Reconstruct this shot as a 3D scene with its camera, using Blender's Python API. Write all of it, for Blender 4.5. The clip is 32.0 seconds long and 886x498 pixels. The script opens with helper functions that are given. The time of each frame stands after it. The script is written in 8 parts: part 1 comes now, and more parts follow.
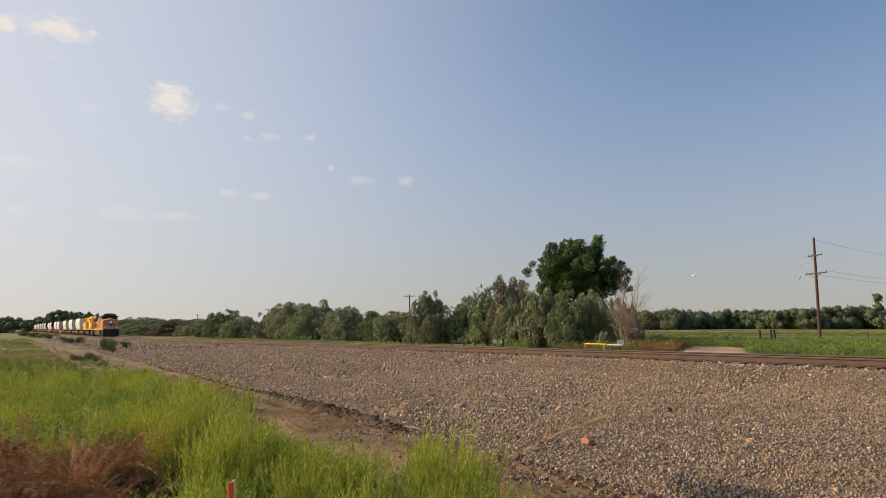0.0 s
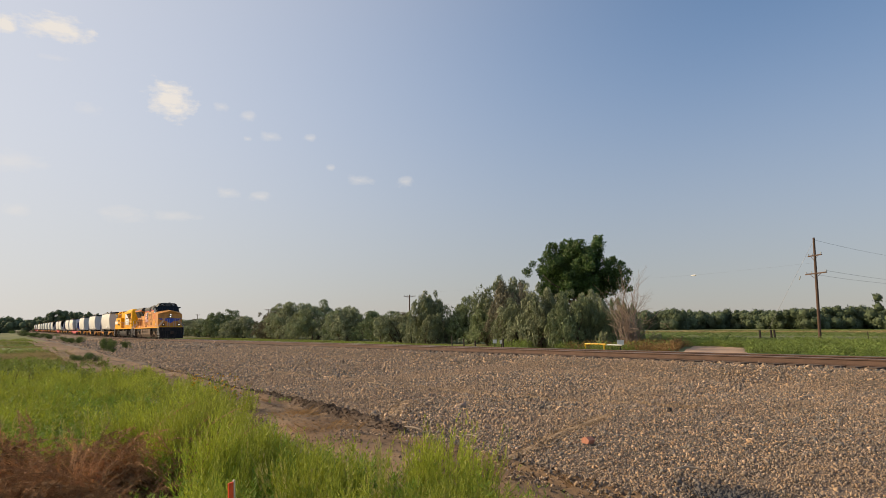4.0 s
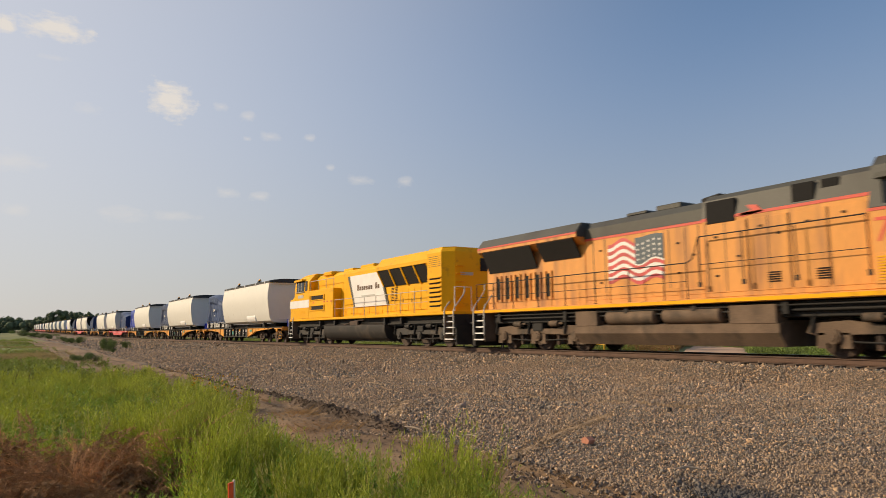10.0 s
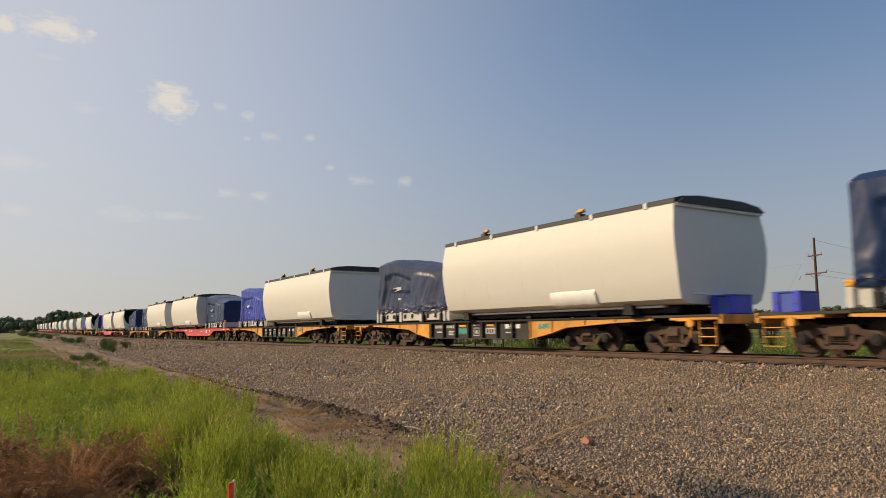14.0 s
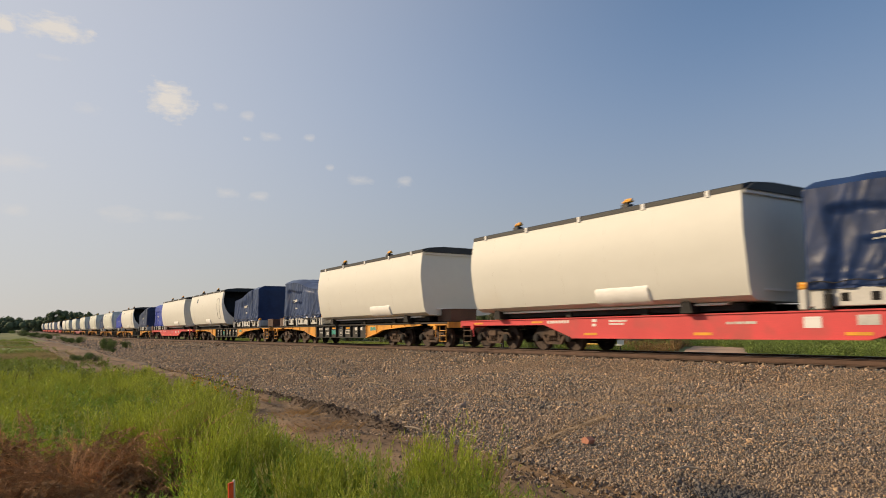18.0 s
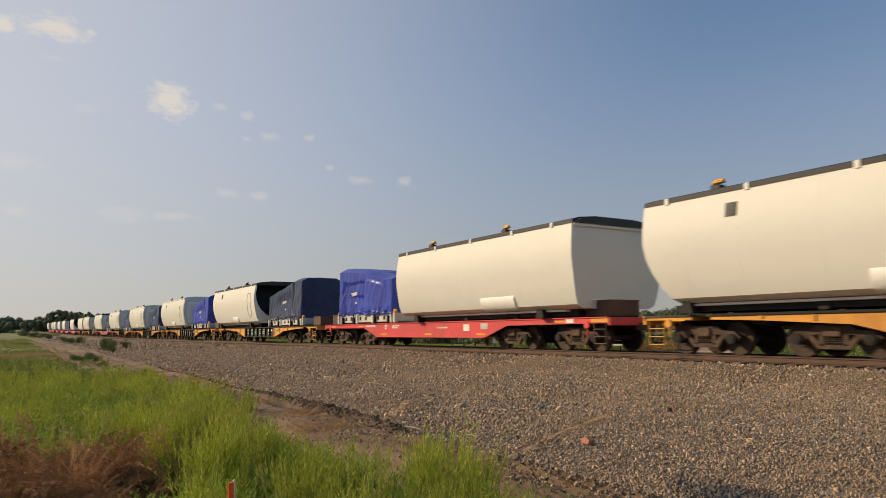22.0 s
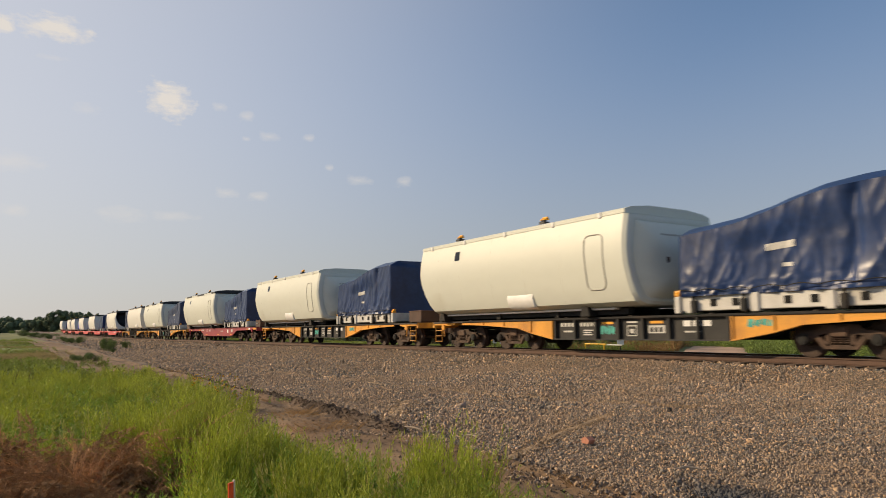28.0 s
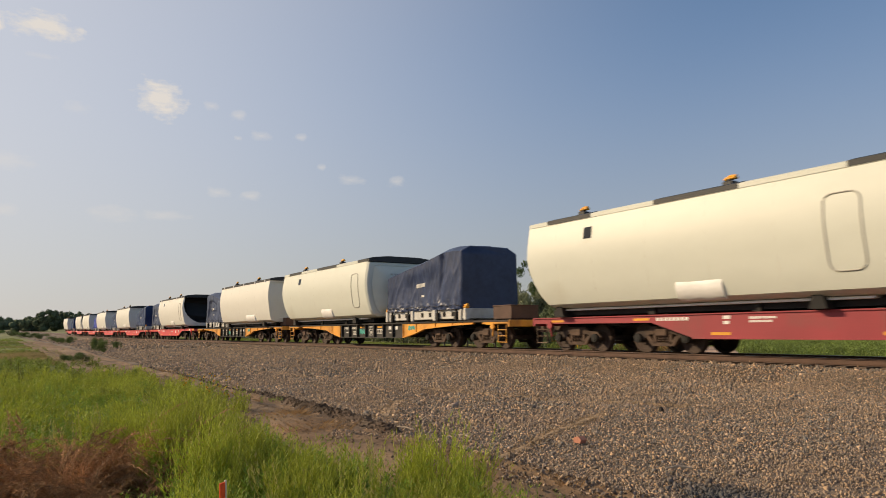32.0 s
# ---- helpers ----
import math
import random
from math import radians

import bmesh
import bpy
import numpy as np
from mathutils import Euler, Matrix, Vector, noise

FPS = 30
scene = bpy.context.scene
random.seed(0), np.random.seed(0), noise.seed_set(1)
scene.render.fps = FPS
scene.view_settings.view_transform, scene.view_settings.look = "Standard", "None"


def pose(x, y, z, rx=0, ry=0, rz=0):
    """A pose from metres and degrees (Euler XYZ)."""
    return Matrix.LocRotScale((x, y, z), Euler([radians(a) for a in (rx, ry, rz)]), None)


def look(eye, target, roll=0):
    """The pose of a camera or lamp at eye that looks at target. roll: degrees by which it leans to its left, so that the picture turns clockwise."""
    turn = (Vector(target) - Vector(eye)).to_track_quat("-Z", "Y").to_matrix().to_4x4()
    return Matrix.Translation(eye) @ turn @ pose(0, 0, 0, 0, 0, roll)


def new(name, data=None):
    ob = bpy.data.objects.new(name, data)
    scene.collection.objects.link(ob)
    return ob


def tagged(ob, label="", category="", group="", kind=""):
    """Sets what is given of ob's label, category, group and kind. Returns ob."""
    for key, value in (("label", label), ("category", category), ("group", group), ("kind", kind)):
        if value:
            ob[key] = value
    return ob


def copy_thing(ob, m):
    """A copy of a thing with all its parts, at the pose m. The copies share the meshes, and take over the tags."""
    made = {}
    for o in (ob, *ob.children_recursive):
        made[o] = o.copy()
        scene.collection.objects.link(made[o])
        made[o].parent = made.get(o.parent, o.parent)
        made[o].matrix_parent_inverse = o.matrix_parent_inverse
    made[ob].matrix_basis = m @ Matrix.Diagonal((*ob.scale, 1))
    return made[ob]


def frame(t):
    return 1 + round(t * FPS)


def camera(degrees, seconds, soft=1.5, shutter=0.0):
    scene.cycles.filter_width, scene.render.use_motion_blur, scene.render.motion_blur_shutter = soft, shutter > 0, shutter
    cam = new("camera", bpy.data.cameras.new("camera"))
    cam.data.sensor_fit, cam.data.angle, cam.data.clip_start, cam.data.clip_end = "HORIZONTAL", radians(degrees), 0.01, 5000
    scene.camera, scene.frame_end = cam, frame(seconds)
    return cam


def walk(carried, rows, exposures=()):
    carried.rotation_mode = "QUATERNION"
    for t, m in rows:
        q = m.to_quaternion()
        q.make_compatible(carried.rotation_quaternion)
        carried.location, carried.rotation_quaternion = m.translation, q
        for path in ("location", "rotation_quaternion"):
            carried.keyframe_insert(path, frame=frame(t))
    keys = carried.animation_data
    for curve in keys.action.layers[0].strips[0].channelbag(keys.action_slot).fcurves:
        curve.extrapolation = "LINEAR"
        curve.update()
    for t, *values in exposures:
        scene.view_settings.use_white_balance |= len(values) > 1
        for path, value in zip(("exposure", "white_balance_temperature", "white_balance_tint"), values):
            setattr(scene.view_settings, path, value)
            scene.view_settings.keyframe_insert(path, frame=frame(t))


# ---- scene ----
# Plan: x runs with the train, y across the track away from the camera, z up.
# The camera stands at the origin, 1.0 m over the level of the rails; the track runs along y = 18.22.
TRACK_Y = 18.22
GROUND_Z = -0.65
EYE = (0.0, 0.0, 1.0)


def aim(turn=0.0, lift=0.0):
    """The camera's pose, turned to the right and lifted by some degrees from its first aim."""
    yaw, tilt = 0.55851 + radians(turn), 0.11156 + radians(lift)
    way = Vector((-math.cos(yaw) * math.cos(tilt), math.sin(yaw) * math.cos(tilt), math.sin(tilt)))
    return look(EYE, Vector(EYE) + way, -0.2387)


cam = camera(65.0, 32.0, soft=0.8, shutter=0.25)
walk(cam, [(0.0, aim()), (10.0, aim()), (20.0, aim()), (30.5, aim()), (31.0, aim(0.0, 0.06)), (31.5, aim(0.17, 0.0)), (32.0, aim(0.62, -0.02))],
     [(0.0, 0, 6980, 9), (7.0, 0, 6980, 9), (9.0, -0.1, 6980, 9), (11.0, -0.14, 6980, 9), (13.0, -0.2, 6980, 9), (16.0, -0.15, 6980, 9), (18.0, -0.18, 6980, 9), (20.0, -0.24, 6980, 9), (22.0, -0.24, 6980, 9), (24.0, -0.08, 6980, 9), (28.0, -0.14, 6980, 9), (30.0, -0.2, 6980, 9), (32.0, -0.15, 6980, 9)])

# ---- light ----
SUN_TO = Vector((-0.70, -0.71, 0.0)).normalized() * math.cos(radians(26)) + Vector((0, 0, math.sin(radians(26))))
world = bpy.data.worlds.new("sky")
scene.world = world
world.use_nodes = True
wn, wl = world.node_tree.nodes, world.node_tree.links
sky = wn.new("ShaderNodeTexSky")
sky.sky_type = "NISHITA"
sky.sun_disc = False
sky.sun_elevation = radians(26)
sky.sun_rotation = math.atan2(SUN_TO.x, SUN_TO.y)
sky.altitude = 1400
sky.air_density = 1.0
sky.dust_density = 0.4
sky.ozone_density = 2.5
# haze gathers towards the horizon
coord, split = wn.new("ShaderNodeTexCoord"), wn.new("ShaderNodeSeparateXYZ")
wl.new(coord.outputs["Generated"], split.inputs[0])
depth = wn.new("ShaderNodeMapRange")
depth.interpolation_type = "SMOOTHSTEP"
depth.inputs[1].default_value, depth.inputs[2].default_value, depth.inputs[3].default_value, depth.inputs[4].default_value = -0.08, 0.46, 0.92, 0.0
wl.new(split.outputs["Z"], depth.inputs[0])
haze = wn.new("ShaderNodeMix")
haze.data_type = "RGBA"
haze.inputs["B"].default_value = (2.2, 2.08, 2.2, 1)
wl.new(depth.outputs[0], haze.inputs["Factor"])
wl.new(sky.outputs[0], haze.inputs["A"])
# and glares on the sun's side
toward, glare, bright = wn.new("ShaderNodeVectorMath"), wn.new("ShaderNodeMapRange"), wn.new("ShaderNodeMix")
toward.operation = "DOT_PRODUCT"
toward.inputs[1].default_value = SUN_TO
wl.new(coord.outputs["Generated"], toward.inputs[0])
glare.inputs[1].default_value, glare.inputs[2].default_value, glare.inputs[3].default_value, glare.inputs[4].default_value = -0.02, 1.08, 0.0, 0.78
wl.new(toward.outputs["Value"], glare.inputs[0])
glare.interpolation_type = "SMOOTHSTEP"
bright.data_type = "RGBA"
bright.inputs["B"].default_value = (5.0, 4.9, 5.05, 1)
wl.new(glare.outputs[0], bright.inputs["Factor"])
wl.new(haze.outputs["Result"], bright.inputs["A"])
wl.new(bright.outputs["Result"], wn["Background"].inputs["Color"])
wn["Background"].inputs["Strength"].default_value = 0.16
sun_data = bpy.data.lights.new("sun", "SUN")
sun_data.energy, sun_data.angle, sun_data.color = 4.8, radians(0.55), (1.0, 0.785, 0.54)
sun = new("sun", sun_data)
sun.matrix_world = look(SUN_TO * 200, (0, 0, 0))
# ---- materials ----


def mat(name, col, rough=0.6, metal=0.0, var=0.18, scale=1.5, bump=0.15, bscale=30.0, dirt=None, dirt_amount=0.0, dirt_scale=0.8,
        rand=0.0, island=0.0, trans=0.0, stretch=(1, 1, 1), emit=0.0, coat=0.0):
    """A surface with colour variation at two scales, relief, optional dirt, and variation by object or by island."""
    m = bpy.data.materials.new(name)
    m.use_nodes = True
    n, l = m.node_tree.nodes, m.node_tree.links
    b = n["Principled BSDF"]
    b.inputs["Roughness"].default_value = rough
    b.inputs["Metallic"].default_value = metal
    tc, mp = n.new("ShaderNodeTexCoord"), n.new("ShaderNodeMapping")
    mp.inputs["Scale"].default_value = stretch
    l.new(tc.outputs["Object"], mp.inputs[0])

    def noise_tex(s, detail=4.0):
        t = n.new("ShaderNodeTexNoise")
        t.inputs["Scale"].default_value, t.inputs["Detail"].default_value = s, detail
        l.new(mp.outputs[0], t.inputs["Vector"])
        return t.outputs["Fac"]

    def ramp(fac, lo, hi, a, c):
        r = n.new("ShaderNodeMapRange")
        r.inputs[1].default_value, r.inputs[2].default_value, r.inputs[3].default_value, r.inputs[4].default_value = lo, hi, a, c
        l.new(fac, r.inputs[0])
        return r.outputs[0]

    def times(a, c):
        k = n.new("ShaderNodeMath")
        k.operation = "MULTIPLY"
        l.new(a, k.inputs[0])
        l.new(c, k.inputs[1])
        return k.outputs[0]

    k = times(ramp(noise_tex(scale), 0.3, 0.7, 1 - var, 1 + var), ramp(noise_tex(bscale), 0.3, 0.7, 1 - var * 0.6, 1 + var * 0.6))
    if rand:
        oi = n.new("ShaderNodeObjectInfo")
        k = times(k, ramp(oi.outputs["Random"], 0, 1, 1 - rand, 1 + rand))
    if island:
        ge = n.new("ShaderNodeNewGeometry")
        k = times(k, ramp(ge.outputs["Random Per Island"], 0, 1, 1 - island, 1 + island))
    mul = n.new("ShaderNodeVectorMath")
    mul.operation = "SCALE"
    mul.inputs[0].default_value = col
    l.new(k, mul.inputs["Scale"])
    colour = mul.outputs[0]
    if dirt:
        mix = n.new("ShaderNodeMix")
        mix.data_type = "RGBA"
        l.new(ramp(noise_tex(dirt_scale, 8.0), 0.62 - dirt_amount * 0.4, 0.8 - dirt_amount * 0.3, 0, 0.9), mix.inputs["Factor"])
        l.new(colour, mix.inputs["A"])
        mix.inputs["B"].default_value = (*dirt, 1)
        colour = mix.outputs["Result"]
    l.new(colour, b.inputs["Base Color"])
    if bump:
        bp = n.new("ShaderNodeBump")
        bp.inputs["Strength"].default_value = bump
        bp.inputs["Distance"].default_value = 0.02
        l.new(noise_tex(bscale, 6.0), bp.inputs["Height"])
        l.new(bp.outputs[0], b.inputs["Normal"])
    if coat:
        b.inputs["Specular IOR Level"].default_value = coat
    if emit:
        l.new(colour, b.inputs["Emission Color"])
        b.inputs["Emission Strength"].default_value = emit
    if trans:
        tr, ad = n.new("ShaderNodeBsdfTranslucent"), n.new("ShaderNodeMixShader")
        l.new(colour, tr.inputs["Color"])
        ad.inputs[0].default_value = trans
        l.new(b.outputs[0], ad.inputs[1])
        l.new(tr.outputs[0], ad.inputs[2])
        l.new(ad.outputs[0], n["Material Output"].inputs["Surface"])
    return m


# ---- mesh tools: each gives (verts, faces) ----


def box(x0, x1, y0, y1, z0, z1, b=0.0):
    """A box, with its edges cut off by b."""
    if b <= 0:
        v = [(x, y, z) for x in (x0, x1) for y in (y0, y1) for z in (z0, z1)]
        return v, [(0, 1, 3, 2), (4, 6, 7, 5), (0, 4, 5, 1), (2, 3, 7, 6), (0, 2, 6, 4), (1, 5, 7, 3)]
    v, f, at = [], [], {}
    for i, (x, sx) in enumerate(((x0, 1), (x1, -1))):
        for j, (y, sy) in enumerate(((y0, 1), (y1, -1))):
            for k, (z, sz) in enumerate(((z0, 1), (z1, -1))):
                for a, p in enumerate(((x, y + sy * b, z + sz * b), (x + sx * b, y, z + sz * b), (x + sx * b, y + sy * b, z))):
                    at[i, j, k, a] = len(v)
                    v.append(p)
    q = lambda *ks: f.append(tuple(at[k] for k in ks))
    q((0, 0, 0, 0), (0, 0, 1, 0), (0, 1, 1, 0), (0, 1, 0, 0)), q((1, 0, 0, 0), (1, 1, 0, 0), (1, 1, 1, 0), (1, 0, 1, 0))
    q((0, 0, 0, 1), (1, 0, 0, 1), (1, 0, 1, 1), (0, 0, 1, 1)), q((0, 1, 0, 1), (0, 1, 1, 1), (1, 1, 1, 1), (1, 1, 0, 1))
    q((0, 0, 0, 2), (0, 1, 0, 2), (1, 1, 0, 2), (1, 0, 0, 2)), q((0, 0, 1, 2), (1, 0, 1, 2), (1, 1, 1, 2), (0, 1, 1, 2))
    for i in (0, 1):
        for j in (0, 1):
            q((i, j, 0, 0), (i, j, 0, 1), (i, j, 1, 1), (i, j, 1, 0))
            q((i, 0, j, 0), (i, 0, j, 2), (i, 1, j, 2), (i, 1, j, 0))
            q((0, i, j, 1), (0, i, j, 2), (1, i, j, 2), (1, i, j, 1))
            for k in (0, 1):
                q((i, j, k, 0), (i, j, k, 1), (i, j, k, 2))
    return v, f


def prism(poly, axis, lo, hi):
    """A polygon pushed along an axis. axis y: points are (x, z); x: (y, z); z: (x, y)."""
    put = {"y": lambda a, c, h: (a, h, c), "x": lambda a, c, h: (h, a, c), "z": lambda a, c, h: (a, c, h)}[axis]
    n = len(poly)
    v = [put(a, c, lo) for a, c in poly] + [put(a, c, hi) for a, c in poly]
    return v, [tuple(range(n)), tuple(range(2 * n - 1, n - 1, -1))] + [(i, (i + 1) % n, n + (i + 1) % n, n + i) for i in range(n)]


def tube(points, r, n=8, ends=True, radii=None):
    """A pipe through points."""
    ps = [Vector(p) for p in points]
    v, f = [], []
    for i, p in enumerate(ps):
        d = (ps[min(i + 1, len(ps) - 1)] - ps[max(i - 1, 0)]).normalized()
        a = d.orthogonal().normalized() if abs(d.z) > 0.9 else d.cross(Vector((0, 0, 1))).normalized()
        c = d.cross(a)
        rr = radii[i] if radii else r
        for k in range(n):
            w = 2 * math.pi * k / n
            v.append(tuple(p + (a * math.cos(w) + c * math.sin(w)) * rr))
    for i in range(len(ps) - 1):
        for k in range(n):
            f.append((i * n + k, i * n + (k + 1) % n, (i + 1) * n + (k + 1) % n, (i + 1) * n + k))
    if ends:
        f.append(tuple(range(n - 1, -1, -1)))
        f.append(tuple(range((len(ps) - 1) * n, len(ps) * n)))
    return v, f


def cyl(p0, p1, r, n=14):
    return tube([p0, p1], r, n)


def loft(rings, close=True, caps=(True, True)):
    """A skin over rings of equally many points."""
    n = len(rings[0])
    v = [tuple(p) for r in rings for p in r]
    f = []
    for i in range(len(rings) - 1):
        for k in range(n if close else n - 1):
            f.append((i * n + k, i * n + (k + 1) % n, (i + 1) * n + (k + 1) % n, (i + 1) * n + k))
    if caps[0]:
        f.append(tuple(range(n - 1, -1, -1)))
    if caps[1]:
        f.append(tuple(range((len(rings) - 1) * n, len(rings) * n)))
    return v, f


def join(*geos):
    v, f = [], []
    for gv, gf in geos:
        o = len(v)
        v += list(gv)
        f += [tuple(i + o for i in q) for q in gf]
    return v, f


def shift(geo, dx=0, dy=0, dz=0, m=None):
    if m is None:
        return [(x + dx, y + dy, z + dz) for x, y, z in geo[0]], geo[1]
    return [tuple(m @ Vector(p)) for p in geo[0]], geo[1]


def mesh_of(name, geo, material, smooth=False, tidy=True):
    me = bpy.data.meshes.new(name)
    me.from_pydata(geo[0], [], geo[1])
    if tidy:
        bm = bmesh.new()
        bm.from_mesh(me)
        bmesh.ops.recalc_face_normals(bm, faces=bm.faces)
        bm.to_mesh(me)
        bm.free()
    if smooth:
        me.polygons.foreach_set("use_smooth", [True] * len(me.polygons))
        me.set_sharp_from_angle(angle=radians(smooth if smooth > 1 else 35))
    me.materials.append(material)
    me.update()
    return me


def part(name, geo, material, parent, label="", smooth=False):
    """One mesh under a thing or a part."""
    ob = new(name, geo if isinstance(geo, bpy.types.Mesh) else mesh_of(name, geo, material, smooth))
    ob.parent = parent
    if label:
        ob["label"] = label
    return ob


def thing(name, geo, material, label, category, group="", kind="", smooth=False):
    ob = new(name, mesh_of(name, geo, material, smooth) if geo else None)
    return tagged(ob, label, category, group, kind)


def big_mesh(name, verts, tris, material, smooth=False):
    """A mesh from arrays of points and triangles."""
    verts, tris = np.asarray(verts, dtype=np.float32), np.asarray(tris, dtype=np.int32)
    me = bpy.data.meshes.new(name)
    me.vertices.add(len(verts))
    me.vertices.foreach_set("co", verts.ravel())
    me.loops.add(tris.size)
    me.loops.foreach_set("vertex_index", tris.ravel())
    me.polygons.add(len(tris))
    me.polygons.foreach_set("loop_start", np.arange(0, tris.size, 3, dtype=np.int32))
    me.update(calc_edges=True)
    if smooth:
        me.polygons.foreach_set("use_smooth", [True] * len(tris))
    me.materials.append(material)
    return me


def letters(text, size, material, parent, m, name="lettering", label=""):
    """Flat letters in the built-in font, as a mesh."""
    cu = bpy.data.curves.new(name, "FONT")
    cu.body, cu.size, cu.extrude = text, size, 0.003
    cu.align_x, cu.align_y = "CENTER", "CENTER"
    tmp = new("tmp", cu)
    me = bpy.data.meshes.new_from_object(tmp.evaluated_get(bpy.context.evaluated_depsgraph_get()))
    bpy.data.objects.remove(tmp)
    me.materials.clear()
    me.materials.append(material)
    ob = part(name, me, material, parent, label)
    ob.matrix_basis = m
    return ob


def track_z(x):
    """Height of the rails: a gentle climb to the right out of a shallow sag."""
    if x > -100:
        return 0.264 + 0.0071 * x if x < 10 else 0.335 + 0.0071 * 20 * (1 - math.exp(-(x - 10) / 20))
    return -0.446 - 0.5 * (1 - math.exp((x + 100) * 0.0142))


def train_x(t):
    """Where the front of the leading platform is at t seconds."""
    return -18.8155 + 15.377 * (t - 9) - 0.0225 * max(0.0, t - 15) ** 2


MOVERS = []


def on_train(ob, u, z=0.0, turned=False, y=0.0):
    """Note a thing whose origin rides u metres from the front of the train, z over the rails."""
    ob.matrix_basis = ride(u, z, turned, y, 0.0)
    MOVERS.append((ob, u, z, turned, y))
    return ob


def ride(u, z, turned, y, t):
    x = train_x(t) + u
    slope = (track_z(x + 4) - track_z(x - 4)) / 8
    up = Vector((-slope, 0, 1)) * z
    m = pose(x + up.x, TRACK_Y + y, track_z(x) + up.z, 0, -math.degrees(math.atan(slope)), 0)
    return m @ pose(0, 0, 0, 0, 0, 180) if turned else m
# ---- ground ----
GRASS_SOIL = mat("meadow_soil", (0.115, 0.135, 0.035), 0.95, var=0.35, scale=0.12, bump=0.5, bscale=6.0, dirt=(0.30, 0.23, 0.11), dirt_amount=0.25, dirt_scale=0.05)
# gravel sheet is darker than its stones, for the shade in their gaps
GRAVEL = mat("ballast_gravel", (0.132, 0.098, 0.069), 0.9, var=0.4, scale=0.5, bump=1.0, bscale=16.0, dirt=(0.30, 0.22, 0.15), dirt_amount=0.2, dirt_scale=0.35)
DIRT = mat("dirt_track", (0.175, 0.108, 0.058), 0.95, var=0.45, scale=0.9, bump=0.9, bscale=14.0, dirt=(0.24, 0.165, 0.095), dirt_amount=0.32, dirt_scale=0.4)
SAND = mat("sandy_road", (0.45, 0.30, 0.20), 0.95, var=0.15, scale=0.6, bump=0.4, bscale=12.0)
RAIL_STEEL = mat("rusty_rail", (0.105, 0.062, 0.044), 0.7, 0.3, var=0.25, scale=2.0, bump=0.2, bscale=40.0)
RAIL_HEAD = mat("worn_rail_head", (0.42, 0.38, 0.35), 0.3, 0.9, var=0.15, scale=3.0, bump=0.05)
TIE_WOOD = mat("weathered_tie", (0.13, 0.09, 0.065), 0.9, var=0.3, scale=4.0, bump=0.6, bscale=25.0, rand=0.3, stretch=(4, 1, 4))


def smooth01(a, b, x):
    t = min(1.0, max(0.0, (x - a) / (b - a)))
    return t * t * (3 - 2 * t)


def bumps(x, y, size, seed=0.0):
    return noise.noise((x / size + seed, y / size - seed, seed * 0.7))


def base_z(x, y):
    """The natural ground: a meadow, with swells towards the far end of the near side."""
    z = GROUND_Z + 0.05 * bumps(x, y, 3.0, 3.1)
    if y < 12 and x < -25:
        z += smooth01(-25, -60, x) * (0.22 * bumps(x, y, 9.0, 5.0) - 0.10) * smooth01(13, 6, y)
    if x < -60:
        z += (track_z(max(x, -400)) - track_z(-60)) * 0.6 * smooth01(-60, -140, x)
    z += smooth01(60, 400, abs(y)) * 0.25 * bumps(x, y, 90.0, 1.0)
    return z


def bank_z(x, y):
    """The gravel bank under the track: shoulder, then a long low apron to the toe."""
    top = track_z(x) - 0.235
    d = abs(y - TRACK_Y)
    lo = base_z(x, y)
    if d < 1.75:
        return top
    if y < TRACK_Y:
        # the shoulder drops 0.28 m, then an apron runs out to the toe at y = 5.2
        s = top - 0.28 * smooth01(1.75, 3.4, d)
        toe = GROUND_Z - 0.03
        if x < -60:
            toe += (track_z(max(x, -400)) - track_z(-60)) * 0.6 * smooth01(-60, -140, x)
        reach = 13.0
        k = min(1.0, max(0.0, (d - 3.0) / (reach - 3.0)))
        return s + (toe - s) * k ** 1.15
    return max(lo - 0.02, top - 0.55 * max(0.0, d - 1.75))


def bank_top(x, y):
    """The bank with its unevenness."""
    return bank_z(x, y) + (0.05 * bumps(x, y, 1.7, 9.0) + 0.02 * bumps(x, y, 0.35, 2.0)) * smooth01(1.8, 3.0, abs(y - TRACK_Y))


def sheet(xs, ys, zf, material, name, keep=None):
    xs, ys = np.asarray(xs), np.asarray(ys)
    v = np.array([(x, y, zf(x, y)) for x in xs for y in ys], dtype=np.float32)
    n = len(ys)
    i, j = np.meshgrid(np.arange(len(xs) - 1), np.arange(n - 1), indexing="ij")
    a = (i * n + j).ravel()
    t = np.concatenate([np.stack([a, a + n, a + n + 1], 1), np.stack([a, a + n + 1, a + 1], 1)])
    return new(name, big_mesh(name, v, t, material, True))


def steps(*spans):
    """Coordinates in stretches of (from, to, count)."""
    out = []
    for a, b, n in spans:
        out += list(np.linspace(a, b, n, endpoint=False))
    return out + [spans[-1][1]]


def ground_z(x, y):
    """The one sheet of ground: it dips under the gravel bank."""
    z = base_z(x, y)
    if 5.0 < y < 31 and -1500 < x < 400:
        z = min(z, bank_z(x, y) - 0.06)
    return z


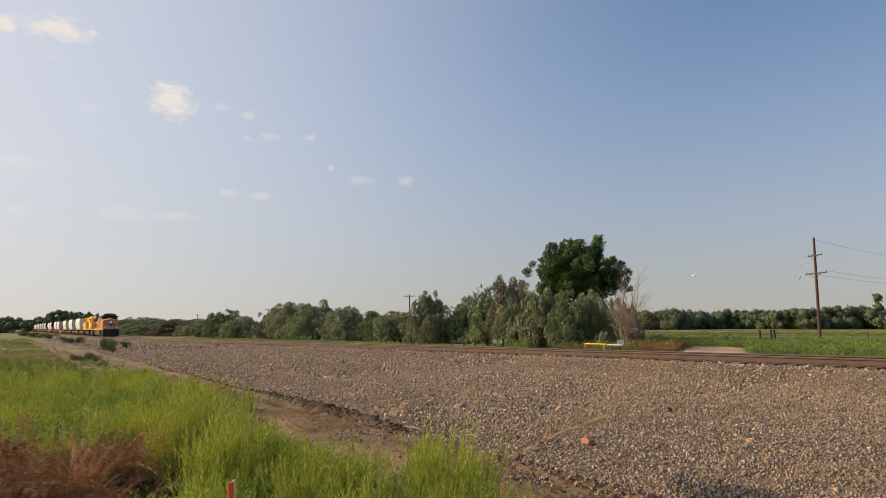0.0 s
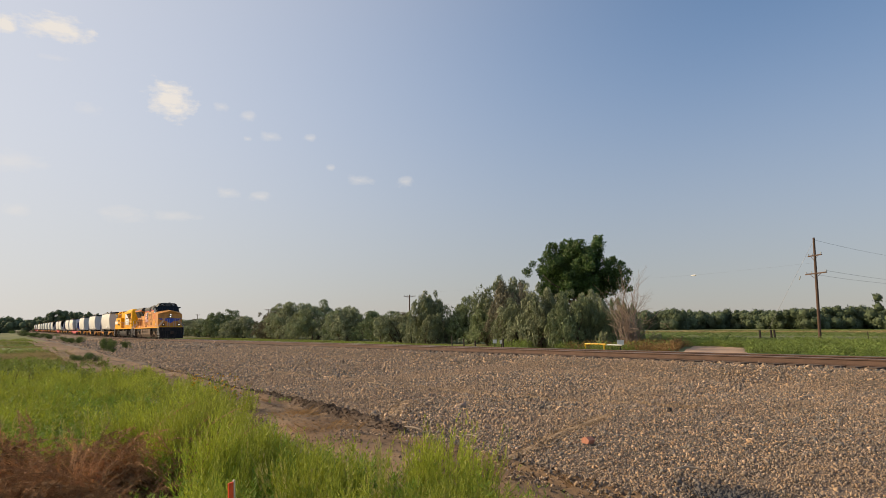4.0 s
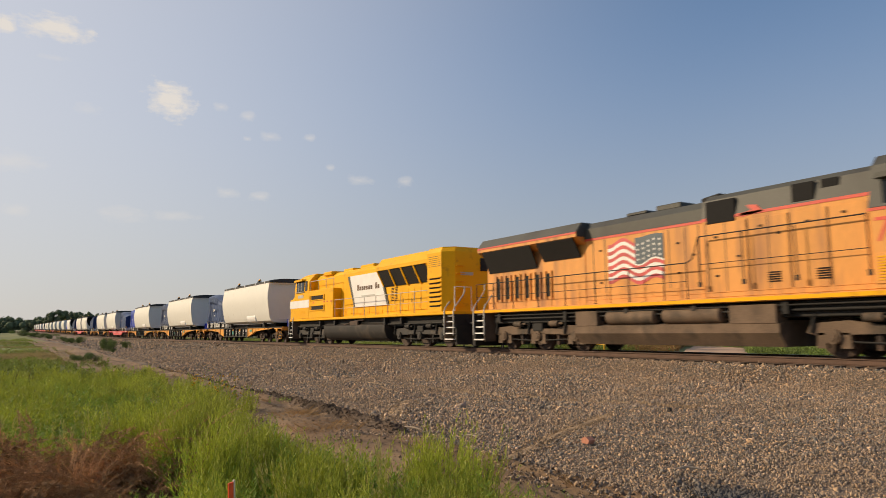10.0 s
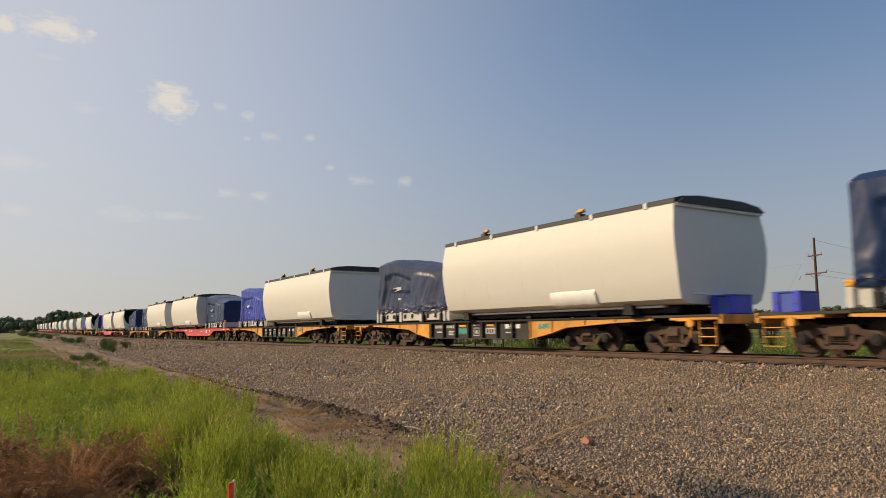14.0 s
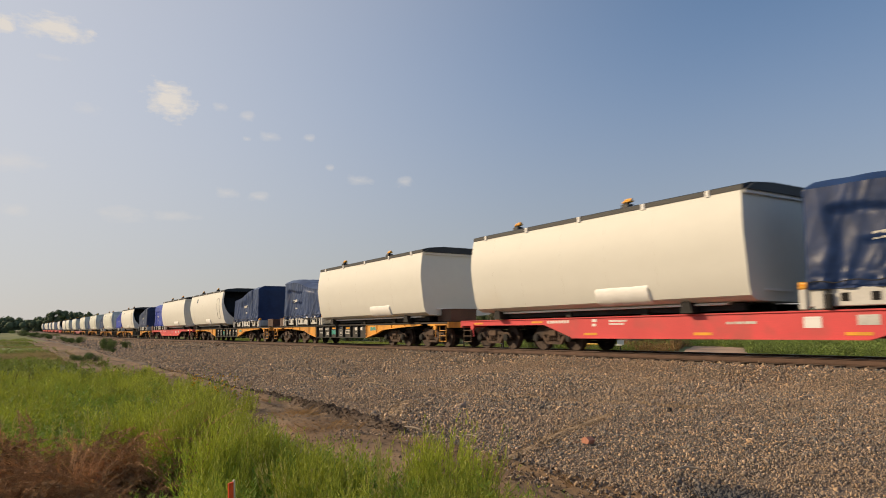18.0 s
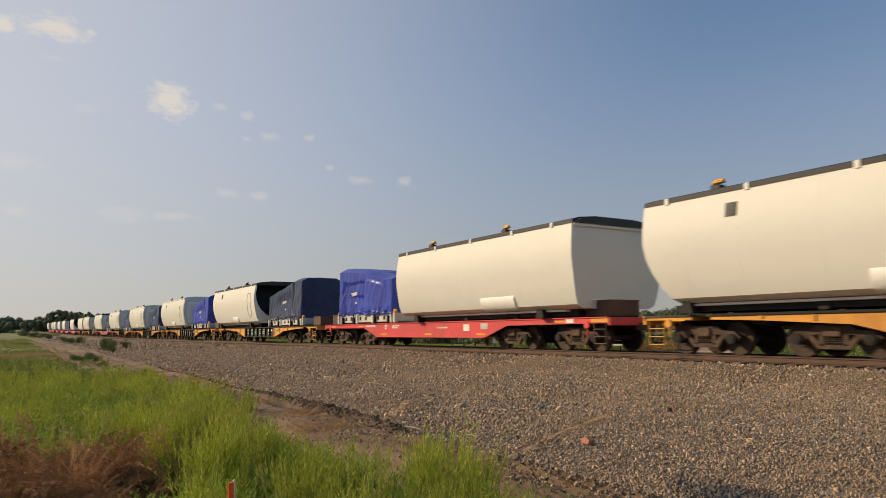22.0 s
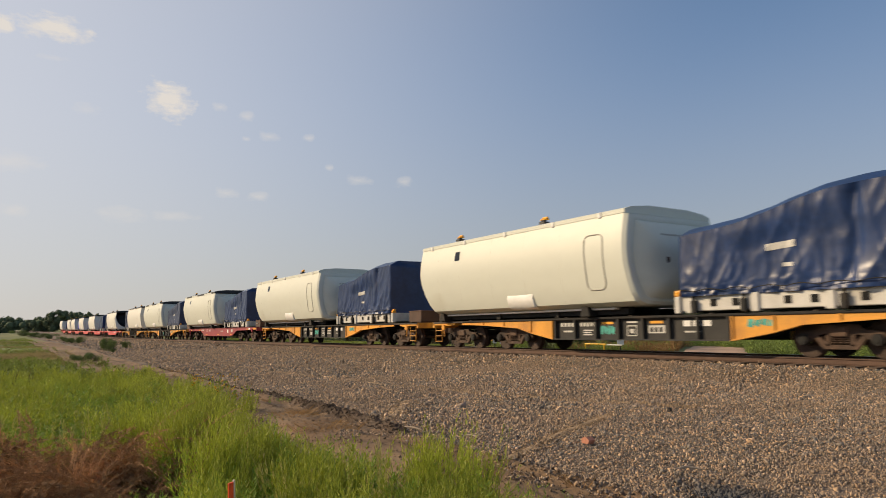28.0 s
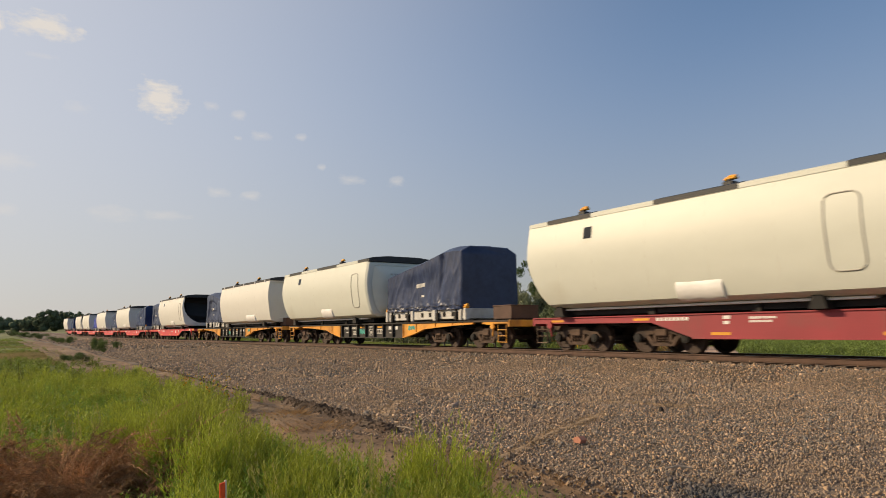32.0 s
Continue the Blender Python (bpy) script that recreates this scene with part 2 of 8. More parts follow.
gx = steps((-3000, -900, 12), (-900, -200, 40), (-200, -60, 60), (-60, 12, 110), (12, 100, 25), (100, 900, 14), (900, 2500, 5))
gy = steps((-2500, -300, 8), (-300, -20, 16), (-20, -2, 18), (-2, 8, 40), (8, 32, 50), (32, 110, 50), (110, 600, 30), (600, 4000, 12))
ground = tagged(sheet(gx, gy, ground_z, GRASS_SOIL, "ground"), "flat green prairie meadow with dry patches", "meadow", kind="structure")
bank = tagged(sheet(steps((-900, -200, 60), (-200, -60, 70), (-60, 12, 220), (12, 150, 50), (150, 420, 20)), steps((5.15, 15.0, 80), (15.0, 21.5, 36), (21.5, 24.0, 14)),
                    bank_top, GRAVEL, "ballast_bank"),
              "low railway bank of grey-brown crushed stone", "ballast", kind="structure")


def lane_z(x, y):
    """The dirt lane at the bank's toe, with two rutted wheel tracks."""
    z = base_z(x, y) + 0.10 - 0.24 * smooth01(5.1, 5.7, y)
    for c in (3.55, 4.85):
        z -= 0.07 * math.exp(-((y - c - 0.12 * bumps(x, 0, 6.0)) / 0.28) ** 2)
    rut = math.exp(-((y - 5.0) / 0.9) ** 2)
    return z + 0.028 * bumps(x, y, 0.5, 4.0) + 0.03 * bumps(x, y, 0.1, 6.0) + 0.03 * rut * math.sin(x * 38 + 3 * math.sin(y * 5)) * smooth01(-9.5, -7, x)


lane = tagged(sheet(steps((-120, -40, 120), (-40, -14, 140), (-14, 4, 260), (4, 90, 60)), steps((2.6, 6.5, 90)), lane_z, DIRT, "dirt_lane"), "rutted brown dirt lane along the ballast", "dirt lane", kind="structure")
DARK_SOIL = mat("dark_soil", (0.082, 0.054, 0.035), 0.95, var=0.5, scale=1.5, bump=1.0, bscale=18.0, dirt=(0.15, 0.11, 0.08), dirt_amount=0.25, dirt_scale=0.8)


def toe_y(x):
    """Where the stones of the bank end."""
    return 5.28 + 0.36 * smooth01(-12, -24, x) + 0.14 * bumps(x, 0, 2.2, 8.0) - 0.4 * smooth01(-7.5, -4.6, x)


def ridge_z(x, y):
    """A low crumbled ridge of dark soil, pushed up along the bank's toe."""
    m = y - toe_y(x) + 0.04 - 0.08 * bumps(x, 0, 1.6, 14.0) - 0.1 * bumps(x, y, 0.3, 11.0)
    return base_z(x, y) + 0.03 - 0.26 * smooth01(5.1, 5.7, y) - 0.1 * smooth01(-10.0, -8.2, x) + (0.16 + 0.05 * bumps(x, y, 0.3, 7.0) + 0.06 * bumps(x, y, 0.12, 3.0)) * math.exp(-(m / 0.16) ** 2) * smooth01(-8.2, -10.0, x)


tagged(sheet(steps((-70, -30, 130), (-30, -8.0, 320)), steps((4.75, 6.2, 36)), ridge_z, DARK_SOIL, "soil_ridge"), "low crumbled ridge of dark soil along the ballast", "soil ridge", kind="structure")


def road_left(y):
    """The farm road's left edge, slanted to fit a sight line from the camera."""
    return -26.1 - 0.72 * (y - 31.0) + 0.25 * bumps(y, 0, 3.0, 6.0)


road = sheet(steps((0.0, 5.2, 14)), steps((30.0, 47.0, 40)), lambda x, y: 0.0, SAND, "sandy_road")
for q in road.data.vertices:
    across, y = q.co.x, q.co.y
    q.co.x = road_left(y) + across
    q.co.z = base_z(q.co.x, y) + 0.03 - 0.12 * smooth01(2.2, 2.6, abs(across - 2.6)) + 0.02 * bumps(q.co.x, y, 0.8, 2.0)
tagged(road, "pale sandy farm road beyond the track", "road", kind="structure")

# ---- track ----
track = tagged(new("railway_track"), "single railway track of rusty rails on wooden ties", "railway track", kind="structure")
RAIL = [(-0.07, -0.171), (0.07, -0.171), (0.07, -0.160), (0.014, -0.145), (0.011, -0.045), (0.037, -0.035), (0.037, -0.004), (-0.037, -0.004), (-0.037, -0.035), (-0.011, -0.045), (-0.014, -0.145), (-0.07, -0.160)]
rail_x = steps((-900, -200, 30), (-200, 20, 60), (20, 420, 40))
for side in (-0.755, 0.755):
    rail = part("rail", loft([[(x, TRACK_Y + side + a, track_z(x) + c) for a, c in RAIL] for x in rail_x]), RAIL_STEEL, track)
    part("rail_head", loft([[(x, TRACK_Y + side + a, track_z(x) + c) for a, c in ((-0.034, -0.004), (0.034, -0.004), (0.028, 0.0), (-0.028, 0.0))] for x in rail_x]), RAIL_HEAD, rail, "shiny worn running surface")
tie_mesh = mesh_of("tie", box(-0.115, 0.115, -1.3, 1.3, -0.178, 0.0, 0.012), TIE_WOOD)
for i in range(260):
    x = 10 - 0.5 * i
    ob = part("tie", tie_mesh, TIE_WOOD, track)
    ob.matrix_basis = pose(x + 0.02 * math.sin(i * 7.3), TRACK_Y + 0.03 * math.sin(i * 3.7), track_z(x) - 0.172, 0, 0, 0.8 * math.sin(i * 5.1))
# ---- train: materials ----
M_ORANGE = mat("faded_orange_paint", (0.68, 0.295, 0.06), 0.6, var=0.12, scale=0.9, bump=0.05, bscale=25, dirt=(0.30, 0.13, 0.05), dirt_amount=0.32, dirt_scale=1.3, stretch=(1.6, 1.6, 0.22))
M_GREY = mat("harbour_grey_paint", (0.055, 0.057, 0.049), 0.6, var=0.15, scale=0.8, bump=0.05, dirt=(0.035, 0.033, 0.03), dirt_amount=0.2, dirt_scale=0.7)
M_RED = mat("red_paint", (0.62, 0.07, 0.04), 0.45, var=0.1)
M_YELLOW = mat("fresh_yellow_paint", (0.84, 0.42, 0.0015), 0.6, coat=0.25, var=0.08, scale=0.6, bump=0.03, dirt=(0.50, 0.23, 0.01), dirt_amount=0.1, dirt_scale=2.4)
M_BLACK = mat("black_underframe", (0.011, 0.0105, 0.010), 0.8, var=0.3, scale=1.5, bump=0.15, dirt=(0.05, 0.035, 0.025), dirt_amount=0.12)
M_BROWN = mat("road_dust_brown", (0.145, 0.098, 0.064), 0.85, var=0.3, scale=1.2, bump=0.25, dirt=(0.05, 0.04, 0.03), dirt_amount=0.3, dirt_scale=1.4)
M_DARKTANK = mat("grimy_dark_tank", (0.019, 0.0165, 0.0145), 0.65, var=0.3, scale=1.0, bump=0.1, dirt=(0.12, 0.09, 0.06), dirt_amount=0.1)
M_WHITE = mat("white_paint", (0.78, 0.77, 0.74), 0.5, var=0.06)
M_RAILGREY = mat("pale_grey_handrail", (0.45, 0.44, 0.40), 0.5, var=0.1)
M_GLASS = mat("dark_window_glass", (0.008, 0.010, 0.012), 0.08, var=0.1, bump=0.0, coat=0.35)
M_BLUE = mat("emblem_blue", (0.04, 0.09, 0.42), 0.45, var=0.08)
M_NAVY = mat("flag_navy", (0.06, 0.09, 0.11), 0.5, var=0.1)
M_LAMP = mat("lit_headlamp", (1.0, 0.92, 0.78), 0.3, var=0.02, bump=0, emit=1.7)
# near-black, also put on slots and louvres for the shade inside them
M_SHADOWBOX = mat("black_grille_and_slot", (0.004, 0.004, 0.004), 0.9, var=0.3, bump=0.3, bscale=60)
M_WHEEL = mat("rusty_wheel", (0.05, 0.03, 0.021), 0.75, 0.1, var=0.3, scale=3.0, bump=0.1)
M_TRUCK = mat("rusty_truck_frame", (0.098, 0.06, 0.04), 0.85, var=0.35, scale=2.0, bump=0.3, dirt=(0.03, 0.022, 0.018), dirt_amount=0.4, dirt_scale=1.5)
M_CAR_ORANGE = mat("flatcar_orange_paint", (0.70, 0.32, 0.035), 0.5, var=0.13, scale=0.9, bump=0.06, dirt=(0.30, 0.12, 0.035), dirt_amount=0.22, dirt_scale=0.8, rand=0.1)
M_CAR_RED = mat("flatcar_red_paint", (0.62, 0.055, 0.06), 0.5, var=0.1, scale=0.6, bump=0.05, dirt=(0.40, 0.07, 0.06), dirt_amount=0.2)
M_CAR_MAROON = mat("flatcar_maroon_paint", (0.30, 0.03, 0.04), 0.5, var=0.12, scale=0.6, bump=0.05, dirt=(0.2, 0.05, 0.045), dirt_amount=0.2)
M_DECK = mat("grimy_deck", (0.06, 0.048, 0.04), 0.85, var=0.3, scale=1.0, bump=0.3)
M_CREAM = mat("cream_gelcoat", (0.69, 0.685, 0.625), 0.6, var=0.025, scale=0.25, bump=0.02, bscale=2.5, dirt=(0.66, 0.62, 0.53), dirt_amount=0.1, dirt_scale=0.35, stretch=(0.5, 1, 1))
# cream gelcoat again; dimmer light and a greenish camera cast put into its colour
M_CREAM_COOL = mat("dimmed_green_cream_gelcoat", (0.64, 0.66, 0.578), 0.5, var=0.03, scale=0.25, bump=0.02, bscale=2.5, dirt=(0.52, 0.50, 0.40), dirt_amount=0.12, dirt_scale=0.35, stretch=(0.5, 1, 1))
M_RUBBER = mat("black_rubber_roof_cover", (0.02, 0.022, 0.024), 0.6, var=0.2, bump=0.1)
M_HOLLOW = mat("black_shroud", (0.006, 0.007, 0.008), 0.7, var=0.3, scale=1.5, bump=0.3, bscale=3.0)
M_LUG = mat("orange_lifting_lug", (0.75, 0.34, 0.02), 0.5, var=0.15)
M_FABRIC = mat("white_wrapped_fabric", (0.86, 0.85, 0.81), 0.5, var=0.05, bump=0.5, bscale=8.0)
M_GROOVE = mat("grey_seam", (0.40, 0.38, 0.33), 0.6, var=0.1)
M_SEAM = mat("grey_panel_joint", (0.50, 0.47, 0.39), 0.7, var=0.15)
M_TARP = mat("dark_blue_tarpaulin", (0.011, 0.031, 0.102), 0.33, coat=0.35, var=0.25, scale=0.9, bump=0.12, bscale=5.5)
M_TARP_BRIGHT = mat("bright_blue_tarpaulin", (0.022, 0.045, 0.37), 0.34, coat=0.32, var=0.25, scale=1.0, bump=0.12, bscale=5.5)
M_TARP_GREY = mat("faded_grey_blue_tarpaulin", (0.026, 0.041, 0.095), 0.37, coat=0.32, var=0.25, scale=0.9, bump=0.12, bscale=5.5)
M_STAND = mat("white_steel_stand", (0.58, 0.57, 0.53), 0.5, var=0.12, bump=0.1, dirt=(0.30, 0.26, 0.2), dirt_amount=0.15)
M_CRATE = mat("brown_crate", (0.10, 0.055, 0.038), 0.75, var=0.25, scale=1.4, bump=0.2, rand=0.25)
M_BLUEBOX = mat("blue_plastic_box", (0.035, 0.055, 0.60), 0.4, var=0.08)
M_WEB = mat("sooty_black_web", (0.024, 0.024, 0.023), 0.75, var=0.25, scale=1.5, bump=0.1, dirt=(0.05, 0.045, 0.04), dirt_amount=0.15)
M_TEAL = mat("teal_spray_paint", (0.05, 0.36, 0.30), 0.5, var=0.3, scale=4)
M_DIMTEXT = mat("faded_white_lettering", (0.55, 0.54, 0.50), 0.6, var=0.2)
# ---- train: running gear, shared by all vehicles ----


def wheel_geo(r):
    """A railway wheelset: two dished wheels with flanges on an axle."""
    out = [cyl((0, -1.1, 0), (0, 1.1, 0), 0.085, 10)]
    for s in (-1, 1):
        ys = [(0.80, 0.10), (0.815, 0.19), (0.79, 0.22), (0.80, r - 0.09), (0.815, r - 0.07), (0.815, r - 0.005), (0.70, r + 0.002), (0.69, r + 0.028), (0.665, r + 0.028), (0.66, r - 0.09), (0.72, r - 0.12), (0.72, 0.20), (0.68, 0.18), (0.68, 0.10)]
        out.append(loft([[(q * math.cos(a), s * y, q * math.sin(a)) for y, q in ys] for a in [2 * math.pi * k / 24 for k in range(25)]], close=False, caps=(False, False)))
    return join(*out)


WHEEL_FREIGHT = mesh_of("wheelset", wheel_geo(0.46), M_WHEEL, 30)
WHEEL_LOCO = mesh_of("wheelset", wheel_geo(0.53), M_WHEEL, 30)
WHEELS = []


def frame_side(side):
    """A cast side frame of a two-axle freight truck, seen from outside."""
    y0, y1 = (-1.08, -0.95) if side < 0 else (0.95, 1.08)
    top = prism([(-1.15, 0.50), (-0.98, 0.66), (-0.55, 0.70), (-0.42, 0.82), (0.42, 0.82), (0.55, 0.70), (0.98, 0.66), (1.15, 0.50), (1.05, 0.40), (0.74, 0.40), (0.62, 0.52), (0.46, 0.58), (-0.46, 0.58), (-0.62, 0.52), (-0.74, 0.40), (-1.05, 0.40)], "y", y0, y1)
    low = prism([(-0.66, 0.52), (-0.40, 0.22), (0.40, 0.22), (0.66, 0.52), (0.50, 0.54), (0.30, 0.33), (-0.30, 0.33), (-0.50, 0.54)], "y", y0, y1)
    posts = [box(s * 0.30 - 0.05, s * 0.30 + 0.05, y0, y1, 0.30, 0.60) for s in (-1, 1)]
    return join(top, low, *posts)


SIDE_FRAME = {s: mesh_of("side_frame", frame_side(s), M_TRUCK) for s in (-1, 1)}
SPRINGS = {}
for s in (-1, 1):
    coils = []
    for cx in (-0.16, 0.0, 0.16):
        coils.append(tube([(cx + 0.07 * math.cos(a), s * 1.0 + 0.07 * math.sin(a), 0.34 + 0.22 * a / (8 * math.pi)) for a in [k * math.pi / 3 for k in range(25)]], 0.018, 5))
    SPRINGS[s] = mesh_of("spring_nest", join(*coils), M_TRUCK)
BEARING = mesh_of("axle_bearing", join(cyl((0, -1.18, 0), (0, -0.92, 0), 0.14, 12), cyl((0, -1.20, 0), (0, -1.18, 0), 0.09, 10)), M_BLACK)


def freight_truck(car, x):
    """A two-axle truck of 1.8 m wheelbase under a car."""
    truck = part("truck", join(box(-0.22, 0.22, -1.15, 1.15, 0.52, 0.78, 0.03), cyl((0, 0, 0.76), (0, 0, 0.92), 0.3, 12), box(-0.7, 0.7, -0.9, -0.82, 0.42, 0.5), box(-0.7, 0.7, 0.82, 0.9, 0.42, 0.5)), M_TRUCK, car)
    truck.location.x = x
    for s in (-1, 1):
        part("side_frame", SIDE_FRAME[s], M_TRUCK, truck)
        part("spring_nest", SPRINGS[s], M_TRUCK, truck)
    for w in (-0.9, 0.9):
        wheel = part("wheelset", WHEEL_FREIGHT, M_WHEEL, truck)
        wheel.location = (w, 0, 0.46)
        b = part("axle_bearing", BEARING, M_BLACK, truck)
        b.location = (w, 0, 0.46)
    return truck


def loco_truck(loco, x, style):
    """A three-axle locomotive truck with outside frame, axle boxes and brake cylinders."""
    truck = part("truck", join(box(-2.6, 2.6, -0.9, 0.9, 0.62, 0.82, 0.03), box(-0.3, 0.3, -1.2, 1.2, 0.7, 1.0, 0.03)), M_BLACK, loco)
    truck.location.x = x
    for s in (-1, 1):
        y0, y1 = sorted((s * 1.02, s * 1.16))
        beam = [(-2.75, 0.62), (-2.6, 0.86), (-1.7, 0.92), (-0.9, 0.80), (0.9, 0.80), (1.7, 0.92), (2.6, 0.86), (2.75, 0.62), (2.5, 0.56), (0.5, 0.60), (-0.5, 0.60), (-2.5, 0.56)]
        legs = []
        for w in (-2.07, 0.0, 2.07) if style == "dusty" else ():
            for d in (-0.3, 0.3):
                legs.append(prism([(w + d - 0.09, 0.62), (w + d + 0.09, 0.62), (w + d + 0.13, 0.24), (w + d - 0.13, 0.24)], "y", y0, y1))
        part("side_frame", join(prism(beam, "y", y0, y1), *legs), M_BROWN if style == "dusty" else M_DARKTANK, truck)
        for w in (-2.07, 0.0, 2.07):
            part("axle_box", join(shift(cyl((0, s * 0.98, 0), (0, s * 1.24, 0), 0.19, 14), w, 0, 0.53), shift(cyl((0, s * 1.24, 0), (0, s * 1.27, 0), 0.11, 10), w, 0, 0.53)), M_BROWN if style == "dusty" else M_DARKTANK, truck, smooth=40)
        for w in (-1.05, 1.05):
            part("brake_cylinder", shift(join(cyl((-0.22, s * 1.25, 0), (0.2, s * 1.25, 0), 0.11, 12), cyl((0.2, s * 1.25, 0), (0.42, s * 1.25, 0), 0.04, 8), box(-0.1, 0.1, min(s * 1.1, s * 1.25), max(s * 1.1, s * 1.25), -0.1, 0.1)), w, 0, 0.98), M_BROWN if style == "dusty" else M_BLACK, truck, smooth=40)
            part("coil_spring", tube([(w + 0.1 * math.cos(a), s * 1.09 + 0.07 * math.sin(a), 0.86 + 0.26 * a / (8 * math.pi)) for a in [k * math.pi / 3 for k in range(25)]], 0.022, 5), M_BLACK, truck)
        part("brake_rod", tube([(-2.3, s * 1.1, 0.42), (-0.4, s * 1.12, 0.36), (0.6, s * 1.12, 0.38), (2.3, s * 1.1, 0.44)], 0.026, 6), M_BLACK, truck)
        for w in (-2.6, -0.55, 1.5):
            part("damper", join(cyl((w, s * 1.2, 0.62), (w + 0.1, s * 1.2, 1.0), 0.045, 8), cyl((w + 0.05, s * 1.2, 0.8), (w + 0.12, s * 1.2, 1.1), 0.03, 8)), M_BLACK, truck)
        for w in (-1.05, 1.05):
            part("brake_hanger", join(box(w - 0.06, w + 0.06, min(s * 1.0, s * 1.1), max(s * 1.0, s * 1.1), 0.2, 0.62, 0.01), box(w - 0.14, w + 0.14, min(s * 0.72, s * 0.95), max(s * 0.72, s * 0.95), 0.3, 0.62, 0.02)), M_TRUCK if style == "dusty" else M_BLACK, truck)
        part("sand_pipe", tube([(2.4, s * 1.2, 1.2), (2.55, s * 1.18, 0.7), (2.75, s * 0.8, 0.18)], 0.02, 6), M_BLACK, truck)
    for w in (-1.4, 0.7, 1.45):
        part("traction_motor", shift(cyl((0, -0.62, 0), (0, 0.62, 0), 0.34, 12), w, 0, 0.56), M_BLACK, truck, smooth=40)
    for w in (-2.07, 0.0, 2.07):
        wheel = part("wheelset", WHEEL_LOCO, M_WHEEL, truck)
        wheel.location = (w, 0, 0.53)
        WHEELS.append((wheel, 0.53))
    return truck


def coupler(owner, x, way):
    """A knuckle coupler with its shank."""
    g = join(box(0.0, 0.55, -0.09, 0.09, 0.72, 0.96, 0.02), prism([(0.5, -0.2), (0.72, -0.22), (0.8, -0.05), (0.66, 0.02), (0.78, 0.16), (0.6, 0.22), (0.5, 0.16)], "z", 0.66, 1.0))
    return part("coupler", shift(g, m=pose(x, 0, 0, 0, 0, 0 if way > 0 else 180)), M_TRUCK, owner)


def air_hose(owner, x, way):
    return part("air_hose", tube([(x, 0.35 * way, 0.75), (x + 0.18 * way, 0.36 * way, 0.6), (x + 0.3 * way, 0.33 * way, 0.3), (x + 0.45 * way, 0.25 * way, 0.26)], 0.028, 6), M_BLACK, owner)
# ---- the leading locomotive: orange, wide cab in front ----


def side_stairs(loco, x, way, s, rail_mat):
    """Steps at one corner of a locomotive: side plate, five treads with pale edges, curved grab rails."""
    y = s * 1.5
    well = part("step_well", join(box(min(x, x - way * 0.75), max(x, x - way * 0.75), min(s * 0.95, s * 0.98), max(s * 0.95, s * 0.98), 0.35, 1.45), box(min(x - way * 0.78, x - way * 0.82), max(x - way * 0.78, x - way * 0.82), min(s * 0.95, y), max(s * 0.95, y), 0.3, 1.5)), M_BROWN if rail_mat is M_RAILGREY else M_BLACK, loco)
    for k in range(5):
        z = 0.36 + 0.26 * k
        d = 0.04 * k
        part("step_tread", join(box(min(x - way * 0.08, x - way * 0.74), max(x - way * 0.08, x - way * 0.74), min(s * 0.98, y - s * d), max(s * 0.98, y - s * d), z, z + 0.03), box(min(x - way * 0.06, x - way * 0.76), max(x - way * 0.06, x - way * 0.76), min(y - s * d, y - s * d + s * 0.03), max(y - s * d, y - s * d + s * 0.03), z - 0.01, z + 0.045)), M_WHITE, well, "white-edged step")
    for dx in (0.03, 0.80):
        xx = x - way * dx
        part("grab_rail", tube([(xx, y + s * 0.03, 0.55), (xx, y + s * 0.03, 1.62), (xx, y - s * 0.06, 1.8), (xx, y - s * 0.52, 2.35), (xx, y - s * 0.58, 2.5), (xx, y - s * 0.58, 2.72)], 0.03, 8), rail_mat, well, "pale painted grab rail", smooth=50)


def hand_rail(loco, xs, s, rail_mat, z0=1.6, h=1.06, y=1.46):
    """A side hand rail: posts, a top pipe and a lower pipe."""
    top = part("handrail", tube([(x, s * y, z0 + h) for x in xs], 0.019, 6), rail_mat, loco)
    part("lower_rail", tube([(xs[0], s * y, z0 + 0.52), (xs[-1], s * y, z0 + 0.52)], 0.011, 6), rail_mat, top)
    for x in xs:
        part("handrail_post", join(tube([(x, s * y, z0 - 0.12), (x, s * y, z0 + h)], 0.019, 6), box(x - 0.05, x + 0.05, s * y - 0.02, s * y + 0.02, z0 - 0.12, z0 + 0.02)), rail_mat, top)


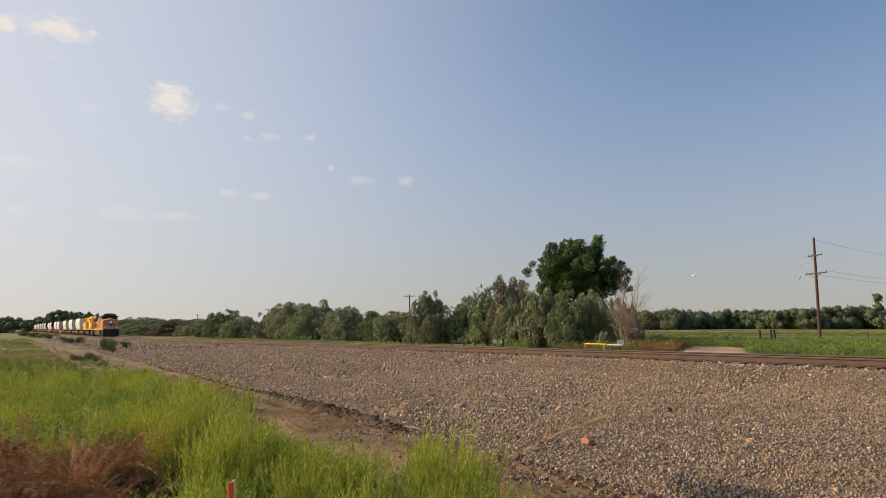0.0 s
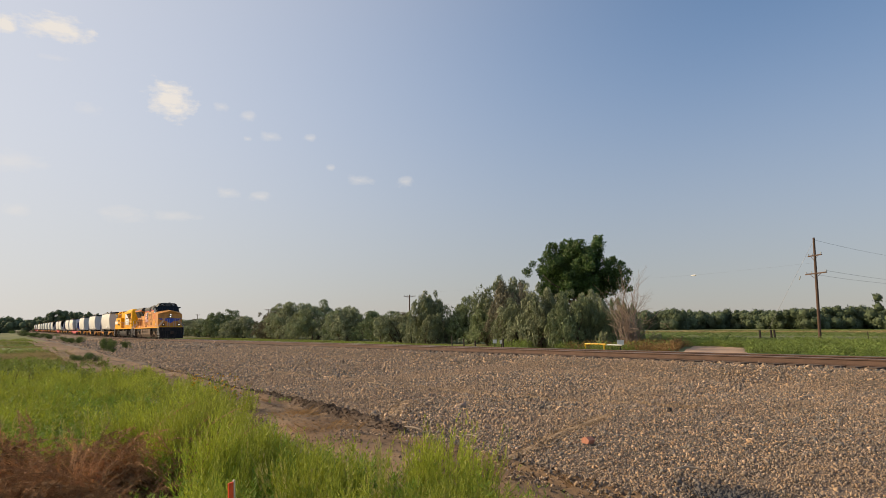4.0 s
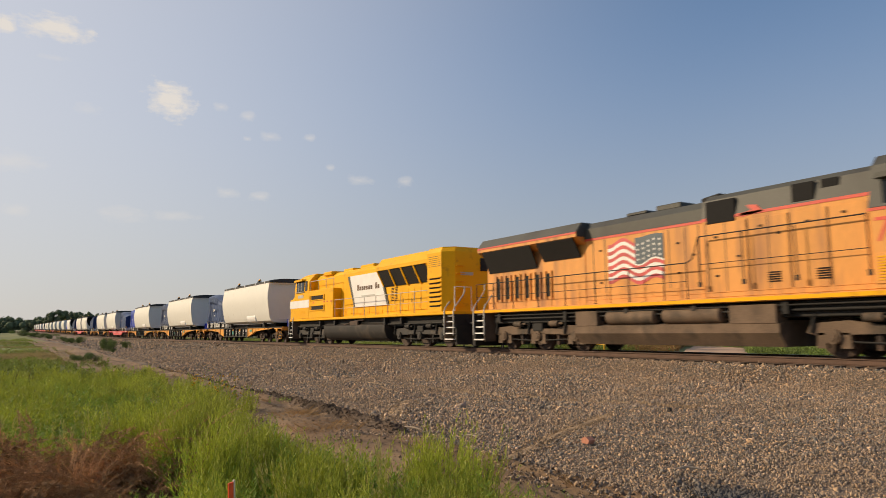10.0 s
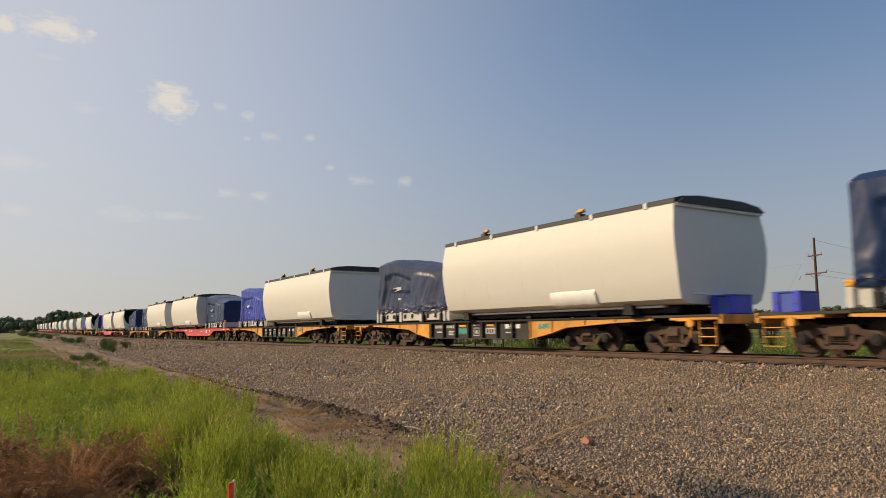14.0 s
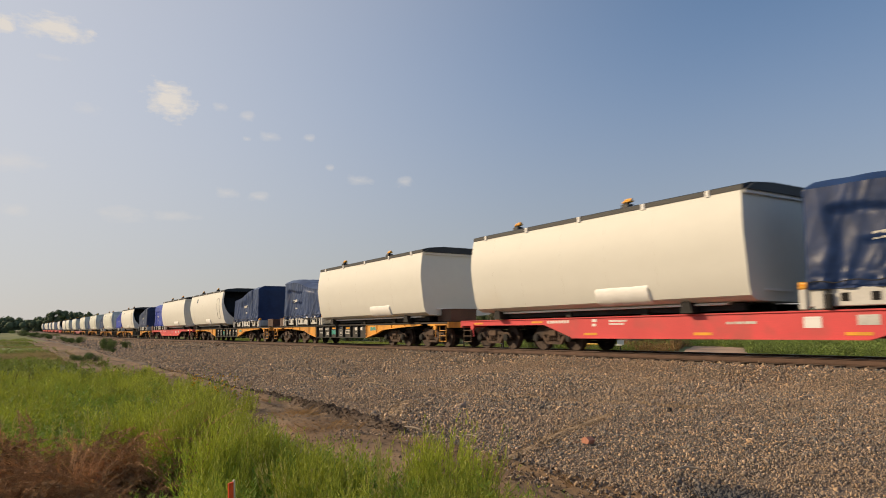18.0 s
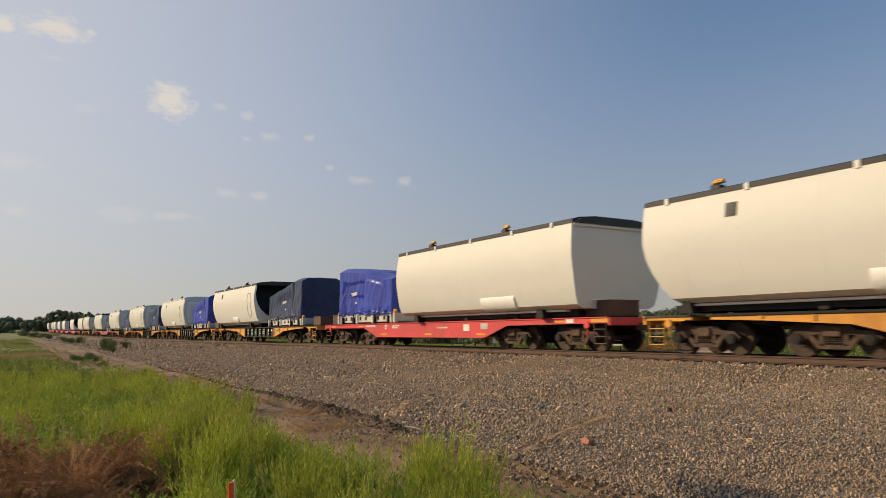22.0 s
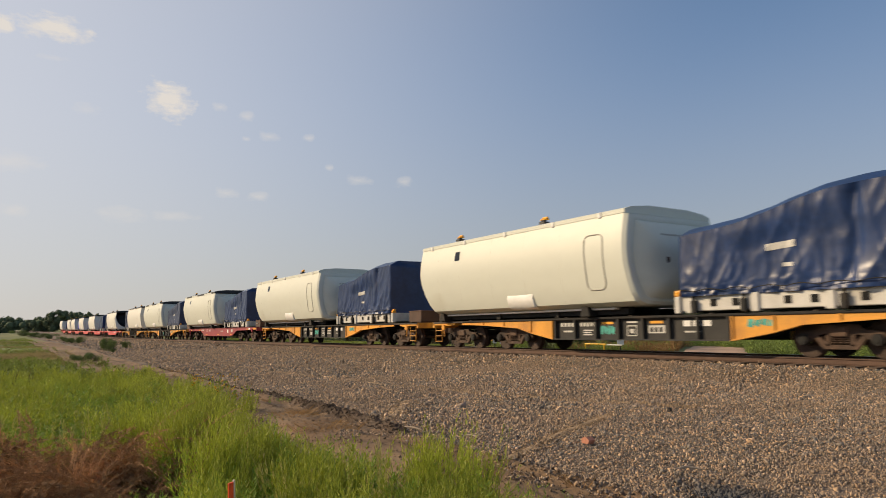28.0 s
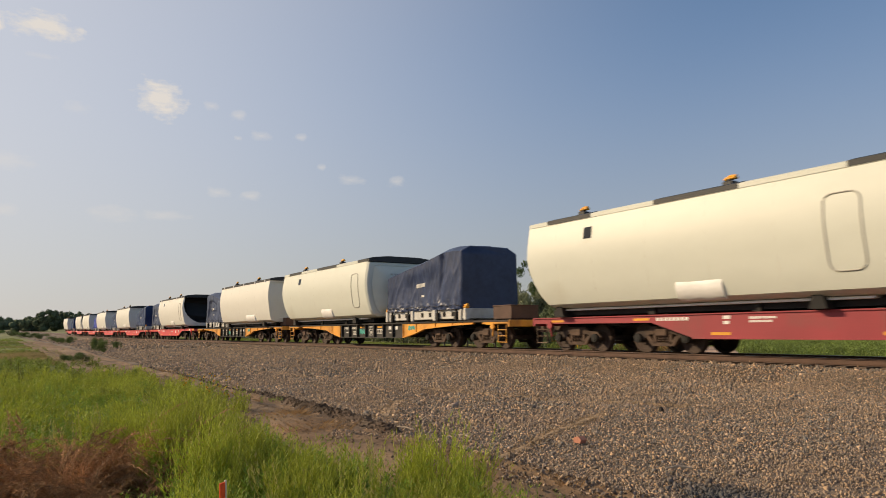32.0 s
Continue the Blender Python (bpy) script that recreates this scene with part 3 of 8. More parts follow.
def flag(loco, s):
    """A waving striped flag painted on the hood, as thin raised bands."""
    w, h, x0, z0 = 2.55, 1.32, -2.9, 2.3
    wave = lambda x: 0.10 * math.sin(x * 5.0) + 0.05 * math.sin(x * 2.1 + 1)
    for k in range(11):
        a, b = z0 + h * k / 11, z0 + h * (k + 1) / 11 - 0.004
        cut = 1.2 if k >= 6 else 2.35
        xs = [x0 + cut * i / 14 for i in range(15)]
        geo = loft([[(x, s * 1.107, a + wave(x)), (x, s * 1.111, a + wave(x)), (x, s * 1.111, b + wave(x)), (x, s * 1.107, b + wave(x))] for x in xs])
        part("flag_stripe", geo, M_FLAGRED if k % 2 == 0 else M_WHITE, loco)
    xs = [x0 + 1.2 + 1.15 * i / 10 for i in range(11)]
    canton = part("flag_field", loft([[(x, s * 1.107, 2.95 + wave(x)), (x, s * 1.114, 2.95 + wave(x)), (x, s * 1.114, 3.72 + 0.3 * wave(x)), (x, s * 1.107, 3.72 + 0.3 * wave(x))] for x in xs]), M_NAVY, loco, "dark blue-green field with pale stars")
    stars = []
    for i in range(5):
        for j in range(4):
            cx, cz = x0 + 1.32 + 0.22 * i, 3.05 + 0.16 * j + wave(x0 + 1.32 + 0.22 * i) * 0.6
            pts = [(cx + (0.055 if q % 2 == 0 else 0.024) * math.sin(q * math.pi / 5), cz + (0.055 if q % 2 == 0 else 0.024) * math.cos(q * math.pi / 5)) for q in range(10)]
            stars.append(prism(pts, "y", min(s * 1.114, s * 1.118), max(s * 1.114, s * 1.118)))
    tagged(part("flag_stars", join(*stars), M_WHITE, canton), kind="stuff")


M_FLAGRED = mat("flag_red", (0.55, 0.07, 0.07), 0.5, var=0.2, scale=3)


def hood_section(x0, x1, half, z0, z1, cut=0.18):
    """A hood with chamfered roof edges."""
    return prism([(-half, z0), (half, z0), (half, z1 - cut), (half - cut, z1), (cut - half, z1), (-half, z1 - cut)], "x", x0, x1)


def loco_a():
    L = tagged(new("locomotive"), "orange diesel locomotive with grey roof, weathered, headlights lit, on the rails", "locomotive", "locomotives of the train")
    part("platform", box(-10.3, 10.25, -1.52, 1.52, 1.45, 1.60, 0.02), M_ORANGE, L)
    part("end_sill", box(10.26, 10.42, -1.52, 1.52, 0.8, 1.52, 0.02), M_BLACK, L)
    part("end_sill", box(-10.42, -10.31, -1.52, 1.52, 0.8, 1.52, 0.02), M_BLACK, L)
    part("underframe", join(box(-9.3, 9.3, -1.2, 1.2, 1.02, 1.435, 0.02), *[box(x, x + 0.16, -1.42, 1.42, 1.1, 1.43) for x in (-4.9, -2.0, 0.6, 3.4, 8.6, -8.8)], tube([(-9, -1.3, 1.2), (9, -1.3, 1.2)], 0.035), tube([(-9, -1.38, 1.33), (9, -1.38, 1.33)], 0.025)), M_BLACK, L)
    # nose: a peaked lid and a slightly pointed face
    face = lambda x, bend, zc, ze: [(x, -1.5, 1.6), (x, -1.5, ze), (x + bend, 0, zc), (x, 1.5, ze), (x, 1.5, 1.6), (x + bend, 0, 1.6)]
    nose = part("nose", loft([face(7.7, 0.0, 3.88, 3.55), face(9.22, 0.22, 3.70, 3.27)]), M_ORANGE, L)
    part("nose_door", join(box(9.28, 9.40, -0.95, -0.38, 1.75, 3.2, 0.015)), M_ORANGE, nose)
    part("nose_band", join(prism([(9.21, -1.515), (9.44, 0.0), (9.455, 0.0), (9.225, -1.515)], "z", 1.56, 1.68), prism([(9.21, 1.515), (9.44, 0.0), (9.455, 0.0), (9.225, 1.515)], "z", 1.56, 1.68)), M_YELLOW, nose, "yellow sill stripe")
    for s in (-1, 1):
        for k in range(4):
            z = 2.62 - 0.09 * k
            a, b = (0.18, 1.42 - 0.16 * k)
            xf = lambda y: 9.22 + 0.22 * (1 - y / 1.5) + 0.045
            part("emblem_wing", join(*[prism([(xf(y0), s * y0), (xf(y1), s * y1), (xf(y1) + 0.012, s * y1), (xf(y0) + 0.012, s * y0)], "z", z, z + 0.07) for y0, y1 in ((a, b),)]), M_BLUE, nose)
    part("emblem_shield", prism([(-0.42, 2.72), (0.42, 2.72), (0.44, 2.5), (0.3, 2.22), (0, 2.06), (-0.3, 2.22), (-0.44, 2.5)], "x", 9.40, 9.50), M_BLUE, nose, "blue shield emblem")
    lamp_box = part("headlight_box", box(9.28, 9.48, -0.13, 0.13, 2.80, 3.32, 0.03), M_BROWN, nose)
    for z in (2.93, 3.18):
        part("headlight", cyl((9.47, 0, z), (9.50, 0, z), 0.07, 16), M_LAMP, lamp_box, "lit headlight")
    for s in (-1, 1):
        b = part("ditch_light", join(box(9.95, 10.2, s * 0.95 - 0.16, s * 0.95 + 0.16, 1.72, 2.02, 0.03)), M_BLACK, L)
        part("lens", cyl((10.2, s * 0.95, 1.87), (10.225, s * 0.95, 1.87), 0.065, 16), M_LAMP, b, "lit ditch light")
        part("front_rail", tube([(10.3, s * 0.5, 1.6), (10.3, s * 0.5, 2.55), (10.3, s * 0.3, 2.6), (10.3, s * 0.25, 1.6)], 0.022, 8), M_RAILGREY, L)
    # cab
    cab = part("cab", join(box(5.72, 7.75, -1.5, 1.5, 1.6, 3.48, 0.03)), M_ORANGE, L)
    sec = lambda x, zt, w: [(x, -1.5, 3.48), (x, -1.46, 3.62), (x, -w - 0.25, zt - 0.25), (x, -w, zt), (x, w, zt), (x, w + 0.25, zt - 0.25), (x, 1.46, 3.62), (x, 1.5, 3.48)]
    upper = part("cab_upper", loft([sec(5.72, 4.76, 0.95), sec(7.0, 4.78, 0.95), [(x + 0.72 - 0.32 * (z - 3.48), y, z) for x, y, z in sec(7.0, 4.76, 0.9)]]), M_GREY, L, "grey upper cab and roof")
    # windshield: four dark panes across the front
    def pane(y0, y1, z0, z1, off=0.02):
        xf = lambda z: 7.72 - 0.32 * (z - 3.48)
        return [(xf(z0) + off, y0, z0), (xf(z0) + off, y1, z0), (xf(z1) + off, y1 * 0.94, z1), (xf(z1) + off, y0 * 0.94, z1)]
    for y0, y1 in ((-1.34, -0.72), (-0.68, -0.03), (0.03, 0.68), (0.72, 1.34)):
        part("windshield_pane", loft([pane(y0, y1, 3.72, 4.34), pane(y0, y1, 3.72, 4.34, 0.045)]), M_GLASS, upper, "dark windshield pane")
    part("visor", loft([[(7.42, -1.2, 4.40), (7.42, 1.2, 4.40), (7.36, 1.05, 4.70), (7.36, -1.05, 4.70)], [(7.56, -1.2, 4.40), (7.56, 1.2, 4.40), (7.42, 1.05, 4.70), (7.42, -1.05, 4.70)]]), M_GREY, upper)
    for s in (-1, 1):
        nb = part("number_board", shift(box(7.47, 7.56, s * 0.66 - 0.34, s * 0.66 + 0.34, 4.43, 4.63, 0.015)), M_SHADOWBOX, upper)
        letters("7351", 0.2, M_WHITE, nb, pose(7.565, s * 0.66, 4.53, 90, 0, 90), "board_number")
        side = part("side_window", box(6.0, 7.25, min(s * 1.40, s * 1.475), max(s * 1.40, s * 1.475), 3.5, 4.12, 0.02), M_GREY, upper)
        for x0, x1 in ((6.04, 6.32), (6.38, 6.78), (6.84, 7.2)):
            part("window_pane", box(x0, x1, min(s * 1.47, s * 1.482), max(s * 1.47, s * 1.482), 3.54, 4.06, 0.004), M_GLASS, side, "dark cab window")
        part("window_frame", join(*[box(x, x + 0.035, min(s * 1.47, s * 1.495), max(s * 1.47, s * 1.495), 3.54, 4.06) for x in (6.8, 6.55)], box(6.3, 7.2, min(s * 1.46, s * 1.53), max(s * 1.46, s * 1.53), 3.49, 3.53)), M_WHITE, side)
        part("awning", prism([(5.95, 4.12), (7.35, 4.12), (7.3, 4.28), (6.0, 4.24)], "y", min(s * 1.30, s * 1.66), max(s * 1.30, s * 1.66)), M_GREY, upper, "grey sun awning")
        part("cab_stripe", box(5.72, 7.76, min(s * 1.5, s * 1.512), max(s * 1.5, s * 1.512), 3.40, 3.47), M_RED, cab)
        part("cab_panel", join(box(5.78, 6.55, min(s * 1.5, s * 1.53), max(s * 1.5, s * 1.53), 1.72, 2.42, 0.012), box(6.62, 7.5, min(s * 1.5, s * 1.53), max(s * 1.5, s * 1.53), 1.72, 2.42, 0.012)), M_ORANGE, cab)
        for k in range(9):
            part("louvre", join(box(5.86, 6.48, min(s * 1.53, s * 1.545), max(s * 1.53, s * 1.545), 1.8 + k * 0.065, 1.83 + k * 0.065), box(6.7, 7.42, min(s * 1.53, s * 1.545), max(s * 1.53, s * 1.545), 1.8 + k * 0.065, 1.83 + k * 0.065)), M_YELLOW, cab)
        letters("7351", 0.82, M_RED, cab, pose(6.62, s * 1.504, 2.93, 90, 0, 0 if s < 0 else 180), "cab_number", "red painted number")
        part("side_shield", join(box(5.15, 5.55, min(s * 1.25, s * 1.26), max(s * 1.25, s * 1.26), 2.95, 3.2)), M_BLUE, cab, "small blue shield")
        part("side_shield_stripes", join(*[box(5.2 + 0.1 * k, 5.25 + 0.1 * k, min(s * 1.25, s * 1.262), max(s * 1.25, s * 1.262), 2.5, 2.94) for k in range(4)]), M_WHITE, cab)
        part("sticker", box(7.75, 7.95, min(s * 1.5, s * 1.507), max(s * 1.5, s * 1.507), 1.9, 2.1), M_WHITE, nose)
    # hood
    hood = part("hood", join(box(1.0, 5.72, -1.25, 1.25, 1.6, 3.9, 0.03), box(-4.0, 1.0, -1.10, 1.10, 1.6, 3.9, 0.02)), M_ORANGE, L)
    part("hood_roof", join(hood_section(-4.0, 1.0, 1.12, 3.9, 4.46, 0.22), hood_section(1.0, 5.72, 1.12, 3.9, 4.58, 0.22), prism([(-1.25, 3.9), (1.25, 3.9), (1.15, 4.42), (-1.15, 4.42)], "x", 1.0, 5.72)), M_GREY, L, "grey hood roof")
    part("hood_stripe", join(*[box(a, b, min(s * h, s * (h + 0.012)), max(s * h, s * (h + 0.012)), 3.82, 3.90) for s in (-1, 1) for a, b, h in ((1.0, 5.7, 1.25), (-4.0, 1.0, 1.1))]), M_RED, hood)
    part("exhaust_stack", join(box(-1.4, -0.4, -0.4, 0.4, 4.55, 4.74, 0.03), box(-2.6, -1.7, -0.5, 0.5, 4.55, 4.66, 0.03)), M_GREY, L)
    part("roof_horn", join(*[tube([(0.3, dy, 4.70), (0.9, dy, 4.72)], 0.05, 8, radii=[0.04, 0.09]) for dy in (-0.2, 0, 0.2)], box(0.3, 0.5, -0.3, 0.3, 4.55, 4.7)), M_BLACK, L)
    part("antenna_dome", join(cyl((6.3, 0.4, 4.75), (6.3, 0.4, 4.88), 0.16, 12), box(5.9, 6.6, -0.5, 0.1, 4.75, 4.84, 0.02)), M_GREY, L)
    for s in (-1, 1):
        for x0, x1, z0, z1, h in ((1.15, 2.1, 3.72, 4.36, 1.21), (3.75, 4.35, 3.95, 4.42, 1.19), (4.5, 4.95, 4.2, 4.42, 1.14)):
            part("roof_grille", box(x0, x1, min(s * (h - 0.1), s * (h + 0.06)), max(s * (h - 0.1), s * (h + 0.06)), z0, z1, 0.01), M_SHADOWBOX, hood)
        for x0, x1, zt in ((1.1, 2.4, 3.7), (2.5, 3.6, 3.7), (3.7, 4.6, 3.7), (4.7, 5.6, 3.7)):
            part("hood_door", box(x0, x1, min(s * 1.25, s * 1.265), max(s * 1.25, s * 1.265), 1.75, zt, 0.006), M_ORANGE, hood)
        for k in range(5):
            part("hood_door", box(-3.9 + k * 0.98, -3.0 + k * 0.98, min(s * 1.1, s * 1.112), max(s * 1.1, s * 1.112), 1.75, 1.98, 0.005), M_ORANGE, hood)
        for x in (1.12, 1.75, 2.45, 3.05, 3.65, 4.65):
            part("door_gap", box(x - 0.012, x + 0.012, min(s * 1.265, s * 1.269), max(s * 1.265, s * 1.269), 1.78, 3.72), M_BROWN, hood)
        for x in (-3.6, -3.05, -0.35, 0.25, 0.75):
            part("door_gap", box(x - 0.014, x + 0.014, min(s * 1.1, s * 1.105), max(s * 1.1, s * 1.105), 1.98, 3.78), M_BROWN, hood)
        for x, z in ((1.4, 2.2), (1.4, 3.3), (2.1, 2.7), (2.8, 3.45), (3.3, 3.2), (4.1, 3.4), (5.0, 3.5), (-3.3, 3.4), (-3.3, 2.3), (-0.05, 3.3), (-0.05, 2.4), (0.5, 2.9)):
            h = 1.265 if x > 1 else 1.1
            part("door_latch", box(x, x + 0.09, min(s * h, s * (h + 0.025)), max(s * h, s * (h + 0.025)), z, z + 0.05), M_BLACK, hood)
        part("stripe_step", prism([(2.25, 3.78), (2.95, 3.86), (2.75, 4.06), (2.45, 4.10), (2.6, 3.94), (2.25, 3.88)], "y", min(s * 1.25, s * 1.262), max(s * 1.25, s * 1.262)), M_RED, hood)
        part("sill_stripe", box(-10.3, 10.25, min(s * 1.52, s * 1.527), max(s * 1.52, s * 1.527), 1.47, 1.57), M_YELLOW, L)
        for x0 in (3.0, 4.3):
            for k in range(5):
                part("louvre", box(x0, x0 + 0.35, min(s * 1.265, s * 1.285), max(s * 1.265, s * 1.285), 1.95 + 0.06 * k, 1.98 + 0.06 * k), M_SHADOWBOX, hood)
        flag(L, s)
    # radiator cabin with wings
    rad = part("radiator_cabin", join(box(-9.9, -4.0, -1.10, 1.10, 1.6, 3.75, 0.02)), M_ORANGE, L)
    part("radiator_roof", prism([(-1.52, 4.16), (-1.25, 4.50), (1.25, 4.50), (1.52, 4.16)], "x", -10.0, -4.0), M_GREY, rad, "grey radiator roof")
    part("radiator_wing", prism([(-1.1, 3.72), (-1.52, 3.98), (-1.52, 4.155), (1.52, 4.155), (1.52, 3.98), (1.1, 3.72)], "x", -10.0, -4.0), M_ORANGE, rad)
    for s in (-1, 1):
        part("wing_stripe", box(-10.0, -4.0, min(s * 1.52, s * 1.532), max(s * 1.52, s * 1.532), 4.09, 4.155), M_RED, rad)
    part("wing_end", prism([(-1.5, 3.99), (-1.5, 4.15), (-1.24, 4.48), (1.24, 4.48), (1.5, 4.15), (1.5, 3.99)], "x", -3.995, -3.97), M_GREY, rad)
    for s in (-1, 1):
        part("radiator_screen", loft([[(x, s * 1.13, 3.1), (x, s * 1.5, 3.94), (x, s * 1.48, 3.97), (x, s * 1.1, 3.12)] for x in (-9.7, -6.6)]), M_SHADOWBOX, rad)
        part("radiator_screen", loft([[(x, s * 1.13, 3.3), (x, s * 1.5, 3.94), (x, s * 1.48, 3.97), (x, s * 1.1, 3.32)] for x in (-6.2, -4.2)]), M_SHADOWBOX, rad)
        for k in range(6):
            x = -9.2 + k * 0.62
            part("vent_slot", box(x, x + 0.26, min(s * 1.1, s * 1.125), max(s * 1.1, s * 1.125), 2.0, 2.85, 0.005), M_SHADOWBOX, rad)
            part("vent_frame", join(box(x - 0.06, x, min(s * 1.1, s * 1.16), max(s * 1.1, s * 1.16), 1.92, 2.95), box(x + 0.26, x + 0.32, min(s * 1.1, s * 1.16), max(s * 1.1, s * 1.16), 1.92, 2.95)), M_ORANGE, rad)
        hand_rail(L, [-10.2, -9.0, -7.7, -6.2, -4.7, -3.2, -1.7, -0.3, 0.55], s, M_BLACK)
        hand_rail(L, [1.0, 2.4, 3.9, 5.65], s, M_BLACK, 2.05, 1.32)
        part("rail_bend", tube([(0.55, s * 1.46, 2.66), (0.75, s * 1.46, 2.75), (1.0, s * 1.46, 3.37)], 0.019, 6), M_BLACK, L)
        for way in (-1, 1):
            side_stairs(L, way * 10.4, way, s, M_RAILGREY)
    # fuel tank and reservoirs
    tank = part("fuel_tank", prism([(-1.42, 0.62), (-1.15, 0.26), (1.15, 0.26), (1.42, 0.62), (1.42, 0.86), (0.95, 0.95), (-0.95, 0.95), (-1.42, 0.86)], "x", -4.3, 3.3), M_BROWN, L, "dusty brown fuel tank")
    for s in (-1, 1):
        for x0, x1 in ((-2.8, -0.85), (-0.45, 1.5)):
            part("air_reservoir", join(tube([(x0 - 0.06, s * 1.2, 1.14), (x0, s * 1.2, 1.14), (x1, s * 1.2, 1.14), (x1 + 0.06, s * 1.2, 1.14)], 0.25, 18, radii=[0.19, 0.25, 0.25, 0.19])), M_BROWN, tank, smooth=40)
        for x0, x1 in ((-4.25, -3.2), (1.85, 3.25)):
            part("tank_box", box(x0, x1, min(s * 0.9, s * 1.43), max(s * 0.9, s * 1.43), 0.86, 1.37, 0.02), M_BROWN, tank)
    for x in (-6.6, 6.6):
        loco_truck(L, x, "dusty")
    # pilot and plough
    for way in (-1, 1):
        plough = [(way * 10.35, -1.45), (way * 10.35, 1.45), (way * 10.55, 1.45), (way * (10.98 if way > 0 else 10.6), 0.0), (way * 10.55, -1.45)]
        part("snow_plough", prism(plough, "z", 0.12, 1.05), M_BLACK, L)
        for q in range(5):
            for s in (-1, 1):
                yy = s * (0.25 + 0.26 * q)
                xx = 10.98 - 0.43 * (0.25 + 0.26 * q) / 1.45 if way > 0 else 10.6
                part("plough_rib", box(*sorted((way * (xx - 0.05), way * (xx + 0.03))), yy - 0.02, yy + 0.02, 0.14, 1.03), M_DARKTANK, L)
        part("plough_ledge", box(*sorted((way * 10.4, way * 10.72)), -1.45, 1.45, 1.06, 1.11, 0.01), M_DARKTANK, L)
        for yy in (-1.15, -0.75, 0.75, 1.15):
            part("mu_hose", tube([(way * 10.43, yy, 1.42), (way * 10.62, yy + 0.03, 1.2), (way * 10.60, yy + 0.08, 0.9), (way * 10.75, yy + 0.1, 0.75)], 0.028, 6), M_TRUCK, L)
        coupler(L, way * 10.4, way)
        air_hose(L, way * 10.6, way)
        part("mu_hose", tube([(way * 10.45, -0.9, 1.25), (way * 10.65, -0.8, 1.0), (way * 10.65, -0.5, 0.95), (way * 10.45, -0.4, 1.25)], 0.025, 6), M_BLACK, L)
    return L


on_train(loco_a(), -10.5)
# ---- the second locomotive: new yellow paint, its cab to the rear ----


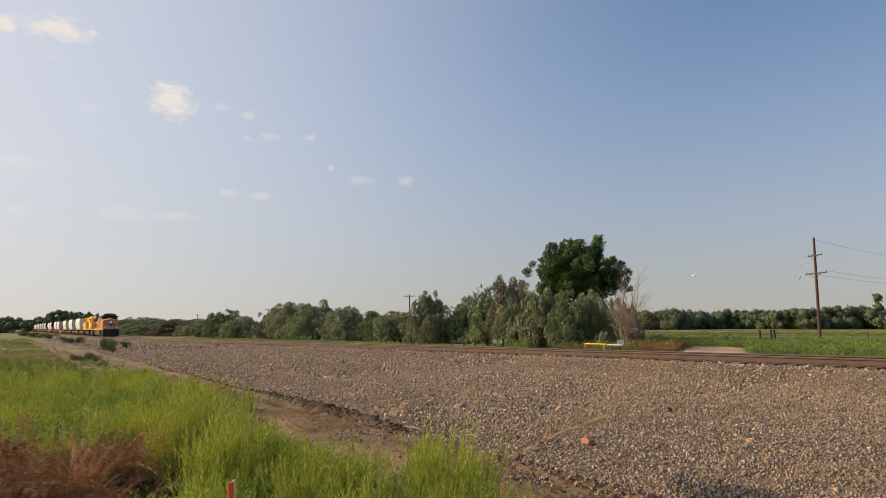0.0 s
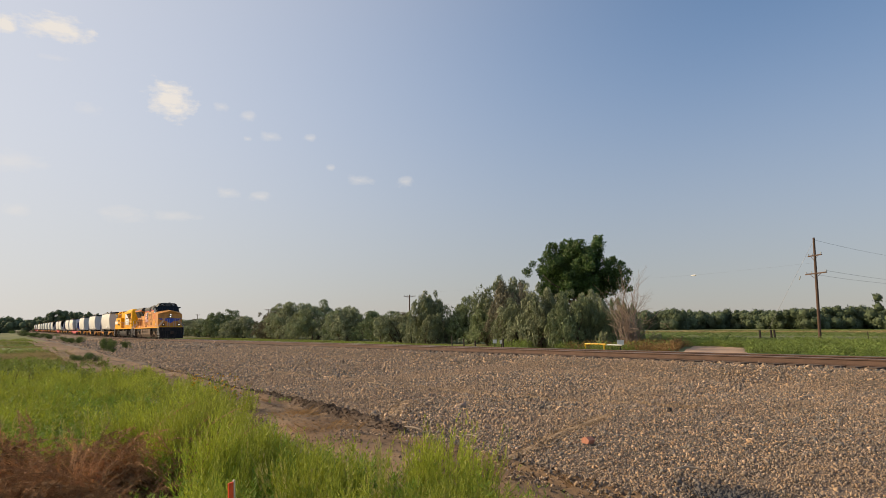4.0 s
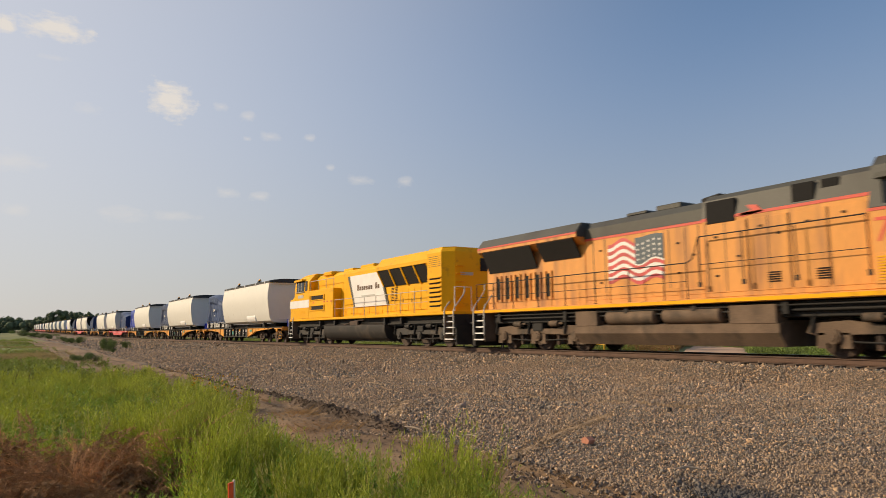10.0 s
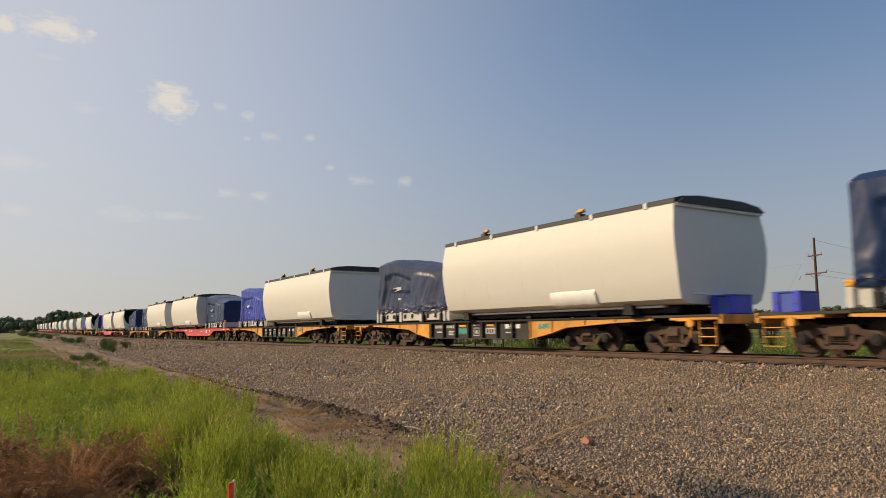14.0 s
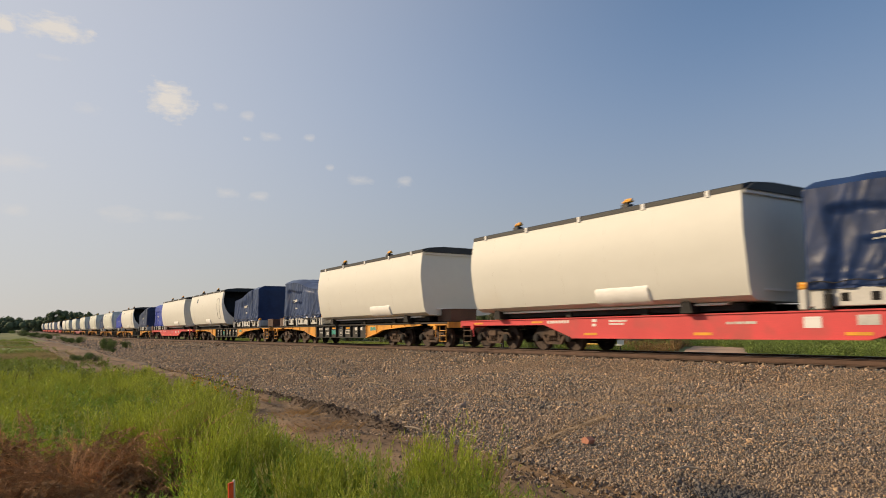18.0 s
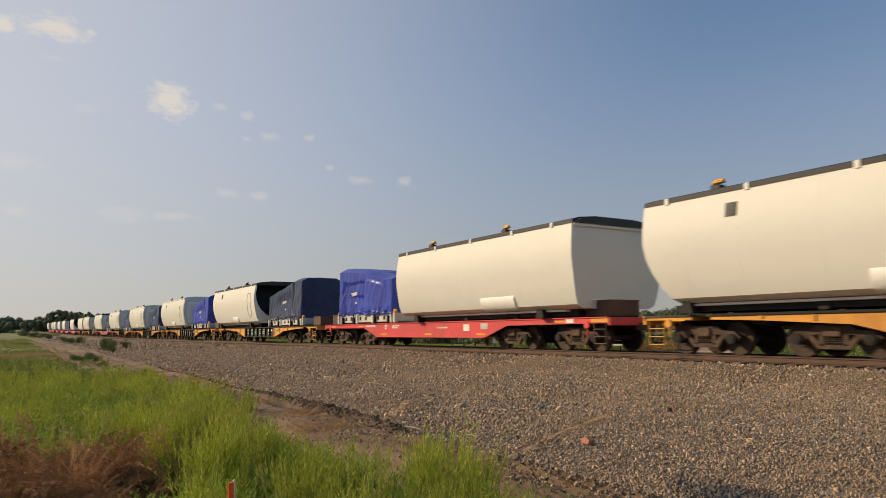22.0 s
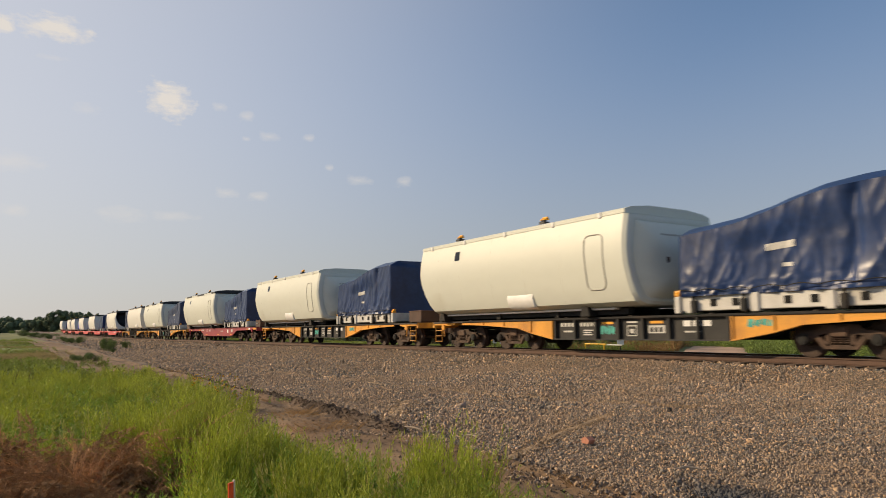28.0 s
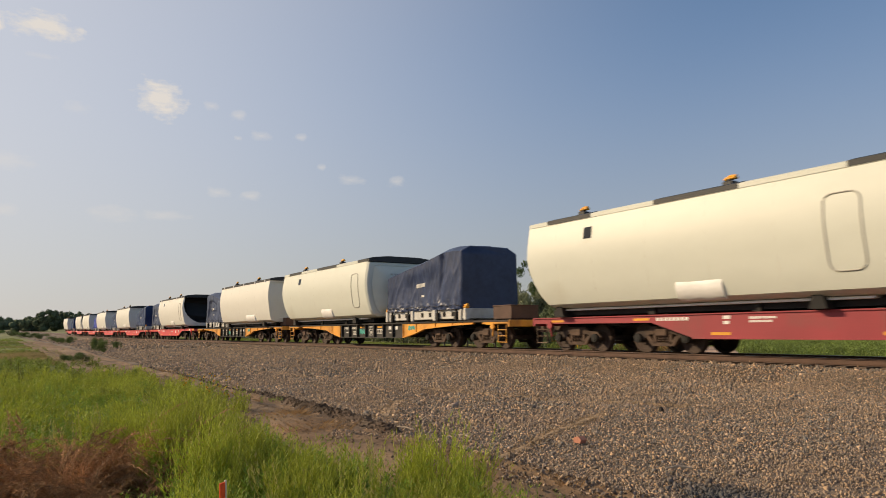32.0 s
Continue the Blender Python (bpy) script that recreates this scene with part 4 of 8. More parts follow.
def loco_b():
    L = tagged(new("locomotive"), "bright yellow freight locomotive with white side panel, cab trailing", "locomotive", "locomotives of the train")
    part("platform", box(-10.55, 10.55, -1.5, 1.5, 1.48, 1.62, 0.02), M_YELLOW, L)
    for x0, x1 in ((-10.63, -10.5), (10.5, 10.63)):
        part("end_sill", box(x0, x1, -1.48, 1.48, 0.9, 1.475, 0.015), M_BLACK, L)
    part("underframe", join(box(-9.4, 9.4, -1.15, 1.15, 1.0, 1.455, 0.02), tube([(-9.3, -1.25, 1.12), (9.3, -1.25, 1.12)], 0.035), *[box(x, x + 0.14, -1.4, 1.4, 1.1, 1.45) for x in (-5.3, -3, 0, 3.6, 5.4)]), M_BLACK, L)
    # short nose and cab at the rear end
    nose = part("nose", join(box(-10.42, -9.6, -1.48, 1.48, 1.62, 2.98, 0.04), prism([(-10.40, 2.97), (-9.62, 3.34), (-9.62, 2.9), (-10.40, 2.9)], "y", -1.35, 1.35)), M_YELLOW, L)
    part("nose_door", box(-10.47, -10.40, 0.4, 0.95, 1.75, 2.85, 0.01), M_YELLOW, nose)
    cab = part("cab", join(box(-9.6, -6.9, -1.5, 1.5, 1.62, 3.45, 0.03)), M_YELLOW, L)
    sec = lambda x, zt, w: [(x, -1.5, 3.45), (x, -1.48, 4.05), (x, -w - 0.2, zt - 0.14), (x, -w, zt), (x, w, zt), (x, w + 0.2, zt - 0.14), (x, 1.48, 4.05), (x, 1.5, 3.45)]
    upper = part("cab_upper", loft([[(x + 0.3 * (z - 3.45) * 0.9, y, z) for x, y, z in sec(-9.6, 4.52, 0.95)], sec(-8.6, 4.58, 0.95), sec(-6.9, 4.58, 0.95)]), M_YELLOW, L)
    for y0, y1 in ((-1.3, -0.7), (-0.66, -0.03), (0.03, 0.66), (0.7, 1.3)):
        f = lambda z: -9.6 + 0.27 * (z - 3.45) - 0.012
        part("windshield_pane", loft([[(f(3.6), y0, 3.6), (f(3.6), y1, 3.6), (f(4.2), y1 * 0.95, 4.2), (f(4.2), y0 * 0.95, 4.2)], [(f(3.6) - 0.02, y0, 3.6), (f(3.6) - 0.02, y1, 3.6), (f(4.2) - 0.02, y1 * 0.95, 4.2), (f(4.2) - 0.02, y0 * 0.95, 4.2)]]), M_GLASS, upper, "dark windshield pane")
    for s in (-1, 1):
        w = part("side_window", box(-9.2, -7.75, min(s * 1.44, s * 1.505), max(s * 1.44, s * 1.505), 3.42, 4.1, 0.02), M_BLACK, upper)
        for x0, x1 in ((-9.12, -8.78), (-8.72, -8.3), (-8.25, -7.85)):
            part("window_pane", box(x0, x1, min(s * 1.5, s * 1.515), max(s * 1.5, s * 1.515), 3.5, 4.03, 0.005), M_GLASS, w, "dark cab window")
        part("window_frame", join(*[box(x, x + 0.07, min(s * 1.5, s * 1.525), max(s * 1.5, s * 1.525), 3.48, 4.05) for x in (-8.8, -8.3)], box(-9.25, -7.7, min(s * 1.5, s * 1.57), max(s * 1.5, s * 1.57), 3.38, 3.42)), M_RAILGREY, w)
        part("rear_window", box(-7.62, -7.2, min(s * 1.48, s * 1.512), max(s * 1.48, s * 1.512), 3.45, 4.1, 0.03), M_GLASS, upper, "tall rear cab window")
        part("awning", prism([(-9.4, 4.1), (-7.8, 4.14), (-7.9, 4.26), (-9.3, 4.24)], "y", min(s * 1.3, s * 1.64), max(s * 1.3, s * 1.64)), M_YELLOW, upper)
        part("cab_band", box(-10.43, -6.88, min(s * 1.5, s * 1.508), max(s * 1.5, s * 1.508), 2.35, 2.85), M_WHITE, cab, "white band")
        part("cab_marking", box(-8.9, -7.9, min(s * 1.5, s * 1.508), max(s * 1.5, s * 1.508), 3.0, 3.2), M_RAILGREY, cab)
        part("cab_grille", join(*[box(-8.8, -7.6, min(s * 1.5, s * 1.512), max(s * 1.5, s * 1.512), 1.8 + 0.06 * k, 1.825 + 0.06 * k) for k in range(7)]), M_YELLOW, cab)
        # equipment box behind the cab
    eq = part("equipment_box", join(box(-6.9, -2.9, -1.5, 1.5, 1.62, 3.42, 0.03)), M_YELLOW, L)
    for s in (-1, 1):
        for z0, z1 in ((2.15, 2.4), (2.8, 3.05)):
            v = part("air_intake", box(-6.45, -4.5, min(s * 1.47, s * 1.512), max(s * 1.47, s * 1.512), z0, z1, 0.004), M_SHADOWBOX, eq)
            part("intake_frame", join(box(-6.7, -4.25, min(s * 1.5, s * 1.55), max(s * 1.5, s * 1.55), z1, z1 + 0.05), box(-6.7, -4.25, min(s * 1.5, s * 1.55), max(s * 1.5, s * 1.55), z0 - 0.05, z0), box(-6.7, -6.62, min(s * 1.5, s * 1.55), max(s * 1.5, s * 1.55), z0, z1), box(-4.33, -4.25, min(s * 1.5, s * 1.55), max(s * 1.5, s * 1.55), z0, z1)), M_YELLOW, v)
        part("box_hatch", box(-3.95, -3.3, min(s * 1.5, s * 1.512), max(s * 1.5, s * 1.512), 1.9, 2.4, 0.004), M_YELLOW, eq)
        for x in (-6.2, -4.4, -3.9, -3.3):
            part("warning_label", box(x, x + 0.18, min(s * 1.5, s * 1.51), max(s * 1.5, s * 1.51), 2.58, 2.66), M_RED, eq)
        top = part("roof_rail", tube([(x, s * 1.42, 4.02) for x in (-6.85, -5, -2.95)], 0.02, 6), M_RAILGREY, eq)
        for x in (-6.8, -5.5, -4.2, -3.0):
            part("roof_rail_post", tube([(x, s * 1.42, 3.42), (x, s * 1.42, 4.02)], 0.018, 6), M_RAILGREY, top)
    # hood, panel, radiators
    hood = part("hood", join(hood_section(-6.9, 3.0, 0.98, 1.62, 4.42, 0.22)), M_YELLOW, L)
    part("blower_housing", join(box(-5.6, -4.2, -1.05, 1.05, 4.3, 4.55, 0.05), box(-3.4, -2.0, -0.6, 0.6, 4.40, 4.6, 0.05), box(-1.2, 0.6, -0.5, 0.5, 4.41, 4.66, 0.05)), M_YELLOW, L)
    for s in (-1, 1):
        w = part("side_panel", prism([(-1.45, 4.0), (2.5, 4.0), (3.35, 2.15), (-0.65, 2.15)], "y", min(s * 0.99, s * 1.06), max(s * 0.99, s * 1.06)), M_WHITE, hood, "white panel with dark slanted borders")
        part("panel_border", join(prism([(-1.75, 4.0), (-1.45, 4.0), (-0.65, 2.15), (-0.85, 2.15)], "y", min(s * 0.99, s * 1.062), max(s * 0.99, s * 1.062)), prism([(2.42, 4.0), (2.62, 4.0), (3.5, 2.15), (3.33, 2.15)], "y", min(s * 0.99, s * 1.065), max(s * 0.99, s * 1.065))), M_GREY, w)
        part("panel_marking", join(*[box(-0.4 + 0.29 * k, -0.18 + 0.29 * k, min(s * 1.06, s * 1.066), max(s * 1.06, s * 1.066), 3.1, 3.1 + hgt) for k, hgt in enumerate((0.34, 0.22, 0.22, 0.22, 0.22, 0.22, 0.22, 0.0, 0.34, 0.22))]), M_BROWN, w, "dark lettering drawn as bars")
        part("panel_marking", join(box(0.2, 1.9, min(s * 1.06, s * 1.066), max(s * 1.06, s * 1.066), 2.72, 2.80)), M_RAILGREY, w)
        for k in range(7):
            part("hood_door", box(-0.55 + k * 0.0 + (-2.3 + 0.0) + k * 0.8, -0.55 - 2.3 + k * 0.8 + 0.72, min(s * 0.98, s * 0.995), max(s * 0.98, s * 0.995), 1.72, 2.1, 0.005), M_YELLOW, hood)
        for x0 in (3.75, 4.15):
            for k in range(9):
                part("louvre", box(x0, x0 + 0.26, min(s * 0.99, s * 1.01), max(s * 0.99, s * 1.01), 2.35 + 0.08 * k, 2.39 + 0.08 * k), M_SHADOWBOX, hood)
    rad = part("radiator_body", join(box(3.0, 9.9, -0.99, 0.99, 1.62, 4.1, 0.02)), M_YELLOW, L)
    part("radiator_flare", prism([(-1.02, 3.95), (-1.5, 3.96), (-1.5, 4.14), (-1.15, 4.60), (1.15, 4.60), (1.5, 4.14), (1.5, 3.96), (1.02, 3.95)], "x", 2.9, 8.3), M_YELLOW, rad)
    part("flare_end", join(prism([(-1.0, 3.0), (-1.5, 3.97), (-1.0, 3.97)], "x", 2.9, 3.0), prism([(1.0, 3.0), (1.5, 3.97), (1.0, 3.97)], "x", 2.9, 3.0)), M_YELLOW, rad)
    for s in (-1, 1):
        for k in range(4):
            x0 = 3.05 + k * 1.3
            part("radiator_intake", loft([[(x, s * 1.0, 3.12), (x, s * 1.03, 3.12), (x, s * 1.46, 3.94), (x, s * 1.0, 3.94)] for x in (x0, x0 + 1.18)]), M_SHADOWBOX, rad)
            part("intake_bar", loft([[(x, s * 1.0, 3.08), (x, s * 1.06, 3.08), (x, s * 1.5, 3.96), (x, s * 1.0, 3.96)] for x in (x0 + 1.18, x0 + 1.3)]), M_YELLOW, rad)
        for k in range(8):
            part("body_panel", box(3.1 + 0.63 * k, 3.68 + 0.63 * k, min(s * 0.99, s * 1.003), max(s * 0.99, s * 1.003), 1.8, 2.95, 0.005), M_YELLOW, rad)
    end = part("end_hood", loft([[(x, y, 1.62), (x * k + 10 * (1 - k), y * k, 4.36), (x * q + 9.2 * (1 - q), y * q, 4.58)] for k, q in ((1.0, 0.93),) for x, y in ((8.3, -1.5), (9.55, -1.5), (10.0, -1.05), (10.0, 1.05), (9.55, 1.5), (8.3, 1.5))], caps=(False, False)), M_YELLOW, L)
    part("end_roof", prism([(8.36, -1.41), (9.53, -1.41), (9.95, -0.99), (9.95, 0.99), (9.53, 1.41), (8.36, 1.41)], "z", 4.5, 4.585), M_YELLOW, end)
    part("end_lamp_box", box(9.9, 10.06, 0.35, 0.75, 3.5, 4.1, 0.02), M_BLACK, end, "dark rear lamp housing")
    part("end_marking", box(9.995, 10.006, -0.75, -0.05, 3.28, 3.42), M_RAILGREY, end)
    for k in range(6):
        part("end_step", box(9.99, 10.1, -1.0, -0.55, 1.9 + 0.36 * k, 1.93 + 0.36 * k), M_YELLOW, end)
    for s in (-1, 1):
        for k in range(7):
            z = 1.85 + 0.21 * k
            part("end_louvre", box(8.5, 9.45, min(s * 1.5, s * 1.51), max(s * 1.5, s * 1.51), z, z + 0.06), M_SHADOWBOX, end)
            part("louvre_lip", prism([(8.42, z + 0.07), (9.5, z + 0.07), (9.5, z + 0.11), (8.42, z + 0.11)], "y", min(s * 1.5, s * 1.57), max(s * 1.5, s * 1.57)), M_YELLOW, end)
        for k in range(6):
            part("fine_louvre", box(8.45, 9.45, min(s * 1.5, s * 1.508), max(s * 1.5, s * 1.508), 3.72 + 0.09 * k, 3.735 + 0.09 * k), M_BROWN, end)
        for k in range(6):
            part("panel_bolt", box(3.2 + 0.9 * k, 3.26 + 0.9 * k, min(s * 0.99, s * 1.012), max(s * 0.99, s * 1.012), 2.2, 2.42, 0.004), M_BROWN, rad)
        hand_rail(L, [-2.7, -1.4, 0.0, 1.4, 2.8, 4.2, 5.6, 7.0, 8.3], s, M_RAILGREY)
        for way in (-1, 1):
            side_stairs(L, way * 10.6, way, s, M_RAILGREY if way > 0 else M_RAILGREY)
    part("end_rail", join(tube([(10.5, -1.4, 1.62), (10.5, -1.4, 2.7), (10.5, -0.5, 2.7), (10.5, -0.5, 1.62)], 0.022, 8), tube([(10.5, 1.4, 1.62), (10.5, 1.4, 2.7), (10.5, 0.5, 2.7), (10.5, 0.5, 1.62)], 0.022, 8)), M_WHITE, L)
    part("end_rail", join(tube([(-10.55, -1.4, 1.62), (-10.55, -1.4, 2.6), (-10.55, -0.6, 2.6)], 0.022, 8), tube([(-10.55, 1.4, 1.62), (-10.55, 1.4, 2.6), (-10.55, 0.6, 2.6)], 0.022, 8)), M_WHITE, L)
    tank = part("fuel_tank", prism([(-1.45, 0.75), (-1.3, 0.42), (-1.0, 0.25), (1.0, 0.25), (1.3, 0.42), (1.45, 0.75), (1.45, 1.1), (1.2, 1.2), (-1.2, 1.2), (-1.45, 1.1)], "x", -4.4, 3.8), M_DARKTANK, L, "long dark grimy fuel tank", smooth=50)
    part("tank_filler", join(box(-0.5, 0.5, -1.46, -1.36, 1.1, 1.35, 0.02), tube([(-1.4, -1.42, 1.15), (0.4, -1.42, 1.38), (1.2, -1.42, 1.38)], 0.03)), M_TRUCK, tank)
    for x in (-7.05, 7.05):
        loco_truck(L, x, "grimy")
    for way in (-1, 1):
        part("snow_plough", prism([(way * 10.5, -1.4), (way * 10.5, 1.4), (way * 10.64, 1.4), (way * 10.85, 0.0), (way * 10.64, -1.4)], "z", 0.14, 1.0), M_BLACK, L)
        coupler(L, way * 10.55, way)
        air_hose(L, way * 10.7, way)
        part("mu_hose", tube([(way * 10.6, -0.9, 1.3), (way * 10.8, -0.8, 1.05), (way * 10.8, -0.5, 1.0), (way * 10.6, -0.4, 1.3)], 0.025, 6), M_BLACK, L)
    return L


on_train(loco_b(), -33.0)
# ---- flatcars with two pairs of trucks ----


def bars(s, y, x0, z0, rows, h, material, parent, name="stencil", label=""):
    """Lettering too small to read, as rows of short bars. rows: lists of bar lengths."""
    for r, lens in enumerate(rows):
        x = x0
        for w in lens:
            if s < 0:
                part(name, box(x, x + w, -(y + 0.006), -y, z0 - r * h * 1.6, z0 - r * h * 1.6 + h), material, parent, label)
            x += w + h * 0.5


def car_ends(C, paint, deck_z):
    for way in (-1, 1):
        x0, x1 = sorted((way * 10.25, way * 12.05))
        e = part("end_platform", join(box(x0, x1, -1.42, 1.42, 0.99, deck_z - 0.03, 0.02), box(*sorted((way * 11.95, way * 12.08)), -1.42, 1.42, 0.88, deck_z, 0.01)), paint, C)
        for s in (-1, 1):
            part("step_ladder", join(*[tube([(way * 11.3, s * 1.4, z), (way * 11.85, s * 1.4, z)], 0.017, 6) for z in (0.28, 0.52, 0.76)], *[tube([(way * x, s * 1.4, 0.26), (way * x, s * 1.4, 0.96)], 0.017, 6) for x in (11.3, 11.85)]), paint if paint is M_CAR_ORANGE else M_BROWN, e)
        part("brake_lever", join(tube([(way * 11.0, -1.45, 0.5), (way * 11.1, -1.46, 0.95)], 0.03), cyl((way * 11.05, -1.52, 0.9), (way * 11.05, -1.44, 0.9), 0.12, 12)), paint, e)
        part("reflector", join(*[box(*sorted((way * 10.5, way * 11.0)), min(s * 1.42, s * 1.428), max(s * 1.42, s * 1.428), 0.97, 1.06) for s in (-1, 1)]), M_LUG, e)
        coupler(C, way * 11.95, way)
        air_hose(C, way * 12.05, way)
        part("span_bolster", join(box(*sorted((way * 5.6, way * 11.0)), -0.5, 0.5, 0.80, 0.96, 0.02), box(*sorted((way * 8.0, way * 8.5)), -1.2, 1.2, 0.86, 1.02, 0.02)), M_BLACK, C)
        for x in (6.4, 10.1):
            freight_truck(C, way * x)


def flatcar_orange():
    C = tagged(new("flatcar"), "orange heavy flatcar with open black centre ribs, loaded, on the rails", "flatcar", "flatcars of the train")
    part("deck", join(box(-12.0, 12.0, -1.44, 1.44, 1.08, 1.15), *[box(x, x + 0.1, -1.44, 1.44, 1.15, 1.19) for x in (-9, -6, -3, 0, 3, 6, 9)]), M_DECK, C)
    part("centre_sill", prism([(-11.5, 1.08), (11.5, 1.08), (11.5, 0.85), (5.0, 0.85), (3.4, 0.42), (-3.4, 0.42), (-5.0, 0.85), (-11.5, 0.85)], "y", -0.4, 0.4), M_BLACK, C)
    for s in (-1, 1):
        y = lambda a, b: (min(s * a, s * b), max(s * a, s * b))
        part("top_chord", box(-9.6, 9.6, *y(1.30, 1.46), 1.09, 1.16, 0.008), M_BLACK, C)
        for way in (-1, 1):
            wing = [(way * 3.66, 1.085), (way * 9.6, 1.085), (way * 9.6, 1.03), (way * 8.0, 0.98), (way * 5.7, 0.86), (way * 4.9, 0.66), (way * 3.66, 0.44)]
            g = part("side_girder", join(prism(wing, "y", *y(1.36, 1.42)), *[prism([(way * a, 1.08), (way * (a + 0.06), 1.08), (way * (a + 0.06), b), (way * a, b)], "y", *y(1.42, 1.46)) for a, b in ((3.68, 0.46), (4.9, 0.68), (6.6, 0.92), (8.0, 1.0))], prism([(way * 3.66, 0.44), (way * 4.9, 0.66), (way * 5.7, 0.86), (way * 8.0, 0.98), (way * 9.6, 1.03), (way * 9.6, 1.0), (way * 8.0, 0.95), (way * 5.7, 0.82), (way * 4.9, 0.62), (way * 3.66, 0.40)], "y", *y(1.3, 1.46))), M_CAR_ORANGE, C)
        web = part("centre_web", join(box(-3.66, 3.66, *y(1.28, 1.32), 0.44, 1.09), box(-3.7, 3.7, *y(1.28, 1.45), 0.40, 0.44)), M_WEB, C)
        for k in range(8):
            x = -3.6 + k * 1.02
            part("rib", prism([(x, 1.09), (x + 0.07, 1.09), (x + 0.07, 0.44), (x, 0.44)], "y", *y(1.32, 1.44)), M_WEB, web)
        bars(s, 1.32, -3.36, 0.86, [[0.12] * 4], 0.13, M_DIMTEXT, web)
        bars(s, 1.32, -3.2, 0.66, [[0.12, 0.3]], 0.06, M_DIMTEXT, web)
        bars(s, 1.32, -2.36, 0.86, [[0.1] * 5], 0.13, M_DIMTEXT, web)
        bars(s, 1.32, -2.2, 0.7, [[0.45], [0.36], [0.42]], 0.045, M_DIMTEXT, web)
        part("placard", box(-1.32, -0.8, *y(1.32, 1.33), 0.92, 1.0), M_LUG, web)
        part("spray_paint", join(*[prism([(-1.38 + 0.16 * k, 0.6 + 0.05 * (k % 2)), (-1.26 + 0.16 * k, 0.58), (-1.22 + 0.16 * k, 0.86 - 0.06 * (k % 2)), (-1.36 + 0.16 * k, 0.88)], "y", *y(1.32, 1.327)) for k in range(4)]), M_TEAL, web, "teal spray paint")
        part("stencil_frame", join(box(-0.2, 0.2, *y(1.32, 1.327), 0.84, 0.87), box(-0.2, -0.17, *y(1.32, 1.327), 0.56, 0.84), box(0.17, 0.2, *y(1.32, 1.327), 0.56, 0.84), box(-0.2, 0.2, *y(1.32, 1.327), 0.53, 0.56), box(-0.08, 0.08, *y(1.32, 1.327), 0.62, 0.76)), M_DIMTEXT, web)
        bars(s, 1.32, -0.22, 0.95, [[0.44]], 0.05, M_DIMTEXT, web)
        part("placard", box(0.75, 1.25, *y(1.32, 1.33), 0.92, 1.0), M_LUG, web)
        part("placard", join(box(0.68, 1.32, *y(1.32, 1.33), 0.62, 0.86)), M_DIMTEXT, web)
        part("stencil", join(*[box(0.75 + 0.18 * k, 0.87 + 0.18 * k, *y(1.33, 1.336), 0.66, 0.80) for k in range(3)]), M_WEB, web)
        bars(s, 1.32, 2.0, 0.82, [[0.26, 0.26, 0.26]], 0.17, M_WHITE, web, label="white company letters drawn as bars")
        bars(s, 1.32, 2.05, 0.64, [[0.2, 0.1, 0.2]], 0.05, M_DIMTEXT, web)
        part("spray_paint", join(*[prism([(4.15 + 0.2 * k, 0.80 + 0.03 * (k % 3)), (4.32 + 0.2 * k, 0.76 + 0.02 * k), (4.36 + 0.2 * k, 0.98), (4.2 + 0.2 * k, 1.0 - 0.04 * (k % 2))], "y", *y(1.42, 1.426)) for k in range(4)]), M_TEAL, web, "teal spray paint")
    car_ends(C, M_CAR_ORANGE, 1.15)
    return C


